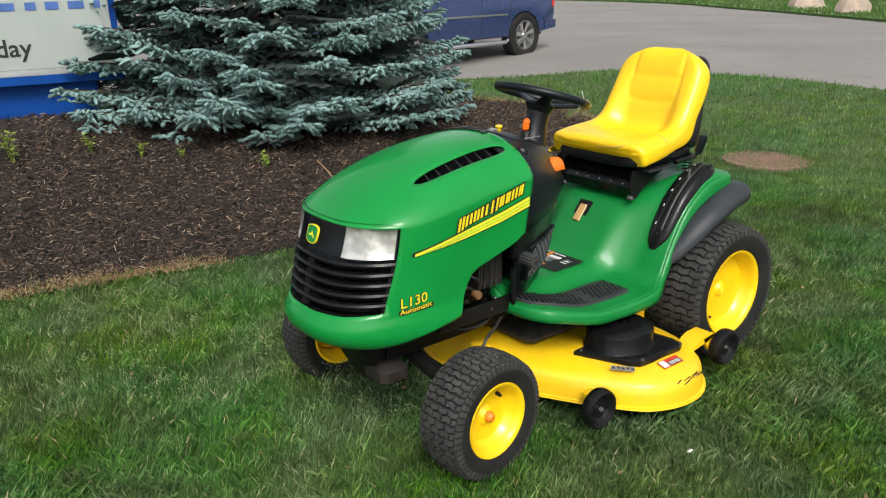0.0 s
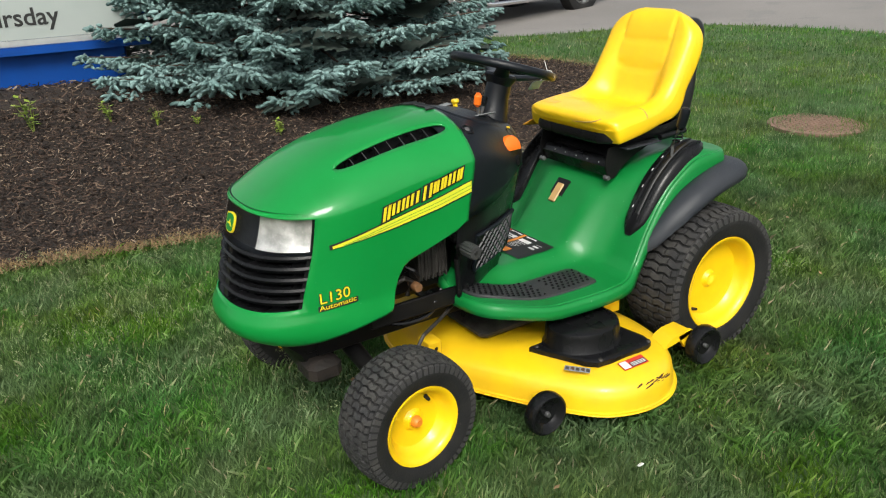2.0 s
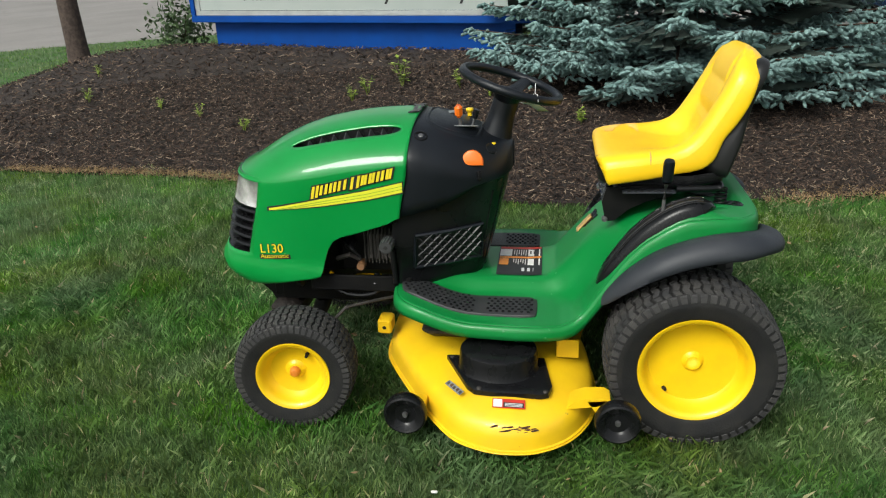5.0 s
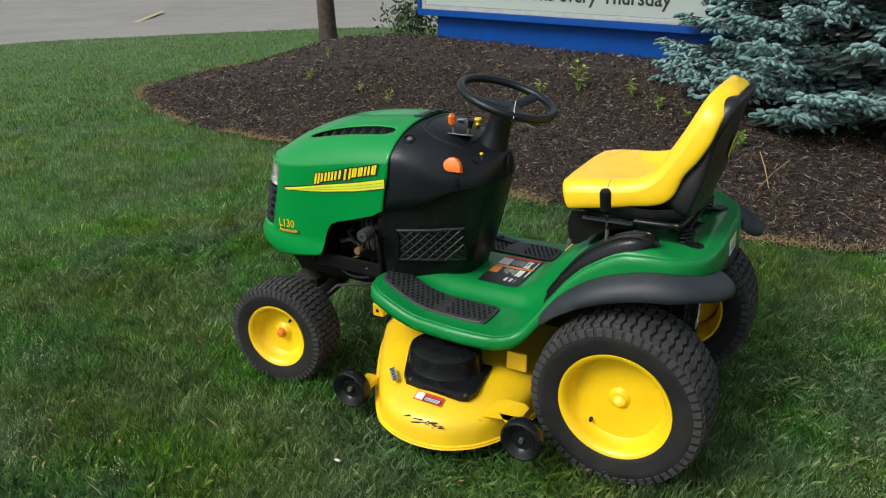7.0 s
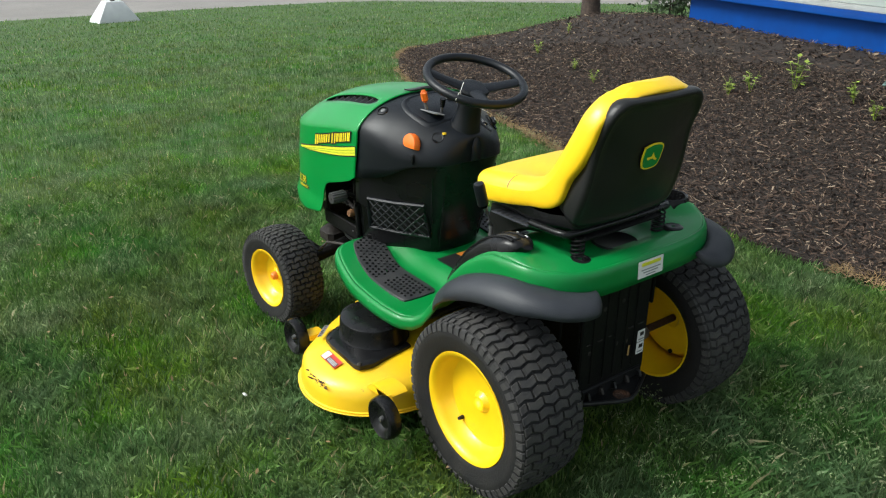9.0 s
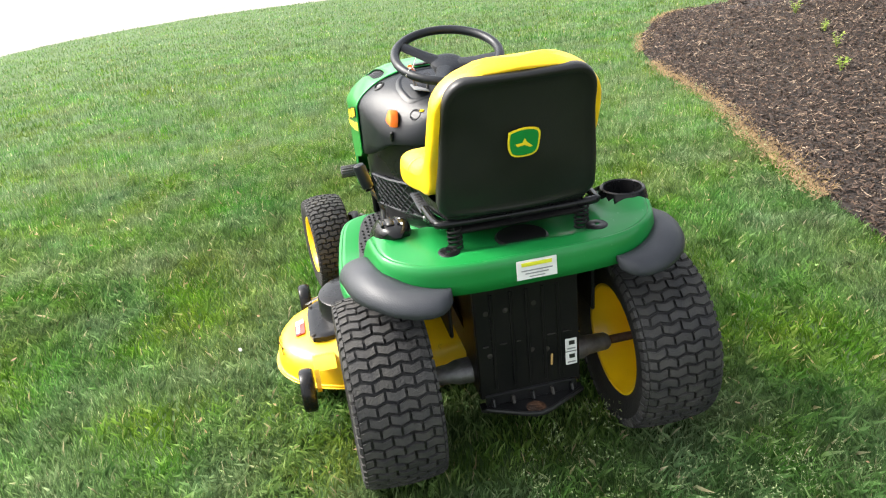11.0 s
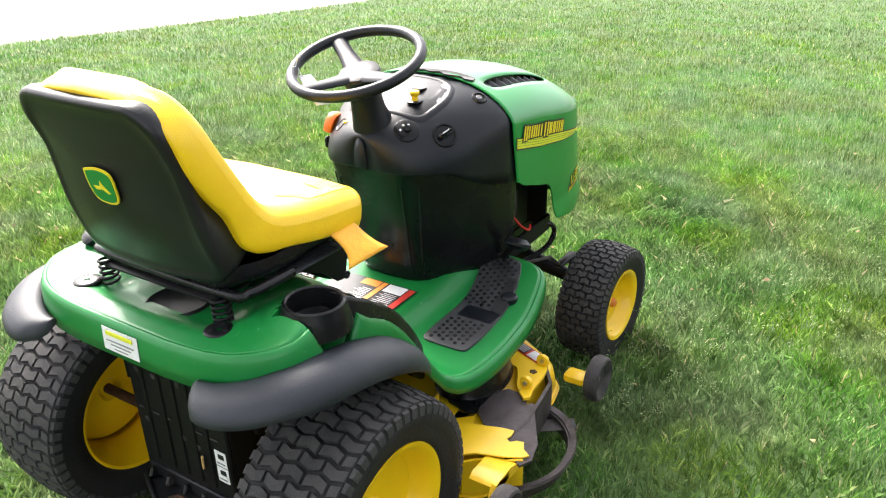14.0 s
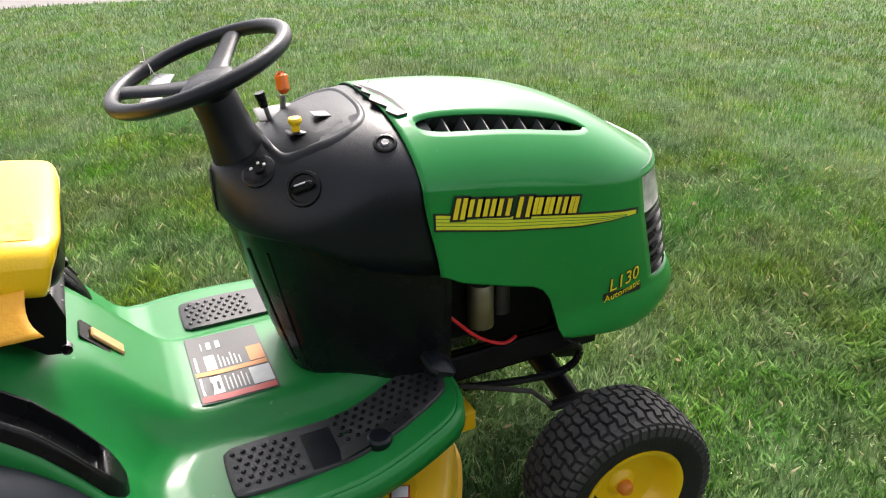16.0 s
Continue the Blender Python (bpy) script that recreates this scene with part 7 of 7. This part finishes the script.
part("trunk", Shape().tube([(0, 0, -0.1), (0.01, 0, 0.6), (0, 0.02, 1.6), (0, 0, 3.0), (0, 0, 4.4)], [0.13, 0.11, 0.085, 0.05, 0.01], 12), BARK, spruce, "brown bark trunk")
fr_rng = np.random.default_rng(11)
fpos, fdir, fsize, fup = [], [], [], []
limbs = Shape()
layers = [0.08, 0.16, 0.28, 0.40, 0.56, 0.72, 0.88, 1.05, 1.22, 1.40, 1.60, 1.85, 2.1, 2.4, 2.75, 3.1, 3.5]
for li, h in enumerate(layers):
    R = (1.92 if h > 0.05 else 1.84) * (1 - max(h - 0.3, 0) / 4.6)
    count = 19 if h < 1.0 else 13 if h < 1.5 else 9
    for b in range(count):
        az = 2 * math.pi * (b + 0.5 * (li % 2) + fr_rng.uniform(-0.3, 0.3)) / count
        facing = math.sin(az + 0.15) > -0.35
        if not facing and b % 2:
            continue
        L = R * fr_rng.uniform(0.84, 1.05)
        d0 = np.array([math.cos(az), math.sin(az), 0.0])
        side = np.array([-d0[1], d0[0], 0.0])
        droop = (fr_rng.uniform(0.12, 0.30) - 0.05 * h) * (0.75 if h < 0.2 else 1)

        def along(t):
            return d0 * L * t + np.array([0, 0, h + 0.02 - droop * math.sin(min(t, 1) * math.pi * 0.62) + 0.10 * t ** 4])

        limbs.tube([along(t) for t in (0.02, 0.35, 0.7, 0.97)], [0.022, 0.016, 0.009, 0.004], 5)
        step = 0.075 if facing else 0.15
        t = 0.36 if facing else 0.6
        sgn = 1
        while t < 1.0:
            p = along(t)
            fan = max(0.05, (0.42 if facing else 0.36) * (1.06 - t) ** 0.7 * fr_rng.uniform(0.75, 1.15)) * min(1, L / 1.6)
            sdv = side * sgn * 0.80 + d0 * 0.62
            sdv = sdv / np.linalg.norm(sdv)
            q = 0.0
            while q < fan:
                for tw in (1, -1):
                    dv = sdv * 0.75 + (np.cross(sdv, [0, 0, 1]) * tw) * 0.55 + fr_rng.normal(0, 0.16, 3)
                    dv[2] += fr_rng.uniform(-0.42, 0.16)
                    fpos.append(p + sdv * q + np.array([0, 0, -0.06 * (q / max(fan, 0.1)) ** 2]) + fr_rng.normal(0, 0.012, 3))
                    fdir.append(dv / np.linalg.norm(dv))
                    fsize.append(fr_rng.uniform(0.7, 1.2))
                q += 0.047 if facing else 0.10
            fpos.append(p + sdv * fan)
            fdir.append(sdv)
            fsize.append(1.1)
            sgn = -sgn
            t += step / L * 0.62
        fpos.append(along(0.98))
        fdir.append(d0)
        fsize.append(1.2)
part("bough_wood", limbs, TWIG, spruce, "brown boughs")
fpos, fdir, fsize = np.array(fpos), np.array(fdir), np.array(fsize)
n = len(fpos)
u = np.cross(fdir, [0, 0, 1.0])
u /= np.linalg.norm(u, axis=1)[:, None] + 1e-9
w = np.cross(fdir, u)
# every shoot is a blunt finger, thick with needles, with a few loose tips
SIDES_N, SPIKES = 6, 2
LEN, RAD = 0.074, 0.0145
verts, loops, base = [], [], 0
size = (fsize * LEN)[:, None]
fat = (RAD * fr_rng.uniform(0.8, 1.25, n))[:, None]
sag = np.array([0, 0, -1.0]) * (fr_rng.uniform(0.0, 0.20, n))[:, None]
for along_f, rad_f in ((0.0, 0.55), (0.35, 1.0), (0.78, 0.86)):
    for j in range(SIDES_N):
        a = 2 * math.pi * j / SIDES_N + along_f * 1.1
        wob = fr_rng.uniform(0.72, 1.25, n)[:, None]
        verts.append(fpos + fdir * size * along_f + sag * size * along_f ** 2 + (u * math.cos(a) + w * math.sin(a)) * fat * rad_f * wob)
verts.append(fpos + fdir * size + sag * size)
tri = []
for q in (0, SIDES_N):
    for j in range(SIDES_N):
        k2 = (j + 1) % SIDES_N
        tri += [q + j, q + k2, q + SIDES_N + k2, q + j, q + SIDES_N + k2, q + SIDES_N + j]
for j in range(SIDES_N):
    tri += [2 * SIDES_N + j, 2 * SIDES_N + (j + 1) % SIDES_N, 3 * SIDES_N]
nv = 3 * SIDES_N + 1
for j in range(SPIKES):
    a = j * 2.399 + fr_rng.uniform(-0.3, 0.3, n)
    at = (j + 0.6) / SPIKES
    rad = u * np.cos(a)[:, None] + w * np.sin(a)[:, None]
    root = fpos + fdir * size * at + sag * size * at ** 2 + rad * fat * 0.6
    tip = root + (rad * 0.7 + fdir * 0.75) * 0.017
    cr = np.cross(rad, fdir)
    verts += [root - cr * 0.004, root + cr * 0.004, tip]
    tri += [nv, nv + 1, nv + 2]
    nv += 3
v = np.stack(verts, 1)
loops = (np.arange(n)[:, None] * nv + np.array([tri])).ravel()
me = raw_mesh("crown", v.reshape(-1, 3), loops, 3, NEEDLE)
crown = new("crown", me)
crown.parent = spruce
tagged(crown, "silvery blue green needles")
# dark blades filling the crown, its inner shade put into their colour
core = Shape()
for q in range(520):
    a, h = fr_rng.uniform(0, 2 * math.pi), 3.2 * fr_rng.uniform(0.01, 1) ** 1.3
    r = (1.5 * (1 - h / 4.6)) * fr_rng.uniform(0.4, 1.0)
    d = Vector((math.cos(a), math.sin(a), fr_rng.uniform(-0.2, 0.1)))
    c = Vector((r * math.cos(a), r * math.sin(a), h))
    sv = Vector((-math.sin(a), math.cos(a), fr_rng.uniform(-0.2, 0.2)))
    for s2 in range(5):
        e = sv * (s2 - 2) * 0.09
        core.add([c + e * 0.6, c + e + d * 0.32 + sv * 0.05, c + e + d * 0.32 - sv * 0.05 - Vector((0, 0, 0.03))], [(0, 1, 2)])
tagged(part("inner_shade_fill", core, INNER_SHADE, spruce, "dark blades standing in for the shade inside the crown", smooth=False), kind="stuff")

# ---- small tree at the end of the bed ----
tz = float(bed_z(np.array([6.24]), np.array([-6.6]))[0])
tree = thing("young_tree", "young shade tree with a dark trunk in the mulch bed", "tree", (6.24, -6.6, tz))
part("trunk", Shape().tube([(0.05, 0, -0.1), (0.03, 0, 0.04), (0.04, 0, 0.3), (0.07, 0, 1.0), (0.10, 0.02, 2.0), (0.1, 0, 3.0)], [0.19, 0.145, 0.125, 0.115, 0.10, 0.07], 14), BARK, tree, "dark brown bark trunk")
lf = Shape()
leaf_rng = random.Random(2)
for q in range(7):
    a = q * 0.9
    part("limb", Shape().tube([(0.1, 0, 2.1 + 0.14 * q), (0.1 + 0.6 * math.cos(a), 0.6 * math.sin(a), 2.6 + 0.18 * q), (0.1 + 1.4 * math.cos(a), 1.4 * math.sin(a), 3.0 + 0.22 * q)], [0.04, 0.028, 0.01], 6), BARK, tree)
    for z in range(170):
        t = leaf_rng.uniform(0.3, 1.1)
        c = Vector((0.1 + 1.4 * t * math.cos(a), 1.4 * t * math.sin(a), 2.3 + 0.8 * t + 0.2 * q)) + Vector([leaf_rng.gauss(0, 0.30) for _ in range(3)])
        d, e = Vector([leaf_rng.gauss(0, 1) for _ in range(3)]).normalized() * 0.07, Vector([leaf_rng.gauss(0, 1) for _ in range(3)]).normalized() * 0.04
        lf.add([c - d, c + e, c + d, c - e], [(0, 1, 2, 3)])
part("crown", lf, SHRUB, tree, "green leaves", smooth=False)


# ---- weeds and a shrub in the bed ----
def weed(x, y, size, seed, label):
    r = random.Random(seed)
    z = float(bed_z(np.array([x]), np.array([y]))[0])
    t = thing("weed", label, "weed", (x, y, z), "weeds in the mulch")
    st, lv = Shape(), Shape()
    for q in range(5):
        a = r.uniform(0, 6.28)
        hgt = size * r.uniform(0.5, 1)
        top = Vector((math.cos(a) * size * 0.3, math.sin(a) * size * 0.3, hgt))
        st.tube([(0, 0, -0.02), top * 0.5 + Vector((0, 0, 0.02)), top], [0.003, 0.0025, 0.001], 5)
        for k2 in range(9):
            c = top * r.uniform(0.3, 1.02)
            b = r.uniform(0, 6.28)
            d = Vector((math.cos(b), math.sin(b), r.uniform(-0.3, 0.5))) * size * 0.19
            e = d.cross(Vector((0, 0, 1))).normalized() * size * 0.075
            lv.add([c, c + d * 0.5 + e, c + d, c + d * 0.5 - e], [(0, 1, 2, 3)])
    part("stem", st, WEEDLEAF, t)
    part("leaves", lv, WEEDLEAF, t, smooth=False)


for q, (x, y, size) in enumerate(((1.73, -4.05, 0.27), (2.12, -3.79, 0.16), (2.01, -3.91, 0.17), (1.22, -3.97, 0.17), (0.23, -3.18, 0.16), (3.43, -3.66, 0.12), (4.78, -4.24, 0.15), (3.9, -3.9, 0.12), (0.95, -3.73, 0.14), (0.7, -3.6, 0.10), (2.9, -3.3, 0.14), (5.1, -5.0, 0.14))):
    weed(x, y, size, q, "small bright green weed sprouting from the mulch")
sz = float(bed_z(np.array([4.75]), np.array([-6.3]))[0])
shrub = thing("shrub", "small dark green shrub beside the sign plinth", "shrub", (4.75, -6.35, sz))
lv = Shape()
r = random.Random(9)
for q in range(900):
    c = Vector((r.gauss(0, 0.16), r.gauss(0, 0.2), abs(r.gauss(0.22, 0.18))))
    d, e = Vector([r.gauss(0, 1) for _ in range(3)]).normalized() * 0.035, Vector([r.gauss(0, 1) for _ in range(3)]).normalized() * 0.02
    lv.add([c - d, c + e, c + d, c - e], [(0, 1, 2, 3)])
part("leaves", lv, SHRUB, shrub, smooth=False)
part("stems", Shape().tube([(0, 0, -0.05), (0.02, 0, 0.3)], 0.01, 6).tube([(0, 0, -0.05), (-0.08, 0.05, 0.35)], 0.008, 6), TWIG, shrub)
# dry twigs and scraps on the mulch
tw = Shape()
for a, b in (((-0.05, -2.62), (0.05, -2.75)), ((-0.1, -2.7), (-0.02, -2.5)), ((0.02, -2.58), (-0.14, -2.66))):
    za = float(bed_z(np.array([a[0]]), np.array([a[1]]))[0])
    tw.tube([(*a, za), ((a[0] + b[0]) / 2, (a[1] + b[1]) / 2, za + 0.12), (*b, za + 0.2)], 0.004, 5)
tagged(part("dry_twigs", tw, STRAW), "bare dry twigs sticking out of the mulch", "twigs")

# ---- dry edge of the bed ----
er = np.random.default_rng(5)
v, n = [], 30000
idx = er.integers(0, len(BED_EDGE), n)
fr2 = er.uniform(0, 1, n)
pa, pb = BED_EDGE[idx], BED_EDGE[(idx + 1) % len(BED_EDGE)]
c = pa + (pb - pa) * fr2[:, None]
c = c + er.normal(0, 1, (n, 2)) * np.where(c[:, :1] < -0.8, 0.085, 0.045)
weight = np.array([0.5 + 0.5 * noise.noise((x * 1.3, y * 1.3, 4)) for x, y in c]) + np.where(c[:, 0] < -0.8, 0.55, 0)
c = c[weight > 0.5]
n = len(c)
t = er.uniform(0, 6.28, n)
z = ground_z(c[:, 0], c[:, 1]) + 0.035
L = er.uniform(0.02, 0.06, n)
wd = 0.003
v = np.stack([np.stack([c[:, 0] - np.sin(t) * wd, c[:, 1] + np.cos(t) * wd, z], 1), np.stack([c[:, 0] + np.sin(t) * wd, c[:, 1] - np.cos(t) * wd, z], 1),
              np.stack([c[:, 0] + np.cos(t) * L, c[:, 1] + np.sin(t) * L, z + er.uniform(0, 0.03, n)], 1)], 1).reshape(-1, 3)
tagged(new("dry_grass", raw_mesh("dry_grass", v, np.arange(3 * n), 3, STRAW)), "dry straw coloured grass along the bed", "dry grass", kind="stuff")

# ---- manhole cover in the lawn ----
mz = float(ground_z(np.array(-3.05), np.array(-1.14)))
man = thing("manhole_cover", "rusty cast iron manhole cover set in the lawn", "manhole cover", (-3.05, -1.14, mz - 0.042))
part("frame", Shape().lathe([(0.34, 0.03), (0.34, 0.052), (0.31, 0.056), (0.305, 0.045)], n=40, axis="z"), IRON, man)
part("lid", Shape().lathe([(0.30, 0.03), (0.30, 0.052), (0.29, 0.055), (0.0, 0.055)], n=40, axis="z"), IRON, man)
nb = Shape()
for i in range(-7, 8):
    for j in range(-7, 8):
        if math.hypot(i, j) * 0.037 < 0.27:
            nb.box((i * 0.037, j * 0.037, 0.057), (0.022, 0.022, 0.008), 0.003)
part("studs", nb, IRON, man)

# ---- light scraps in the lawn ----
for x, y in ((-5.75, -1.84), (0.765, 0.86)):
    z = float(ground_z(np.array(x), np.array(y)))
    tagged(part("litter", Shape().box((x, y, z + 0.05), (0.020, 0.013, 0.008), 0.003, Matrix.Rotation(0.5, 3, "X")), PAPER), "small white scrap in the grass", "litter")

# ---- post with a white base across the lawn ----
pz = float(ground_z(np.array(17.4), np.array(-3.2)))
post = thing("post_base", "white concrete base with a dark steel post at the road edge", "post", (17.4, -3.25, pz))
part("base", Shape().loft([[(sx * wx, sy * wy, z) for sx, sy in ((-1, -1), (1, -1), (1, 1), (-1, 1))] for wx, wy, z in ((0.40, 0.46, -0.05), (0.38, 0.43, 0.05), (0.20, 0.19, 0.42), (0.18, 0.17, 0.44))]), CONCRETE, post, "white painted concrete base", angle=20)
part("pole", Shape().tube([(0, 0.0, 0.40), (0.02, 0.08, 3.6)], 0.05, 10), GALV, post)

# ---- far verge with stones, road paint ----
vz = lambda x, y: float(ground_z(np.array(x), np.array(y)))
verge = [(-17.0, -6.2), (-15.8, 0), (-17, 8), (-40, 20), (-60, 0), (-60, -50), (-34, -50), (-27.5, -23.0), (-22.5, -14.0)]
vg = rounded(verge, 4)
sheet("far_verge", vg, lambda x, y: ground_z(x, y) + 0.03, material("far grass", (0.07, 0.14, 0.025), 0.9, 0, (0.045, 0.10, 0.018), 3, bump=0.8, bump_scale=25), 14, "green verge across the drive", "verge")
gv, gf = [], None
vr = np.random.default_rng(3)
n = 60000
x, y = vr.uniform(-34, -15.5, n), vr.uniform(-24, 2, n)
k = inside(x, y, vg)
x, y = x[k], y[k]
n = len(x)
t = vr.uniform(0, 6.28, n)
z = ground_z(x, y) + 0.02
v = np.stack([np.stack([x - np.cos(t) * 0.02, y - np.sin(t) * 0.02, z], 1), np.stack([x + np.cos(t) * 0.02, y + np.sin(t) * 0.02, z], 1), np.stack([x + vr.normal(0, 0.04, n), y + vr.normal(0, 0.04, n), z + vr.uniform(0.06, 0.14, n)], 1)], 1).reshape(-1, 3)
tagged(new("grass", raw_mesh("grass", v, np.arange(3 * n), 3, GRASS)), "green verge grass across the drive", "grass", kind="stuff")
for q, (x, y, w, h) in enumerate(((-22.9, -11.6, 0.80, 0.66), (-20.4, -8.9, 0.66, 0.74))):
    r = random.Random(20 + q)
    st = Shape()
    for a in range(1):
        rr = []
        for lv2 in range(6):
            f = lv2 / 5
            rr.append([(w * (1 - 0.75 * f ** 1.3) * math.cos(b) * r.uniform(0.85, 1.1), w * 0.8 * (1 - 0.75 * f ** 1.3) * math.sin(b) * r.uniform(0.85, 1.1), -0.1 + (h + 0.1) * f) for b in np.linspace(0, 6.283, 10)[:-1]])
        st.loft(rr)
    ob = tagged(part("boulder", st, ROCK, angle=25), "pinkish grey landscape boulder on the verge", "boulder", "landscape boulders")
    ob.location = (x, y, vz(x, y))
for (x0, y0), (x1, y1) in (((24.0, -9.0), (26.5, -11.5)), ((28.5, -4.5), (31.0, -7.0)), ((21, -16), (23, -19))):
    d = Vector((x1 - x0, y1 - y0, 0)).normalized()
    nn = Vector((-d.y, d.x, 0)) * 0.09
    z = vz(x0, y0) - 0.035 + 0.004
    s = Shape().add([Vector((x0, y0, z)) - nn, Vector((x0, y0, z)) + nn, Vector((x1, y1, z)) + nn, Vector((x1, y1, z)) - nn], [(0, 1, 2, 3)])
    tagged(part("road_marking", s, LINE), "worn yellow road marking", "road marking", kind="structure")

# ---- parked car ----
CAR_L, CAR_R = Vector((-4.25, -7.62, 0)), Vector((-6.93, -7.93, 0))
cd = (CAR_R - CAR_L).normalized()
wb = (CAR_R - CAR_L).length
cz0 = 0.5 * (vz(CAR_L.x, CAR_L.y) + vz(CAR_R.x, CAR_R.y)) - 0.03
cn = Vector((-cd.y, cd.x, 0))
cn = cn if cn.y > 0 else -cn
car = thing("parked_car", "dark blue sport utility car parked on the drive", "car", (CAR_L.x, CAR_L.y, cz0))


def on_car(a, h, d):
    """a: along from the left wheel to the right one, h: up, d: out from the near side."""
    return cd * a + cn * d + Vector((0, 0, h))


def car_loft(outline, steps):
    return Shape().loft([[on_car(*(p(a, h)), d) for a, h in outline] for d, p in steps])


def arch(c, r, n=9):
    return [(c + r * math.cos(t), 0.36 + r * math.sin(t)) for t in np.linspace(math.pi, 0, n)]


low = [(-0.86, 0.42), (-0.42, 0.36), *arch(0, 0.42), (0.42, 0.36), (wb - 0.42, 0.36), *arch(wb, 0.42), (wb + 0.44, 0.40), (wb + 0.74, 0.48), (wb + 0.80, 0.70), (wb + 0.78, 1.02), (wb + 0.66, 1.10), (0.2, 1.08), (-0.70, 1.02), (-0.90, 0.86), (-0.92, 0.60)]


def shrink(k):
    m = wb / 2
    return lambda a, h: (m + (a - m) * (1 - 0.02 * k), 0.7 + (h - 0.7) * (1 - 0.06 * k))


part("body", car_loft(low, ((-1.80, shrink(1)), (-1.74, shrink(0)), (-0.08, shrink(0)), (-0.02, shrink(0.5)), (0.0, shrink(1.6)))), CARPAINT, car, "glossy dark blue body", angle=30)
roof = [(0.25, 1.06), (0.95, 1.62), (1.3, 1.68), (wb + 0.25, 1.66), (wb + 0.62, 1.10)]
part("cabin", Shape().loft([[on_car(a, h, d - 0.10 * (h - 1.05)) if d > -0.9 else on_car(a, h, d + 0.10 * (h - 1.05)) for a, h in roof] for d in (-1.70, -0.12)]), CARPAINT, car)
for a0, a1 in ((0.75, 1.55), (1.62, 2.45), (2.52, wb + 0.38)):
    part("window", Shape().loft([[on_car(a0 + (0.25 if a0 < 1 else 0.02), 1.12, dd - 0.12), on_car(a1, 1.12, dd - 0.12), on_car(a1 - 0.04, 1.56, dd - 0.165), on_car(a0 + 0.28, 1.56, dd - 0.165)] for dd in (0.0, 0.012)]), CARGLASS, car, "dark tinted side window")
for a in (0.62, 1.60, 2.30):
    part("door_seam", Shape().tube([on_car(a, 0.45, 0.002), on_car(a, 1.05, 0.002)], 0.005, 4), INK, car)
part("side_trim", Shape().loft([[on_car(0.5, h, d) for h, d in ((0.72, -0.005), (0.745, -0.005), (0.745, 0.014), (0.72, 0.014))], [on_car(wb - 0.48, h, d) for h, d in ((0.72, -0.005), (0.745, -0.005), (0.745, 0.014), (0.72, 0.014))]]), CHROME, car, "chrome side trim")
part("running_board", Shape().tube([on_car(0.50, 0.33, 0.02), on_car(0.6, 0.30, 0.06), on_car(wb - 0.6, 0.30, 0.06), on_car(wb - 0.5, 0.33, 0.02)], 0.035, 10), CHROME, car, "chrome running board")
part("underbody", Shape().loft([[on_car(a, h, d) for a, h in ((-0.6, 0.36), (-0.6, 0.50), (wb + 0.55, 0.50), (wb + 0.55, 0.36))] for d in (-1.7, -0.12)]), STEEL, car)
part("tail_lamp", Shape().loft([[on_car(wb + 0.70 + q, h, d) for h, d in ((0.82, -0.03), (1.02, -0.03), (1.02, 0.004), (0.82, 0.004))] for q in (0, 0.06)]), REDINK, car)
part("bumper", Shape().loft([[on_car(wb + 0.50, h, d) for h, d in ((0.42, -0.1), (0.62, -0.1), (0.60, 0.012), (0.44, 0.012))], [on_car(wb + 0.82, h, d) for h, d in ((0.46, -0.1), (0.62, -0.1), (0.60, -0.01), (0.47, -0.01))]]), CARPAINT, car)
for a in (0.0, wb):
    for d in (-0.13, -1.62):
        wh = new("wheel")
        wh.parent = car
        wt = Shape()
        rows = [[on_car(a + r * math.cos(t), 0.375 + r * math.sin(t), d + o) for t in np.linspace(0, 2 * math.pi, 41)[:-1]] for r, o in ((0.245, 0.10), (0.26, 0.115), (0.32, 0.125), (0.375, 0.11), (0.392, 0.08), (0.392, -0.08), (0.33, -0.11), (0.24, -0.1))]
        part("tyre", wt.grid(rows, close_u=True), RUBBER, wh)
        part("rim", Shape().grid([[on_car(a + r * math.cos(t), 0.375 + r * math.sin(t), d + o) for t in np.linspace(0, 2 * math.pi, 41)[:-1]] for r, o in ((0.245, 0.112), (0.225, 0.118), (0.215, 0.09), (0.205, 0.02), (0.0, 0.02))], close_u=True), ALLOY, wh)
        for q in range(7):
            t = q * 2 * math.pi / 7 + 0.3
            e1, e2 = (math.cos(t), math.sin(t)), (-math.sin(t), math.cos(t))
            part("spoke", Shape().loft([[on_car(a + e1[0] * r + e2[0] * o, 0.375 + e1[1] * r + e2[1] * o, d + dd) for o, dd in ((-ww, 0.05), (-ww * 0.7, dp), (ww * 0.7, dp), (ww, 0.05))] for r, ww, dp in ((0.03, 0.030, 0.095), (0.12, 0.040, 0.100), (0.232, 0.058, 0.114))]), CHROME, wh)
        part("hub", Shape().grid([[on_car(a + r * math.cos(t), 0.375 + r * math.sin(t), d + o) for t in np.linspace(0, 2 * math.pi, 21)[:-1]] for r, o in ((0.05, 0.06), (0.046, 0.105), (0.0, 0.108))], close_u=True), CHROME, wh)
